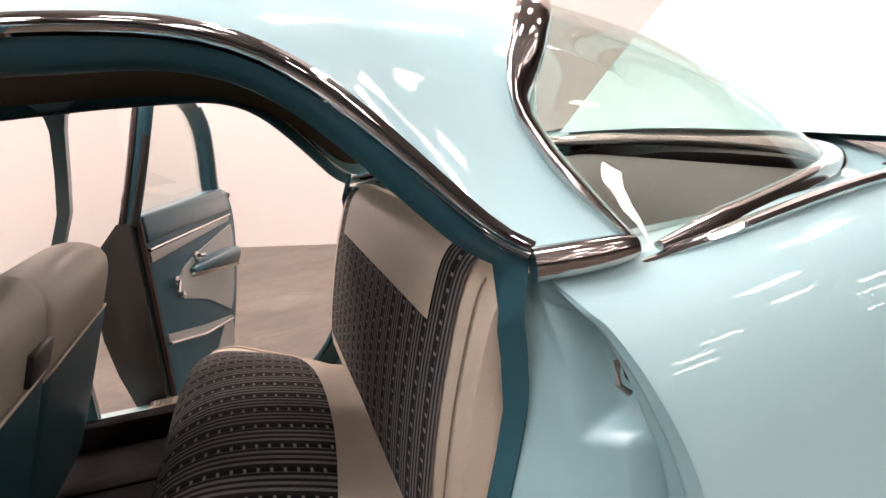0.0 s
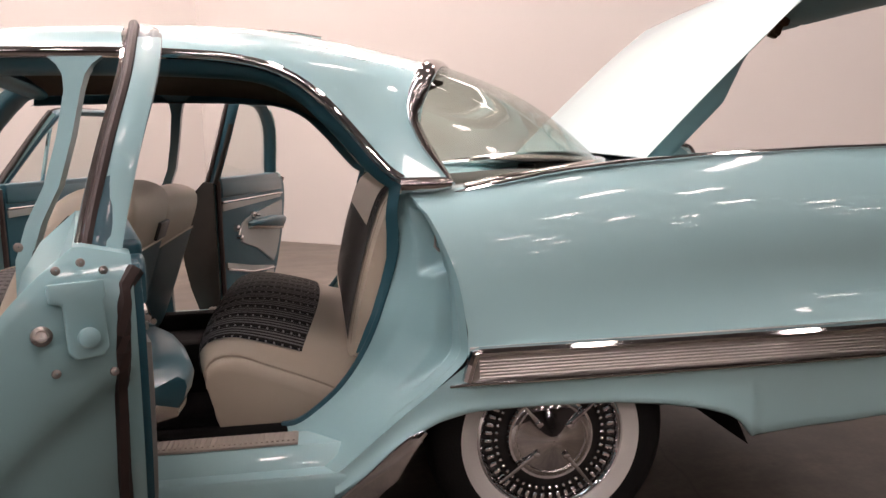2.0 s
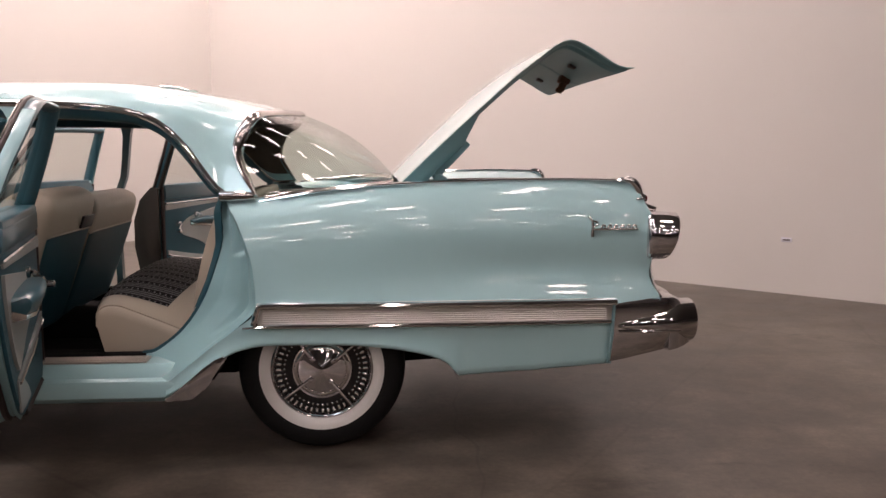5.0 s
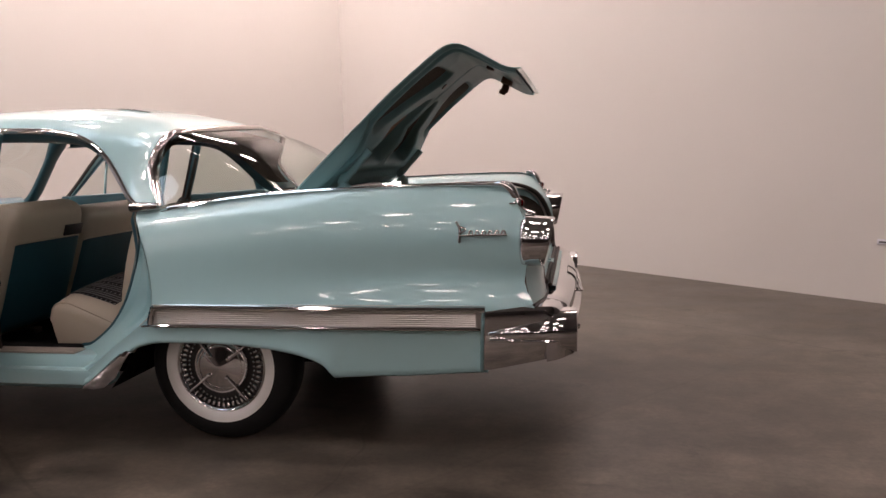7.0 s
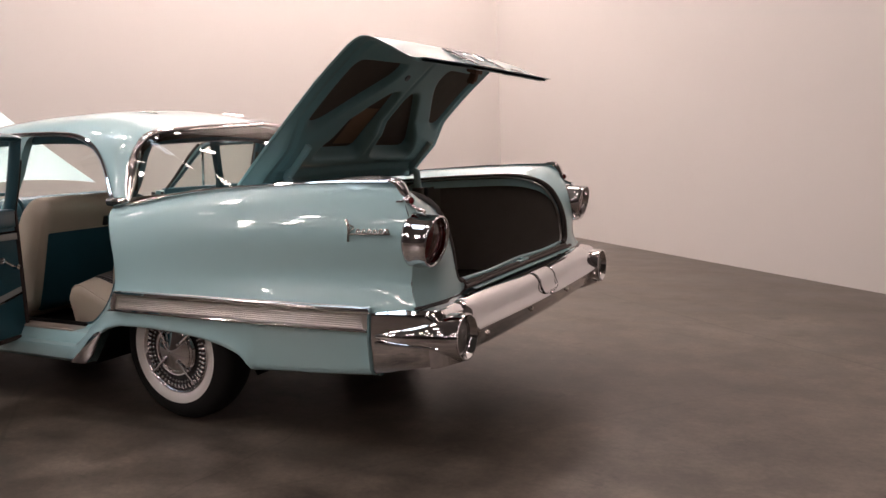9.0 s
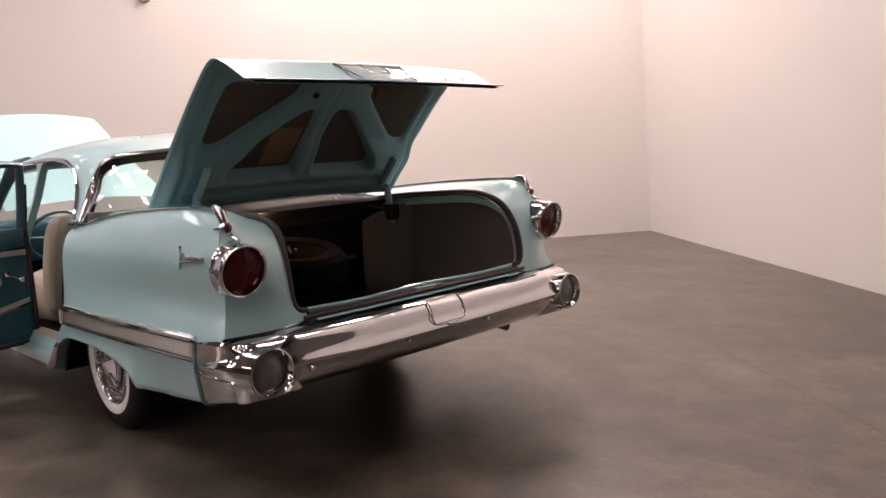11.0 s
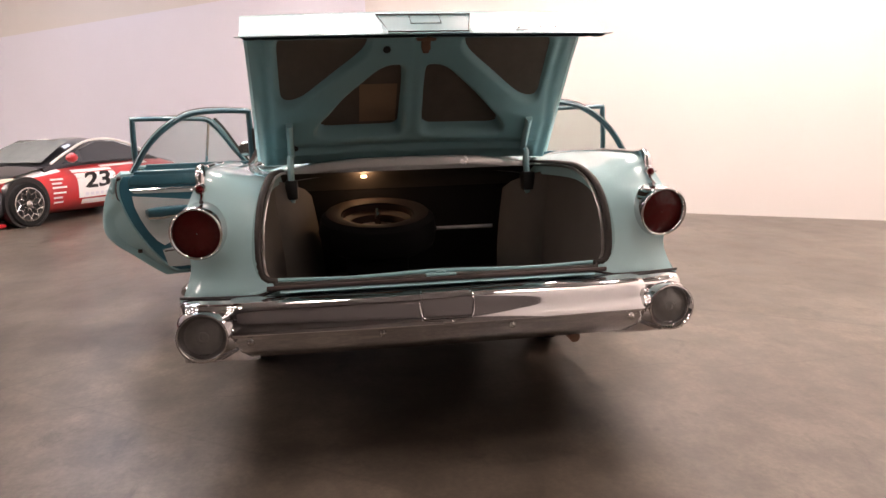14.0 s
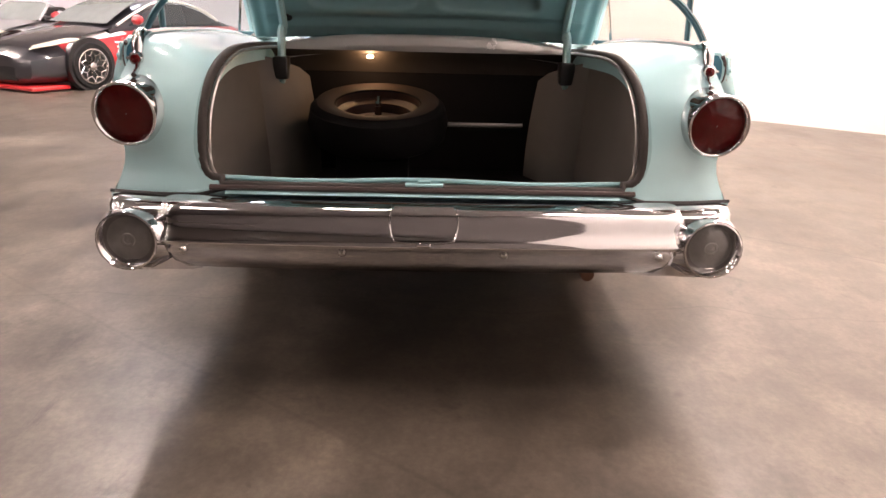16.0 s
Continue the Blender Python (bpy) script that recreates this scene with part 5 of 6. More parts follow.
def car_door(sg, rear, degrees):
    """One open door, written closed on the driver's side and swung out on its hinge."""
    if rear:
        hx = -1.262
        outer = [[(-1.25, 0, 0.31), (-0.95, 0, 0.308), (-0.62, 0, 0.312)], [(-0.62, 0, 0.312), (-0.56, 0, 0.35), (-0.48, 0, 0.41), (-0.41, 0, 0.465), (-0.33, 0, 0.525), (-0.27, 0, 0.6), (-0.256, 0, 0.684), (-0.274, 0, 0.807), (-0.308, 0, 0.908), (-0.34, 0, 0.977), (-0.39, 0, 1.028)], [(-0.39, 0, 1.028), (-0.8, 0, 1.026), (-1.25, 0, 1.022)], [(-1.25, 0, 1.022), (-1.25, 0, 0.7), (-1.25, 0, 0.31)]]
        inner = [[(-1.235, 0, 0.345), (-1.0, 0, 0.345), (-0.70, 0, 0.345)], [(-0.70, 0, 0.345), (-0.645, 0, 0.375), (-0.585, 0, 0.44), (-0.525, 0, 0.515), (-0.465, 0, 0.61), (-0.422, 0, 0.69), (-0.39, 0, 0.77), (-0.366, 0, 0.85), (-0.357, 0, 0.91), (-0.364, 0, 0.97), (-0.39, 0, 1.012)], [(-0.39, 0, 1.012), (-0.8, 0, 1.012), (-1.235, 0, 1.012)], [(-1.235, 0, 1.012), (-1.235, 0, 0.7), (-1.235, 0, 0.345)]]
        frame_path = [(-1.235, -0.838, 1.0), (-1.222, -0.779, 1.18), (-1.205, -0.72, 1.385), (-1.19, -0.718, 1.394), (-1.05, -0.735, 1.4), (-0.9, -0.735, 1.394), (-0.79, -0.742, 1.366), (-0.66, -0.766, 1.282), (-0.562, -0.803, 1.18), (-0.5, -0.834, 1.08), (-0.463, -0.85, 1.02), (-0.448, -0.858, 0.98)]
    else:
        hx = -2.26
        outer = [[(-2.22, 0, 0.31), (-1.7, 0, 0.308), (-1.28, 0, 0.31)], [(-1.28, 0, 0.31), (-1.275, 0, 0.6), (-1.27, 0, 0.9), (-1.27, 0, 1.02)], [(-1.27, 0, 1.02), (-1.7, 0, 1.022), (-2.22, 0, 1.01)], [(-2.22, 0, 1.01), (-2.22, 0, 0.7), (-2.22, 0, 0.31)]]
        inner = [[(-2.2, 0, 0.37), (-1.7, 0, 0.37), (-1.31, 0, 0.372)], [(-1.31, 0, 0.372), (-1.305, 0, 0.6), (-1.3, 0, 0.9), (-1.3, 0, 1.01)], [(-1.3, 0, 1.01), (-1.7, 0, 1.01), (-2.2, 0, 1.0)], [(-2.2, 0, 1.0), (-2.2, 0, 0.7), (-2.2, 0, 0.37)]]
        frame_path = [(-2.13, -0.88, 0.99), (-2.02, -0.83, 1.13), (-1.93, -0.775, 1.26), (-1.86, -0.745, 1.34), (-1.82, -0.74, 1.362), (-1.75, -0.735, 1.37), (-1.5, -0.735, 1.376), (-1.3, -0.735, 1.376), (-1.285, -0.74, 1.37), (-1.275, -0.81, 1.18), (-1.27, -0.87, 1.0)]
    inner_y = -0.758 if rear and sg < 0 else -0.805
    m = hinge_turn(hx, -0.915, -degrees)
    if sg > 0:
        m = Matrix.Translation((0.055, -0.04, 0)) @ m
        m = Matrix.Diagonal((1, -1, 1, 1)) @ m
    counts = (14, 34, 14, 10)
    ro = [Vector((p.x, door_skin_y(p.z), p.z)) for p in ring_of(outer, counts)]
    ri = [Vector((p.x, inner_y, p.z)) for p in ring_of(inner, counts)]
    lip = [Vector((p.x, door_skin_y(p.z) + 0.012, p.z)).lerp(q, 0.03) for p, q in zip(ro, ri)]
    def sunk(p, f):
        low = min(1, max(0, (0.73 + 0.15 * f - p.z) / 0.05)) * (1 if rear and p.x > -0.8 and f > 0.1 else 0)
        return Vector((-0.036 * low, 0.0, 0.012 * low))
    shares = (0.07, 0.14, 0.22, 0.32, 0.44, 0.58, 0.72, 0.86)
    folds = [[p.lerp(q, f) + sunk(p, f) for p, q in zip(lip, ri)] for f in shares]
    step = folds[6]
    cen_o = Vector((sum(p.x for p in ro) / len(ro), -0.995, 0.66))
    cen_i = Vector((cen_o.x, inner_y, 0.7))
    bm = grid([[p.lerp(cen_o, 0.55) for p in ro], ro, lip, *folds, ri, [p.lerp(cen_i, 0.5) for p in ri]], close_u=True)
    bm.verts.ensure_lookup_table()
    n = len(ro)
    bm.faces.new(bm.verts[:n][::-1])
    bm.faces.new(bm.verts[-n:])
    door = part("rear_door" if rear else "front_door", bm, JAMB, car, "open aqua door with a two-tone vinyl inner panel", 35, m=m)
    def seal_point(k):
        f = lerp_table([(0.33, 0.72), (0.45, 0.78), (0.6, 0.84), (0.8, 0.88), (1.1, 0.9)], ri[k].z) if rear and 13 <= k <= 46 else 1.0
        push = Vector((0, 0.006, 0))
        if f < 0.99:
            push = sunk(lip[k], f) * 0.8 + (ro[min(n - 1, k + 1)] - ro[k - 1]).cross(Vector((0, 1, 0))).normalized() * 0.006
        return lip[k].lerp(ri[k], f) + push
    seal_line = [seal_point(k) for k in range(n)]
    part("door_seal", tube(seal_line[62:] + seal_line[:48], 0.012, 6), DARK_SEAL, door, "dark rubber door seal", m=m)
    # Dark plate over the hinge face stands for both its seal and its shade.
    part("hinge_edge", slab([(hx - 0.004, y, z) for y, z in (((-0.955, 0.33), (-0.815, 0.37), (-0.815, 1.0), (-0.86, 1.0)) if not rear else ((-0.895, 0.31), (-0.96, 0.5), (-0.986, 0.63), (-0.984, 0.8), (-0.94, 0.93), (-0.86, 1.01), (inner_y - 0.006, 1.005), (inner_y - 0.006, 0.35)))], 0.014, (1, 0, 0), 0.003), DARK_EDGE, door, "hinge edge coloured dark for weather strip and shade", m=m)
    # vinyl panel
    y0 = inner_y
    ctr = Vector((sum(p.x for p in ri) / n, 0, 0.68))
    card = [((p.x - ctr.x) * 0.965 + ctr.x, (p.z - ctr.z) * 0.955 + ctr.z) for p in ri]
    door_card(card, y0, TEAL_VINYL if rear else TEAL_VINYL, door, "inner_panel", m, sg, "dark teal vinyl inner panel", 0.012)
    x_rear, x_hinge = (-0.435, -1.22) if rear else (-1.315, -2.17)
    ledge = [(x_rear + 0.01, 0.93), (x_rear + 0.004, 0.975), (x_rear - 0.02, 1.004), (x_hinge, 1.004), (x_hinge, 0.93)]
    part("top_pad", slab([(x, y0 - 0.004, z) for x, z in ledge], 0.026, (0, 1, 0), 0.008), TEAL_SATIN, door, "teal painted window ledge", m=m)
    part("window_ledge", block(x_hinge - 0.005, x_rear - 0.03, y0 - 0.062, y0 + 0.02, 0.975, 1.026, 0.01, 3), TEAL_SATIN, door, "teal painted ledge under the window", m=m)
    strip = slab([(x_rear - 0.005, y0 + 0.012, 0.9), (x_hinge, y0 + 0.012, 0.9), (x_hinge, y0 + 0.012, 0.865), (x_rear - 0.02, y0 + 0.012, 0.885)], 0.008, (0, 1, 0), 0.002)
    part("upper_band", strip, SILVER_VINYL, door, "silver-grey vinyl band", m=m)
    part("band_moulding", tube([(x_rear, y0 + 0.018, 0.908), (x_hinge, y0 + 0.018, 0.908)], 0.007, 6, 0.8), CHROME, door, "", m=m)
    L = x_hinge - x_rear
    def sx(f):
        return x_rear + L * f
    sweep = [(sx(0.01), 0.868), (sx(0.3), 0.842), (sx(0.6), 0.812), (sx(0.72), 0.785), (sx(0.785), 0.75), (sx(0.795), 0.722), (sx(0.77), 0.7), (sx(0.68), 0.675), (sx(0.5), 0.635), (sx(0.35), 0.58), (sx(0.23), 0.535)]
    if rear:
        back = [(-0.57, 0.57), (-0.52, 0.64), (-0.48, 0.72), (-0.45, 0.8)]
    else:
        back = [(sx(0.02), 0.56), (sx(0.012), 0.68), (sx(0.01), 0.8)]
    ol = [Vector((x, 0, z)) for x, z in sweep]
    ol = even(spline(ol, 60), 30) + [Vector((x, 0, z)) for x, z in back]
    part("sweep_panel", slab([(p.x, y0 + 0.012, p.z) for p in ol], 0.01, (0, 1, 0)), SILVER_VINYL, door, "silver-grey vinyl sweep", m=m)
    wedge = [(sx(0.225), 0.508), (sx(0.6), 0.553), (sx(0.985), 0.612), (sx(0.985), 0.582), (sx(0.6), 0.52), (sx(0.225), 0.495)]
    part("lower_band", slab([(x, y0 + 0.012, z) for x, z in wedge], 0.008, (0, 1, 0)), SILVER_VINYL, door, "", m=m)
    part("lower_moulding", tube([(sx(0.225), y0 + 0.02, 0.494), (sx(0.6), y0 + 0.02, 0.519), (sx(0.985), y0 + 0.02, 0.58)], 0.006, 6), CHROME, door, "", m=m)
    if rear:
        patch = [(-0.63, 0.39), (-0.72, 0.385), (-0.84, 0.388), (-0.8, 0.43), (-0.70, 0.49), (-0.6, 0.505)]
        part("corner_panel", slab([(x, y0 + 0.011, z) for x, z in patch], 0.006, (0, 1, 0)), SILVER_VINYL, door, "", m=m)
    arm_rings, under_rings = [], []
    for f, deep, tall, top in ((0.1, 0.03, 0.03, 0.772), (0.12, 0.065, 0.055, 0.782), (0.2, 0.085, 0.064, 0.79), (0.35, 0.085, 0.055, 0.794), (0.5, 0.075, 0.042, 0.794), (0.6, 0.058, 0.03, 0.79), (0.65, 0.03, 0.016, 0.782)):
        sect = [(0.0, 0.0), (deep - 0.014, 0.002), (deep - 0.003, -0.006), (deep, -0.018), (deep - 0.006, -tall * 0.7), (deep - 0.02, -tall), (0.0, -tall)]
        arm_rings.append([Vector((sx(f), y0 + 0.012 + a, top + c)) for a, c in sect])
        under_rings.append([Vector((sx(f), y0 + 0.012 + a, top - tall + c)) for a, c in ((0.0, 0.002), (deep - 0.015, 0.002), (deep - 0.018, -0.012), (0.0, -0.02))])
    armrest = part("armrest", loft(arm_rings), TEAL_SATIN, door, "teal padded armrest", m=m)
    part("armrest_base", loft(under_rings), DULL_CHROME, armrest, "", m=m)
    handle = lathe([(0.022, 0.0), (0.02, 0.012), (0.001, 0.016)], 14, "y", (sx(0.56), y0 + 0.02, 0.815))
    part("inner_handle", merge(handle, tube([(sx(0.56), y0 + 0.04, 0.816), (sx(0.53), y0 + 0.05, 0.813)], 0.008, 6)), CHROME, door, "", m=m)
    crank = merge(lathe([(0.02, 0.0), (0.018, 0.02), (0.001, 0.022)], 14, "y", (sx(0.83), y0 + 0.012, 0.768)), tube([(sx(0.83), y0 + 0.04, 0.768), (sx(0.905), y0 + 0.05, 0.728)], 0.007, 6), lathe([(0.001, 0.0), (0.012, 0.0), (0.014, 0.03), (0.001, 0.034)], 10, "y", (sx(0.905), y0 + 0.045, 0.728)))
    part("window_crank", crank, CHROME, door, "chrome window crank", m=m)
    # window frame and glass
    fp = [p + Vector((0, 0.042 if rear and sg < 0 else 0.0, 0)) for p in spline(frame_path, 48)]
    frame_ob = part("window_frame", tube([p + Vector((0, 0.008, 0)) for p in fp], 0.019, 12, 1.75, up=(0, 1, 0)), TEAL, door, "dark teal window frame with a rubber strip", m=m)
    cz = Vector((sum(p.x for p in fp) / 48, -0.8, 1.15))
    def out_from(p, d, dy):
        v = Vector((p.x - cz.x, 0, p.z - cz.z)).normalized()
        return p + v * d + Vector((0, dy, 0))
    part("frame_seal", tube([out_from(p, 0.018, -0.008) for p in fp], 0.0085, 8, up=(0, 1, 0)), DARK_SEAL, frame_ob, "", m=m)
    part("frame_trim", tube([out_from(p, -0.006, 0.03) for p in fp], 0.006, 8, up=(0, 1, 0)), DULL_CHROME if sg > 0 and rear else TEAL, frame_ob, "", m=m)
    part("frame_moulding", tube([out_from(p, 0.014, -0.02) for p in fp], 0.006, 6, up=(0, 1, 0)), CHROME, frame_ob, "", m=m)
    closing = [p for p in fp if (p.x > -0.76 if rear else p.x > -1.29)]
    sect = ((0.016, -0.001), (0.022, 0.0), (0.023, 0.006), (0.023, 0.036), (0.021, 0.041), (0.017, 0.041), (0.016, 0.03))
    part("closing_face", loft([[out_from(p, a, b) for a, b in sect] for p in closing]), JAMB, frame_ob, "pale aqua closing face of the window frame", 30, m=m)
    if not rear:
        post = [p for p in fp if p.x < -1.84]
        sect = ((-0.022, 0.02), (-0.02, 0.032), (0.03, 0.034), (0.034, 0.02))
        part("post_face", loft([[out_from(p, a, b) for a, b in sect] for p in post]), JAMB, frame_ob, "pale aqua inner face of the slanted post", 30, m=m)
        part("post_seal", tube([out_from(p, 0.04, 0.02) for p in post], 0.012, 8, up=(0, 1, 0)), DARK_EDGE, frame_ob, "", m=m)
    if rear:
        part("hinge_seal", tube([p + Vector((-0.012, 0.03, 0)) for p in fp[:11]], 0.012, 8, up=(0, 1, 0)), DARK_EDGE, frame_ob, "", m=m)
    pane = part("window_glass", mesh_from(fp, [tuple(range(len(fp)))]), WINDOW, frame_ob, "clear side window", m=m)
    pane.visible_shadow = False
    if not rear:
        part("vent_bar", tube([(-1.845, -0.745, 1.355), (-1.80, -0.87, 1.0)], 0.011, 6), CHROME, frame_ob, "", m=m)
    # latch hardware on the closing edge
    k0 = min(range(18, 46), key=lambda k: abs(lip[k].z - (0.95 if rear else 0.8)))
    mid = lip[k0].lerp(step[k0], 0.72)
    nrm = (lip[k0 + 1] - lip[k0 - 1]).cross(step[k0] - lip[k0]).normalized()
    if nrm.x < 0:
        nrm = -nrm
    up = (Vector((0, 0, 1)) - nrm * nrm.z).normalized()
    across = up.cross(nrm).normalized()
    at = m @ Matrix.Translation(mid + nrm * 0.003) @ Matrix((across, up, nrm)).transposed().to_4x4() @ Matrix.Scale(0.8, 4)
    plate = slab([(x, y, 0) for x, y in ((-0.045, 0.062), (0.045, 0.062), (0.045, 0.03), (0.04, 0.026), (0.04, -0.055), (0.03, -0.068), (-0.012, -0.068), (-0.024, -0.055), (-0.024, 0.026), (-0.045, 0.03))], 0.016, (0, 0, 1), 0.004)
    latch = part("door_latch", plate, JAMB, door, "aqua painted door latch plate", m=at)
    part("rotor", lathe([(0.018, 0.016), (0.017, 0.026), (0.008, 0.03), (0.001, 0.03)], 16, "z", (0.008, -0.034, 0)), JAMB, latch, "", m=at)
    for a, b in ((-0.025, 0.085), (0.015, 0.095), (0.05, 0.078), (-0.045, -0.085), (0.045, -0.098), (-0.075, 0.13)):
        part("screw", lathe([(0.008, 0.0), (0.007, 0.004), (0.001, 0.005)], 10, "z", (a, b, 0.0)), STEEL, door, "", m=at)
    part("plug", lathe([(0.018, 0.0), (0.017, 0.006), (0.01, 0.007), (0.008, 0.002), (0.001, 0.002)], 16, "z", (-0.06, -0.02, 0)), DULL_CHROME, door, "", m=at)
    stop = lip[14 + 10] * 0.5 + step[14 + 10] * 0.5 if rear else lip[20]
    part("rubber_stop", lathe([(0.001, -0.012), (0.013, -0.01), (0.013, 0.014), (0.001, 0.018)], 10, "x", stop), DARK_SEAL, door, "", m=m)
    if not rear and sg < 0:
        arm_m = merge(tube([(-2.08, -0.96, 1.02), (-2.06, -1.02, 1.08)], 0.008, 6), lathe([(0.001, 0.012), (0.05, 0.01), (0.058, 0.0), (0.05, -0.015), (0.001, -0.03)], 24, "x", (-2.06, -1.04, 1.12)))
        mir = part("side_mirror", arm_m, CHROME, car, "round chrome side mirror")
        part("mirror_glass", lathe([(0.05, 0.014), (0.001, 0.015)], 24, "x", (-2.06, -1.04, 1.12)), CHROME, mir, "", recalc=False)
    return door


TEAL_SATIN = material("teal_satin", (0.022, 0.088, 0.118), 0.3, 0, 0.4, 0.06, 8.0, coat_rough=0.15)
for sg in (-1, 1):
    car_door(sg, True, 74.5 if sg < 0 else 72)
    car_door(sg, False, 83 if sg < 0 else 73)


# ---- cabin ----
def bench(name, profile, half, mat, label, end_round=0.09, parent=None, centre=0.0):
    """A cushion: a closed side profile lofted across the car, drawn in at its ends. Returns it and its rings."""
    prof = spline([*profile, profile[0]], 61)[:-1]
    cen = sum((p for p in prof), Vector()) / len(prof)
    rings = []
    for k in range(37):
        y = half * math.sin((-1 + 2 * k / 36) * math.pi / 2)
        s = 1 - end_round * max(0, (abs(y) / half - 0.8) / 0.2) ** 2.5
        rings.append([Vector((cen.x + (p.x - cen.x) * s, y + centre, cen.z + (p.z - cen.z) * s)) for p in prof])
    return part(name, loft(rings), mat, parent or car, label, 60), rings


def field(name, rings, first, last, y0, y1, lift, mat, parent, label="", step=1):
    """Cloth or vinyl lying a little proud of a cushion, between two places on its profile."""
    mid = rings[len(rings) // 2]
    n = len(mid)
    def nearest(q):
        return min(range(n), key=lambda i: (mid[i].x - q[0]) ** 2 + (mid[i].z - q[1]) ** 2)
    a, b = nearest(first), nearest(last)
    idx = []
    while True:
        idx.append(a)
        if a == b:
            break
        a = (a + step) % n
    cen = sum((p for p in mid), Vector()) / n
    rows = []
    ys = [r[0].y for r in rings]
    for y in np.linspace(y0, y1, 25):
        k = min(len(rings) - 2, max(0, int(np.searchsorted(ys, y)) - 1))
        f = (y - ys[k]) / (ys[k + 1] - ys[k])
        line = []
        for i in idx:
            p = rings[k][i].lerp(rings[k + 1][i], f)
            t = mid[(i + 1) % n] - mid[i - 1]
            nn = Vector((-t.z, 0, t.x)).normalized()
            if nn.dot(mid[i] - cen) < 0:
                nn = -nn
            line.append(p + nn * lift)
        rows.append(line)
    return part(name, grid(rows), mat, parent, label, 60, recalc=False), rows


def piping(rows, parent):
    for line in (rows[0], rows[-1]):
        part("piping", tube(line, 0.0035, 6, up=(0, 1, 0)), CREAM_VINYL, parent)


rear_seat = thing("rear_seat", "cream vinyl rear bench seat with dark striped cloth", "car seat")
rings = []
for y in (-0.745, -0.742, -0.735, -0.725, *np.linspace(-0.7, 0.7, 29), 0.725, 0.735, 0.742, 0.745):
    far = min(1.0, abs(y) / 0.72)
    drop = lerp_table([(0.7, 0.0), (0.725, 0.004), (0.735, 0.012), (0.742, 0.025), (0.745, 0.045)], abs(y))
    back = 0.05 * far ** 6
    mid_top = [(-0.99, 0.575), (-0.978, 0.612), (-0.95, 0.64), (-0.9, 0.66), (-0.85, 0.667), (-0.78, 0.662), (-0.7, 0.645), (-0.634, 0.626), (-0.57, 0.604), (-0.5, 0.58)]
    end_top = [(-0.99, 0.55), (-0.978, 0.575), (-0.95, 0.592), (-0.9, 0.592), (-0.85, 0.576), (-0.78, 0.551), (-0.7, 0.522), (-0.634, 0.496), (-0.57, 0.466), (-0.5, 0.43)]
    line = [(-0.5, 0.36), (-0.7, 0.35), (-0.93 + back, 0.36), (-0.962 + back, 0.42), (-0.982 + back, 0.5)]
    for (x, zm), (_, ze) in zip(mid_top, end_top):
        line.append((x + back * min(1, (-x - 0.5) / 0.4), zm + (ze - zm) * far ** 2.2 - drop))
    rings.append(spline([(x, y, z) for x, z in line + [line[0]]], 61)[:-1])
cushion = part("cushion", loft(rings), CREAM_VINYL, rear_seat, "cream vinyl seat cushion with a rounded front", 60)
ob, rows = field("cloth_field", rings, (-0.985, 0.56), (-0.634, 0.626), -0.61, 0.61, 0.004, CLOTH_SEAT, cushion, "dark striped seat cloth")
for k in (3, -4):
    part("piping", tube([p + Vector((0, 0, 0.003)) for p in rings[k] if p.z > 0.44 and p.x < -0.52], 0.005, 6, up=(0, 1, 0)), CREAM_VINYL, cushion)
backrest, rings = bench("backrest", [(-0.545, 0, 0.56), (-0.53, 0, 0.66), (-0.49, 0, 0.83), (-0.44, 0, 0.98), (-0.41, 0, 1.03), (-0.37, 0, 1.045), (-0.34, 0, 1.02), (-0.37, 0, 0.85), (-0.42, 0, 0.58)], 0.782, CREAM_VINYL, "cream vinyl backrest", 0.12, rear_seat)
ob, rows = field("cloth_field", rings, (-0.54, 0.6), (-0.405, 1.034), -0.665, 0.665, 0.004, CLOTH_BACK, backrest, "dark striped seat cloth")
for y in (-0.725, 0.725):
    ob, rows = field("bolster_seam", rings, (-0.54, 0.6), (-0.41, 1.03), y - 0.004, y + 0.004, 0.002, SEAM, backrest)
field("top_patch", rings, (-0.458, 0.925), (-0.375, 1.046), -0.54, 0.54, 0.009, CREAM_VINYL, backrest, "cream vinyl patch on the backrest")

front_seat = thing("front_seat", "cream and teal vinyl front bench seat with striped cloth", "car seat")
f_cushion, rings = bench("cushion", [(-2.02, 0, 0.36), (-2.05, 0, 0.5), (-2.02, 0, 0.62), (-1.92, 0, 0.68), (-1.75, 0, 0.685), (-1.55, 0, 0.665), (-1.46, 0, 0.6), (-1.45, 0, 0.42), (-1.5, 0, 0.35), (-1.8, 0, 0.34)], 0.72, CREAM_VINYL, "cream vinyl seat cushion", 0.3, front_seat)
ob, rows = field("cloth_field", rings, (-2.02, 0.62), (-1.55, 0.665), -0.6, 0.6, 0.005, CLOTH_SEAT, f_cushion, "dark striped seat cloth")
piping(rows, f_cushion)
back_line = [(-1.55, 0, 0.52), (-1.48, 0, 0.72), (-1.37, 0, 0.93), (-1.3, 0, 1.02), (-1.22, 0, 1.055), (-1.14, 0, 1.045), (-1.1, 0, 0.99), (-1.15, 0, 0.82), (-1.26, 0, 0.5), (-1.31, 0, 0.42), (-1.44, 0, 0.42)]
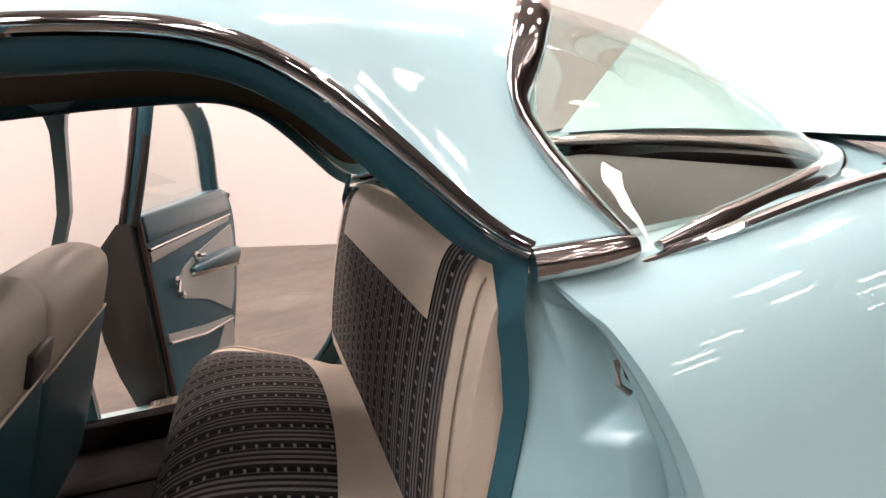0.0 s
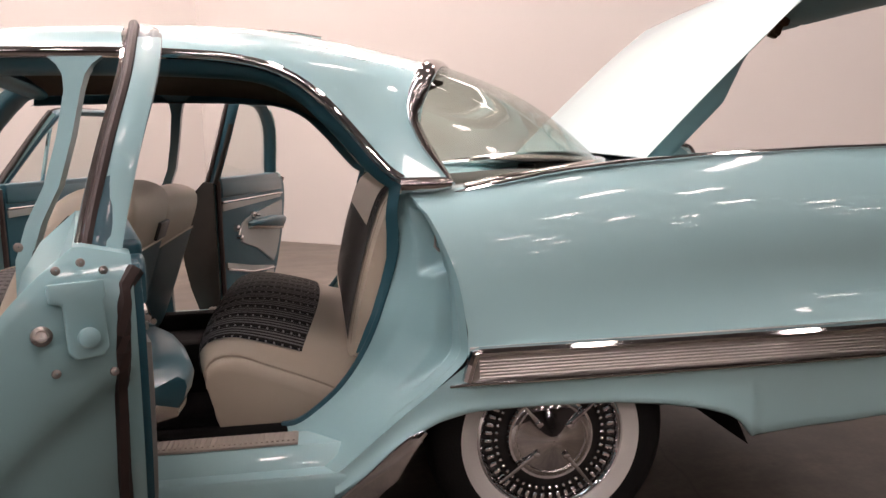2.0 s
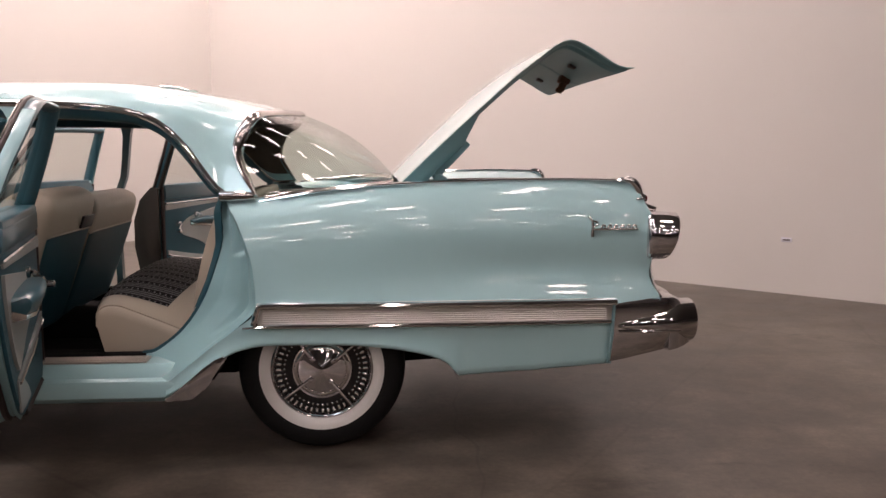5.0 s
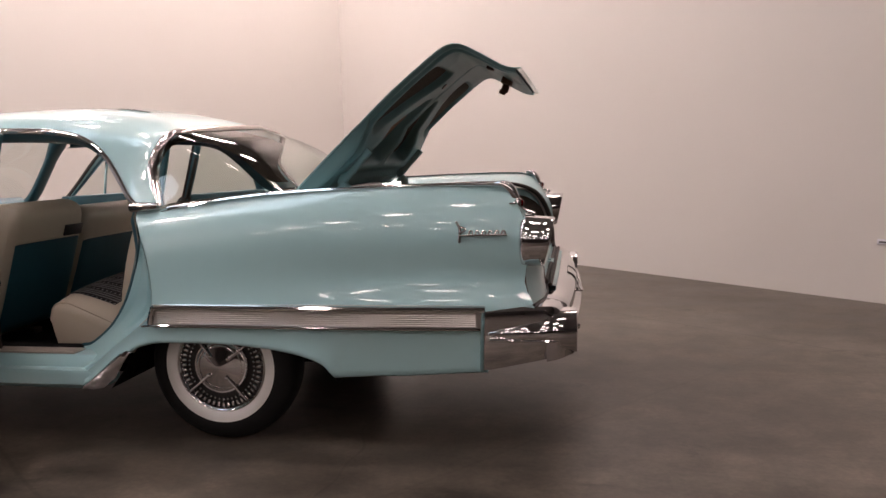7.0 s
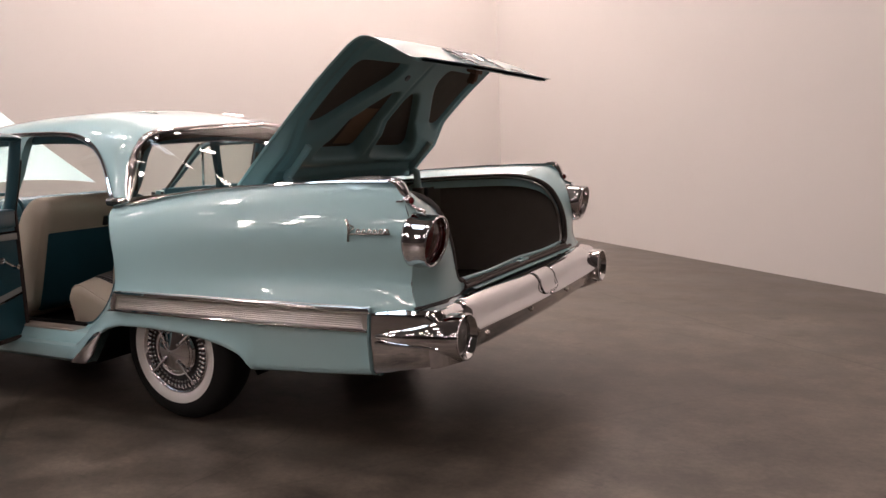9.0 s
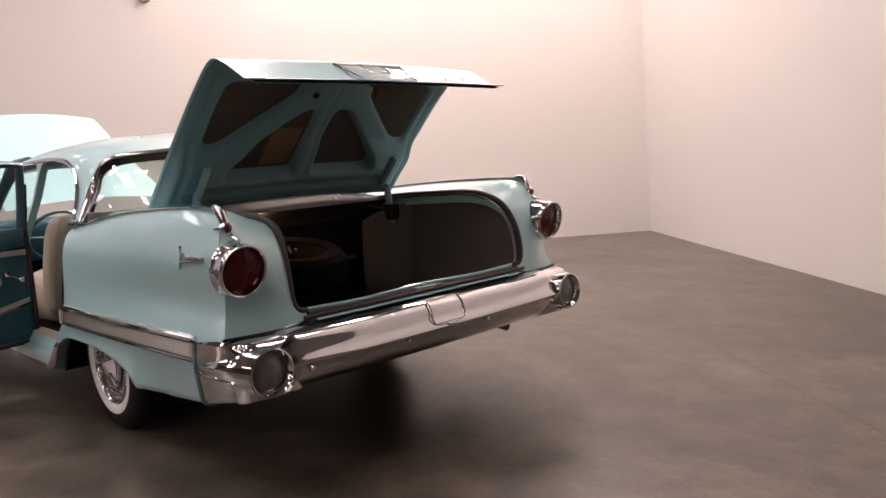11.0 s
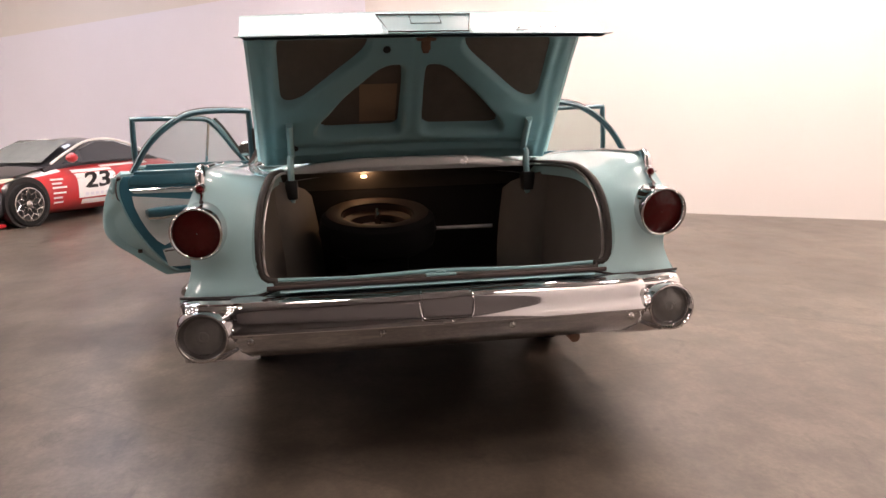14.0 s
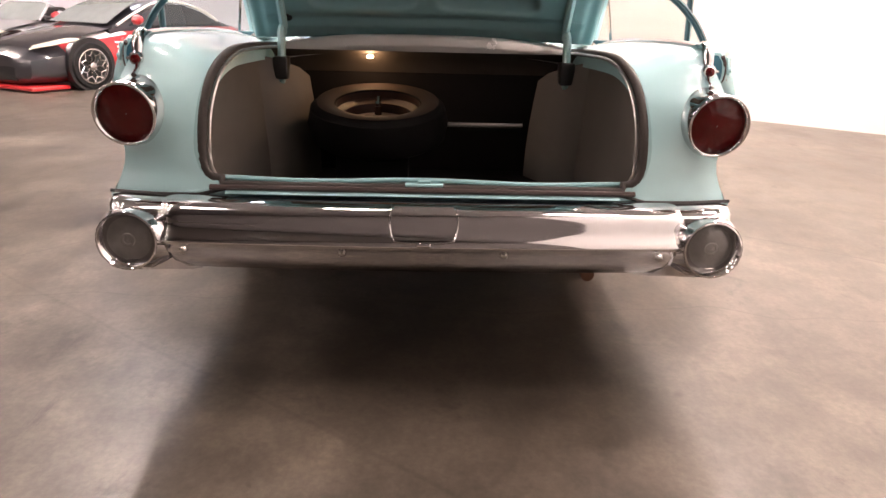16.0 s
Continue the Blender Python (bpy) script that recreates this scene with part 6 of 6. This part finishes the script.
for centre, half, rise in ((0.2, 0.37, 0.95), (-0.45, 0.272, 1.02)):
    line = [(x - (0.02 if rise < 1 else 0), 0, 0.42 + (z - 0.42) * rise) for x, y, z in back_line]
    f_back, rings = bench("backrest", line, half, CREAM_VINYL, "cream vinyl backrest, taller on the driver's side", 0.2, front_seat, centre)
    ob, rows = field("lower_panel", rings, (line[7][0] * 0.7 + line[6][0] * 0.3, line[7][2] * 0.7 + line[6][2] * 0.3), (line[9][0], line[9][2]), centre - half + 0.03, centre + half - 0.005, 0.006, TEAL_VINYL, f_back, "dark teal lower back panel")
    part("piping", tube([row[0] for row in rows], 0.004, 6), CREAM_VINYL, f_back)
part("ashtray", merge(block(-1.092, -1.078, -0.07, 0.07, 0.88, 0.94, 0.004)), BLACK_PAINT, f_back, "small dark ashtray", m=Matrix.Translation((-1.115, -0.27, 0.905)) @ Matrix.Rotation(radians(20), 4, "Y") @ Matrix.Translation((1.08, 0, -0.91)))
for y in (-0.25, 0.25):
    part("seat_rail", block(-1.9, -1.4, y - 0.03, y + 0.03, 0.32, 0.36, 0.005), STEEL, front_seat)

part("floor_pan", block(-2.4, -0.45, -0.82, 0.82, 0.29, 0.33), CARPET, car, "dark cabin floor mat")
tunnel = [[Vector((x, y, z)) for y, z in ((-0.2, 0.33), (-0.13, 0.42), (0, 0.45), (0.13, 0.42), (0.2, 0.33))] for x in (-2.4, -0.5)]
part("tunnel", grid(tunnel), CARPET, car, recalc=False)
part("seat_pan", block(-0.4, -0.36, -0.72, 0.72, 0.33, 0.96, 0.01), UNDER, car)
part("chassis", merge(block(-3.9, -0.4, -0.55, -0.45, 0.24, 0.34, 0.01), block(-3.9, -0.4, 0.45, 0.55, 0.24, 0.34, 0.01), block(-0.4, 1.0, -0.55, -0.47, 0.4, 0.48, 0.01), block(-0.4, 1.0, 0.47, 0.55, 0.4, 0.48, 0.01), block(-0.45, 1.32, -0.75, 0.75, 0.46, 0.5), block(0.5, 1.05, -0.35, 0.35, 0.36, 0.47, 0.03)), UNDER, car)
part("rear_axle", merge(tube([(0, -0.78, 0.336), (0, 0.78, 0.336)], 0.045, 12), lathe([(0.001, -0.12), (0.1, -0.1), (0.15, 0), (0.1, 0.1), (0.001, 0.12)], 18, "x", (0, 0, 0.336))), UNDER, car)
for y in (-0.5, 0.5):
    part("leaf_spring", tube(spline([(-0.7, y, 0.33), (0, y, 0.27), (0.75, y, 0.38)], 14), 0.03, 6, 0.6), UNDER, car)
part("tailpipe", tube(spline([(0.2, 0.5, 0.4), (0.9, 0.52, 0.42), (1.25, 0.53, 0.42), (1.42, 0.54, 0.4)], 16), 0.022, 12), WOOL, car, "rusty tailpipe below the bumper")

for sg in (-1, 1):
    pillar = [[Vector((x + a * lerp_table([(1.3, 1.0), (1.35, 1.25), (1.38, 2.0), (1.405, 3.6)], z), y + b, z)) for a, b in ((-0.019, -0.015), (0.018, -0.015), (0.018, 0.03), (-0.019, 0.03))] for x, y, z in ((-1.33, -0.87, 0.36), (-1.335, -0.865, 0.7), (-1.33, -0.85, 0.9), (-1.305, -0.83, 0.99), (-1.265, -0.805, 1.08), (-1.238, -0.765, 1.2), (-1.218, -0.735, 1.32), (-1.214, -0.725, 1.36), (-1.212, -0.72, 1.385), (-1.21, -0.715, 1.405))]
    part("centre_pillar", sided(loft(pillar), sg), JAMB if sg < 0 else TEAL, car, "slender centre pillar", 30)
    a_pil = spline([(-2.27, -0.83, 0.98), (-2.17, -0.805, 1.06), (-2.05, -0.765, 1.2), (-1.965, -0.73, 1.3), (-1.905, -0.705, 1.37), (-1.85, -0.68, 1.415), (-1.78, -0.66, 1.43), (-1.7, -0.65, 1.44)], 24)
    part("front_pillar", sided(tube(a_pil, [0.04] * 14 + [0.044, 0.048, 0.052, 0.056, 0.056, 0.052, 0.048, 0.044, 0.04, 0.036], 12, 0.8), sg), TEAL, car, "dark teal windscreen pillar")
    fender = []
    for x, top, wy in ((-2.24, 1.0, 0.985), (-2.6, 1.0, 0.99), (-3.0, 0.985, 0.99), (-3.4, 0.965, 0.98), (-3.7, 0.94, 0.95), (-3.86, 0.9, 0.86)):
        fender.append([Vector((x, -wy + d, z)) for d, z in ((0.03, 0.3), (0.0, 0.5), (0.0, 0.62), (0.015, 0.75), (0.0, 0.88), (0.04, top - 0.03), (0.12, top), (0.26, top - 0.02))])
    front_open = grid(fender)
    part("front_wing", sided(front_open, sg), PAINT, car, "aqua front wing", 60, recalc=False)
screen_top = spline([(-1.78, -0.66, 1.44), (-1.82, -0.35, 1.475), (-1.83, 0, 1.49), (-1.82, 0.35, 1.475), (-1.78, 0.66, 1.44)], 17)
screen_low = spline([(-2.2, -0.8, 1.03), (-2.4, -0.45, 1.03), (-2.45, 0, 1.035), (-2.4, 0.45, 1.03), (-2.2, 0.8, 1.03)], 17)
screen = part("windscreen", grid([[a.lerp(b, k / 8) + Vector((-0.05, 0, 0.03)) * math.sin(math.pi * k / 8) for a, b in zip(screen_top, screen_low)] for k in range(9)]), WINDOW, car, "curved windscreen", recalc=False)
screen.visible_shadow = False
part("screen_header", tube([p + Vector((0.02, 0, -0.02)) for p in screen_top], 0.05, 12, 0.7), TEAL, car)
dash = [[Vector((x, y, z)) for y in np.linspace(-0.8, 0.8, 13)] for x, z in ((-2.42, 1.02), (-2.35, 1.035), (-2.28, 1.035), (-2.24, 1.0), (-2.23, 0.95), (-2.26, 0.82), (-2.33, 0.72))]
dash_ob = part("dashboard", grid(dash), TEAL_SATIN, car, "dark teal padded dashboard", recalc=False)
part("firewall", block(-2.42, -2.38, -0.82, 0.82, 0.33, 1.0), UNDER, car)
part("cowl", grid([[Vector((x, y, z)) for y in np.linspace(-0.84, 0.84, 9)] for x, z in ((-2.42, 1.02), (-2.5, 1.03), (-2.62, 1.02))]), PAINT, car, recalc=False)
wheel_m = Matrix.Translation((-2.1, -0.4, 0.9)) @ Matrix.Rotation(radians(-62), 4, "Y")
rim_path = [(0.2 * math.cos(6.2831853 * k / 32), 0.2 * math.sin(6.2831853 * k / 32), 0) for k in range(32)]
sw = part("steering_wheel", tube(rim_path, 0.012, 8, closed=True), TEAL_SATIN, car, "thin teal steering wheel", m=wheel_m)
part("horn_bar", merge(tube([(-0.0, -0.2, 0), (0, 0, -0.02), (0, 0.2, 0)], 0.012, 8), lathe([(0.001, 0.0), (0.045, -0.01), (0.03, -0.15), (0.03, -0.3), (0.001, -0.3)], 16, "z")), TEAL_SATIN, sw, "", m=wheel_m)
hood_rows = []
for k in range(15):
    f = k / 14
    x, z = -2.42 - 1.25 * f, 1.1 + 0.78 * f - 0.02 * math.sin(math.pi * f)
    half = 0.64 - 0.1 * f
    hood_rows.append([Vector((x, half * a, z + 0.05 * (1 - a * a))) for a in np.linspace(-1, 1, 21)])
hood_ob = part("hood", grid(hood_rows), PAINT, car, "raised aqua hood", 60, recalc=False)
part("hood_inner", grid([[p + Vector((-0.02, 0, -0.04)) for p in r[1:-1]] for r in hood_rows[1:-1]]), JAMB, hood_ob, recalc=False)
part("engine_bay", block(-3.8, -2.45, -0.7, 0.7, 0.4, 0.8), UNDER, car)
part("front_panel", block(-3.92, -3.82, -0.85, 0.85, 0.35, 0.85, 0.04), DULL_CHROME, car, "chrome front grille panel")


# ---- other cars in the hall ----
def sports_car(name, label, at, heading, paint, nose, roof_mat, open_top=False, livery=False):
    """A parked low coupe or roadster; s runs from its nose (0) to its tail (4.3)."""
    ob = thing(name, label, "car", "parked sports cars")
    m = Matrix.Translation((at[0], at[1], 0)) @ Matrix.Rotation(math.atan2(heading[1], heading[0]), 4, "Z")
    wheel_base = m
    m = m @ Matrix.Translation((0, 0, -0.075))
    # local: +x forward, s = 0.85 - x at the front axle
    def ring(s, half, z0, z1, shoulder, pw=3.2, n=28):
        pts = []
        for k in range(n):
            a = 6.2831853 * k / n
            c, d = math.cos(a), math.sin(a)
            cc = math.copysign(abs(c) ** (2 / pw), c)
            dd = math.copysign(abs(d) ** (2 / pw), d)
            z = (z0 + z1) / 2 + dd * (z1 - z0) / 2
            narrow = 1 - 0.1 * max(0, (z - shoulder) / max(0.05, z1 - shoulder))
            pts.append(Vector((0.85 - s, cc * half * narrow, z)))
        return pts
    low = [(0.0, 0.55, 0.22, 0.56, 0.5), (0.08, 0.72, 0.17, 0.62, 0.5), (0.3, 0.84, 0.15, 0.69, 0.55), (0.7, 0.9, 0.15, 0.78, 0.62), (1.1, 0.91, 0.15, 0.86, 0.68), (1.5, 0.9, 0.15, 0.93, 0.72), (2.1, 0.89, 0.15, 0.94, 0.74), (2.8, 0.9, 0.15, 0.95, 0.76), (3.4, 0.92, 0.16, 0.97, 0.78), (3.9, 0.88, 0.2, 0.96, 0.78), (4.2, 0.78, 0.28, 0.92, 0.75), (4.3, 0.68, 0.36, 0.84, 0.7)]
    part("body", loft([ring(*r) for r in low]), paint, ob, "", 35, m=m)
    part("nose", loft([ring(s - 0.012, h + 0.008, z0 - 0.004, z1 + 0.006, sh) for s, h, z0, z1, sh in low[:3]] + [ring(0.52, 0.876, 0.146, 0.742, 0.6)]), nose, ob, "dark nose panel", 35, m=m)
    part("splitter", block(0.3, 0.87, -0.82, 0.82, 0.1, 0.16, 0.02), paint, ob, "", m=m)
    part("intake", block(0.83, 0.865, -0.5, 0.5, 0.22, 0.42, 0.02), BLACK_PAINT, ob, "", m=m)
    hood = [[Vector((0.85 - s, h * f * 0.8, z + 0.012 - 0.03 * f * f)) for f in np.linspace(-1, 1, 11)] for s, h, z in ((0.2, 0.74, 0.665), (0.5, 0.84, 0.735), (0.9, 0.88, 0.82), (1.25, 0.88, 0.895), (1.45, 0.86, 0.925))]
    part("bonnet", grid(hood), nose, ob, "", m=m, recalc=False)
    if not open_top:
        top = [(1.35, 0.72, 0.9, 0.93), (1.75, 0.68, 0.9, 1.15), (2.15, 0.62, 0.9, 1.29), (2.5, 0.6, 0.9, 1.325), (2.9, 0.6, 0.9, 1.29), (3.4, 0.62, 0.9, 1.15), (3.9, 0.64, 0.9, 0.97)]
        part("roof", loft([ring(s, h, z0 - 0.2, z1, 0.9, 3.0) for s, h, z0, z1 in top]), roof_mat, ob, "", 40, m=m)
        ws = [[Vector((0.85 - s, y * f, z)) for f in np.linspace(-1, 1, 7)] for s, y, z in ((1.38, 0.66, 0.955), (1.72, 0.62, 1.15), (2.05, 0.55, 1.285))]
        part("windscreen", grid(ws), SCREEN_GLASS, ob, "", m=m @ Matrix.Translation((0.02, 0, 0.012)), recalc=False)
        for sg in (-1, 1):
            win = [(1.7, 0.93), (2.05, 1.13), (2.4, 1.245), (2.8, 1.245), (3.2, 1.13), (3.45, 1.0), (3.4, 0.95), (2.6, 0.945)]
            part("side_window", slab([(0.85 - s, sg * (0.685 - 0.16 * (z - 0.93)), z) for s, z in win], 0.012, (0, sg, 0)), DARK_GLASS, ob, "", m=m)
            arch = [(1.5, 0.94), (1.9, 1.13), (2.3, 1.27), (2.8, 1.275), (3.25, 1.15), (3.52, 1.0)]
            part("window_trim", tube(spline([(0.85 - s, sg * (0.69 - 0.16 * (z - 0.93)), z) for s, z in arch], 24), 0.02, 6), WHITE_PAINT if livery else paint, ob, "", m=m)
    else:
        part("cockpit", block(-1.95, -0.75, -0.62, 0.62, 0.9, 0.975, 0.03), BLACK_PAINT, ob, "", m=m)
        frame_pts = spline([(-0.6, -0.68, 0.93), (-0.85, -0.6, 1.2), (-0.9, 0, 1.24), (-0.85, 0.6, 1.2), (-0.6, 0.68, 0.93)], 24)
        part("screen_frame", tube(frame_pts, 0.022, 6), paint, ob, "", m=m)
        part("windscreen", grid([[a.lerp(Vector((-0.55, a.y * 1.05, 0.93)), k / 3) for a in frame_pts] for k in range(4)]), SCREEN_GLASS, ob, "", m=m, recalc=False)
        for y in (-0.33, 0.33):
            part("seat", block(-1.75, -1.55, y - 0.2, y + 0.2, 0.7, 1.14, 0.06), BLACK_PAINT, ob, "", m=m)
    for sg in (-1, 1):
        lamp = spline([(0.72, sg * 0.62, 0.63), (0.5, sg * 0.86, 0.69), (0.12, sg * 0.885, 0.76), (0.3, sg * 0.78, 0.765), (0.62, sg * 0.56, 0.67)], 18)
        part("headlamp", slab(lamp, 0.02, (0.2, sg * 0.6, 0.5)), HEADLAMP, ob, "", m=m)
        part("door_mirror", tube(spline([(-0.85, sg * 0.84, 0.98), (-0.83, sg * 0.92, 1.02), (-0.84, sg * 1.02, 1.02)], 8), [0.02, 0.05, 0.07, 0.075, 0.075, 0.07, 0.06, 0.03], 8), paint, ob, "", m=m)
        for wx in (0.0, -2.65):
            wm = wheel_base @ Matrix.Translation((wx, sg * 0.83, 0.325)) @ (Matrix.Rotation(math.pi, 4, "Z") if sg > 0 else Matrix())
            part("arch_gap", lathe([(0.001, -0.09), (0.37, -0.09), (0.37, 0.05)], 28, "y", (0, -0.005, 0.02)), BLACK_PAINT, ob, "", m=wm, recalc=False)
            tyre = part("wheel", lathe([(0.24, 0.1), (0.3, 0.11), (0.325, 0.08), (0.327, 0.0), (0.325, -0.09), (0.3, -0.12), (0.245, -0.122), (0.235, -0.1)], 36), RUBBER, ob, "", m=wm, recalc=False)
            part("rim", lathe([(0.236, -0.1), (0.242, -0.124), (0.228, -0.126), (0.215, -0.1), (0.2, -0.04), (0.001, -0.04)], 36), DULL_CHROME, tyre, "", m=wm, recalc=False)
            part("rim_back", lathe([(0.001, -0.088), (0.222, -0.088)], 28), BLACK_PAINT, tyre, "", m=wm, recalc=False)
            spokes = []
            for k in range(10):
                for side in (-1, 1):
                    b = tube([(0.02 * side, -0.1, 0.04), (0.045 * side, -0.112, 0.13), (-0.012 * side, -0.118, 0.222)], 0.009, 6)
                    b.transform(Matrix.Rotation(6.2831853 * k / 10, 4, "Y"))
                    spokes.append(b)
            spokes.append(lathe([(0.05, -0.09), (0.05, -0.118), (0.03, -0.125), (0.001, -0.125)], 16))
            part("spokes", merge(*spokes), DULL_CHROME, tyre, "", m=wm)
    if livery:
        sg = 1
        def on_side(s, z, d=0.0):
            h = lerp_table([(a, b) for a, b, *_ in low], s)
            sh = lerp_table([(r[0], r[4]) for r in low], s)
            t1 = lerp_table([(r[0], r[3]) for r in low], s)
            n = 1 - 0.1 * max(0, (z - sh) / max(0.05, t1 - sh))
            zz = abs((z - (0.15 + t1) / 2) / ((t1 - 0.15) / 2))
            return Vector((0.85 - s, sg * (h * n * max(0.0, 1 - min(1, zz) ** 3.2) ** (1 / 3.2) + 0.006 + d), z))
        def decal(name, s0, s1, z0, z1, mat, parent, label="", d=0.0, slope=0.0):
            rows = [[on_side(s, z + slope * (s - s0), d) for s in np.linspace(s0, s1, 7)] for z in np.linspace(z0, z1, 6)]
            return part(name, grid(rows), mat, parent, label, m=m, recalc=False)
        panel = decal("number_panel", 1.78, 2.56, 0.4, 0.83, WHITE_PAINT, ob, "white race number panel")
        decal("lettering", 1.84, 2.56, 0.3, 0.375, WHITE_PAINT, ob, "white bar of lettering", 0.004)
        for k in range(5):
            decal("lettering", 1.9 + 0.1 * k, 1.97 + 0.1 * k, 0.43, 0.475, GREY_WALL, panel, "", 0.004)
        decal("white_stripe", 0.95, 1.6, 0.74, 0.82, WHITE_PAINT, ob, "white paint flash", 0.0, 0.12)
        decal("white_stripe", 2.4, 3.4, 0.84, 0.87, WHITE_PAINT, ob, "", 0.0, 0.02)
        for k, (z, w) in enumerate(((0.7, 0.22), (0.64, 0.18), (0.58, 0.26), (0.5, 0.24), (0.43, 0.16), (0.36, 0.18))):
            decal("lettering", 1.3, 1.3 + w, z, z + 0.025, WHITE_PAINT, ob, "", 0.002)
        cu = bpy.data.curves.new("race_number", "FONT")
        cu.body, cu.size, cu.extrude = "23", 0.47, 0.004
        cu.align_x, cu.align_y, cu.offset = "CENTER", "CENTER", 0.012
        tmp = bpy.data.objects.new("race_number", cu)
        me = bpy.data.meshes.new_from_object(tmp)
        bpy.data.objects.remove(tmp)
        bm = bmesh.new()
        bm.from_mesh(me)
        bpy.data.meshes.remove(me)
        c = on_side(2.17, 0.65)
        place = Matrix.Translation(c + Vector((0, 0.012, 0))) @ Matrix.Rotation(math.pi, 4, "Z") @ Matrix.Rotation(radians(90 + 6), 4, "X") @ Matrix.Diagonal((1.15, 0.72, 1, 1))
        part("race_number", bm, BLACK_PAINT, panel, "black race number 23", m=m @ place)
    return ob


SCREEN_GLASS = material("pale_windscreen", (0.25, 0.28, 0.28), 0.05, 0, 1.0, 0.2, 3.0)
FORWARD = Vector((0.86, -0.51, 0)).normalized()
LEFTWARD = Vector((-FORWARD.y, FORWARD.x, 0))
axle = Vector((-7.34, -4.61, 0)) - LEFTWARD * 0.92
sports_car("race_car", "red and black race coupe with white number panel, parked on concrete", axle, FORWARD, RED_PAINT, NAVY_PAINT, NAVY_PAINT, livery=True)
second = axle - LEFTWARD * 2.75 - FORWARD * 0.7
sports_car("silver_roadster", "silver open roadster parked beside the race car", second, FORWARD, SILVER_PAINT, SILVER_PAINT, BLACK_PAINT, open_top=True)
third = axle - LEFTWARD * 5.4 - FORWARD * 1.0
sports_car("silver_coupe", "silver coupe with dark windows parked in the row", third, FORWARD, SILVER_PAINT, SILVER_PAINT, SILVER_PAINT)

alarm = thing("wall_sensor", "small white sensor fixed high on the wall", "sensor")
spot = CORNER + ALONG_WEST * 7.1 + Vector((0, 0, 3.85))
turn = Matrix.Translation(spot) @ Matrix.Rotation(math.atan2(ALONG_EAST.y, ALONG_EAST.x), 4, "Z")
part("base", lathe([(0.001, 0.0), (0.09, 0.0), (0.09, 0.04), (0.001, 0.05)], 20, "x"), CEILING_PAINT, alarm, m=turn)
part("dome", lathe([(0.07, 0.05), (0.055, 0.09), (0.001, 0.11)], 20, "x"), GREY_WALL, alarm, m=turn)

plate = thing("wall_plate", "small dark cover plate low on the white wall", "cover plate")
spot = CORNER + ALONG_EAST * 8.12 + Vector((0, 0, 0.49))
turn = Matrix.Translation(spot) @ Matrix.Rotation(math.atan2(ALONG_WEST.y, ALONG_WEST.x), 4, "Z")
part("plate", block(0.001, 0.01, -0.045, 0.045, -0.02, 0.02, 0.003), GREY_WALL, plate, m=turn)
part("socket", block(0.01, 0.014, -0.03, 0.03, -0.008, 0.004, 0.001), SEAL, plate, m=turn)
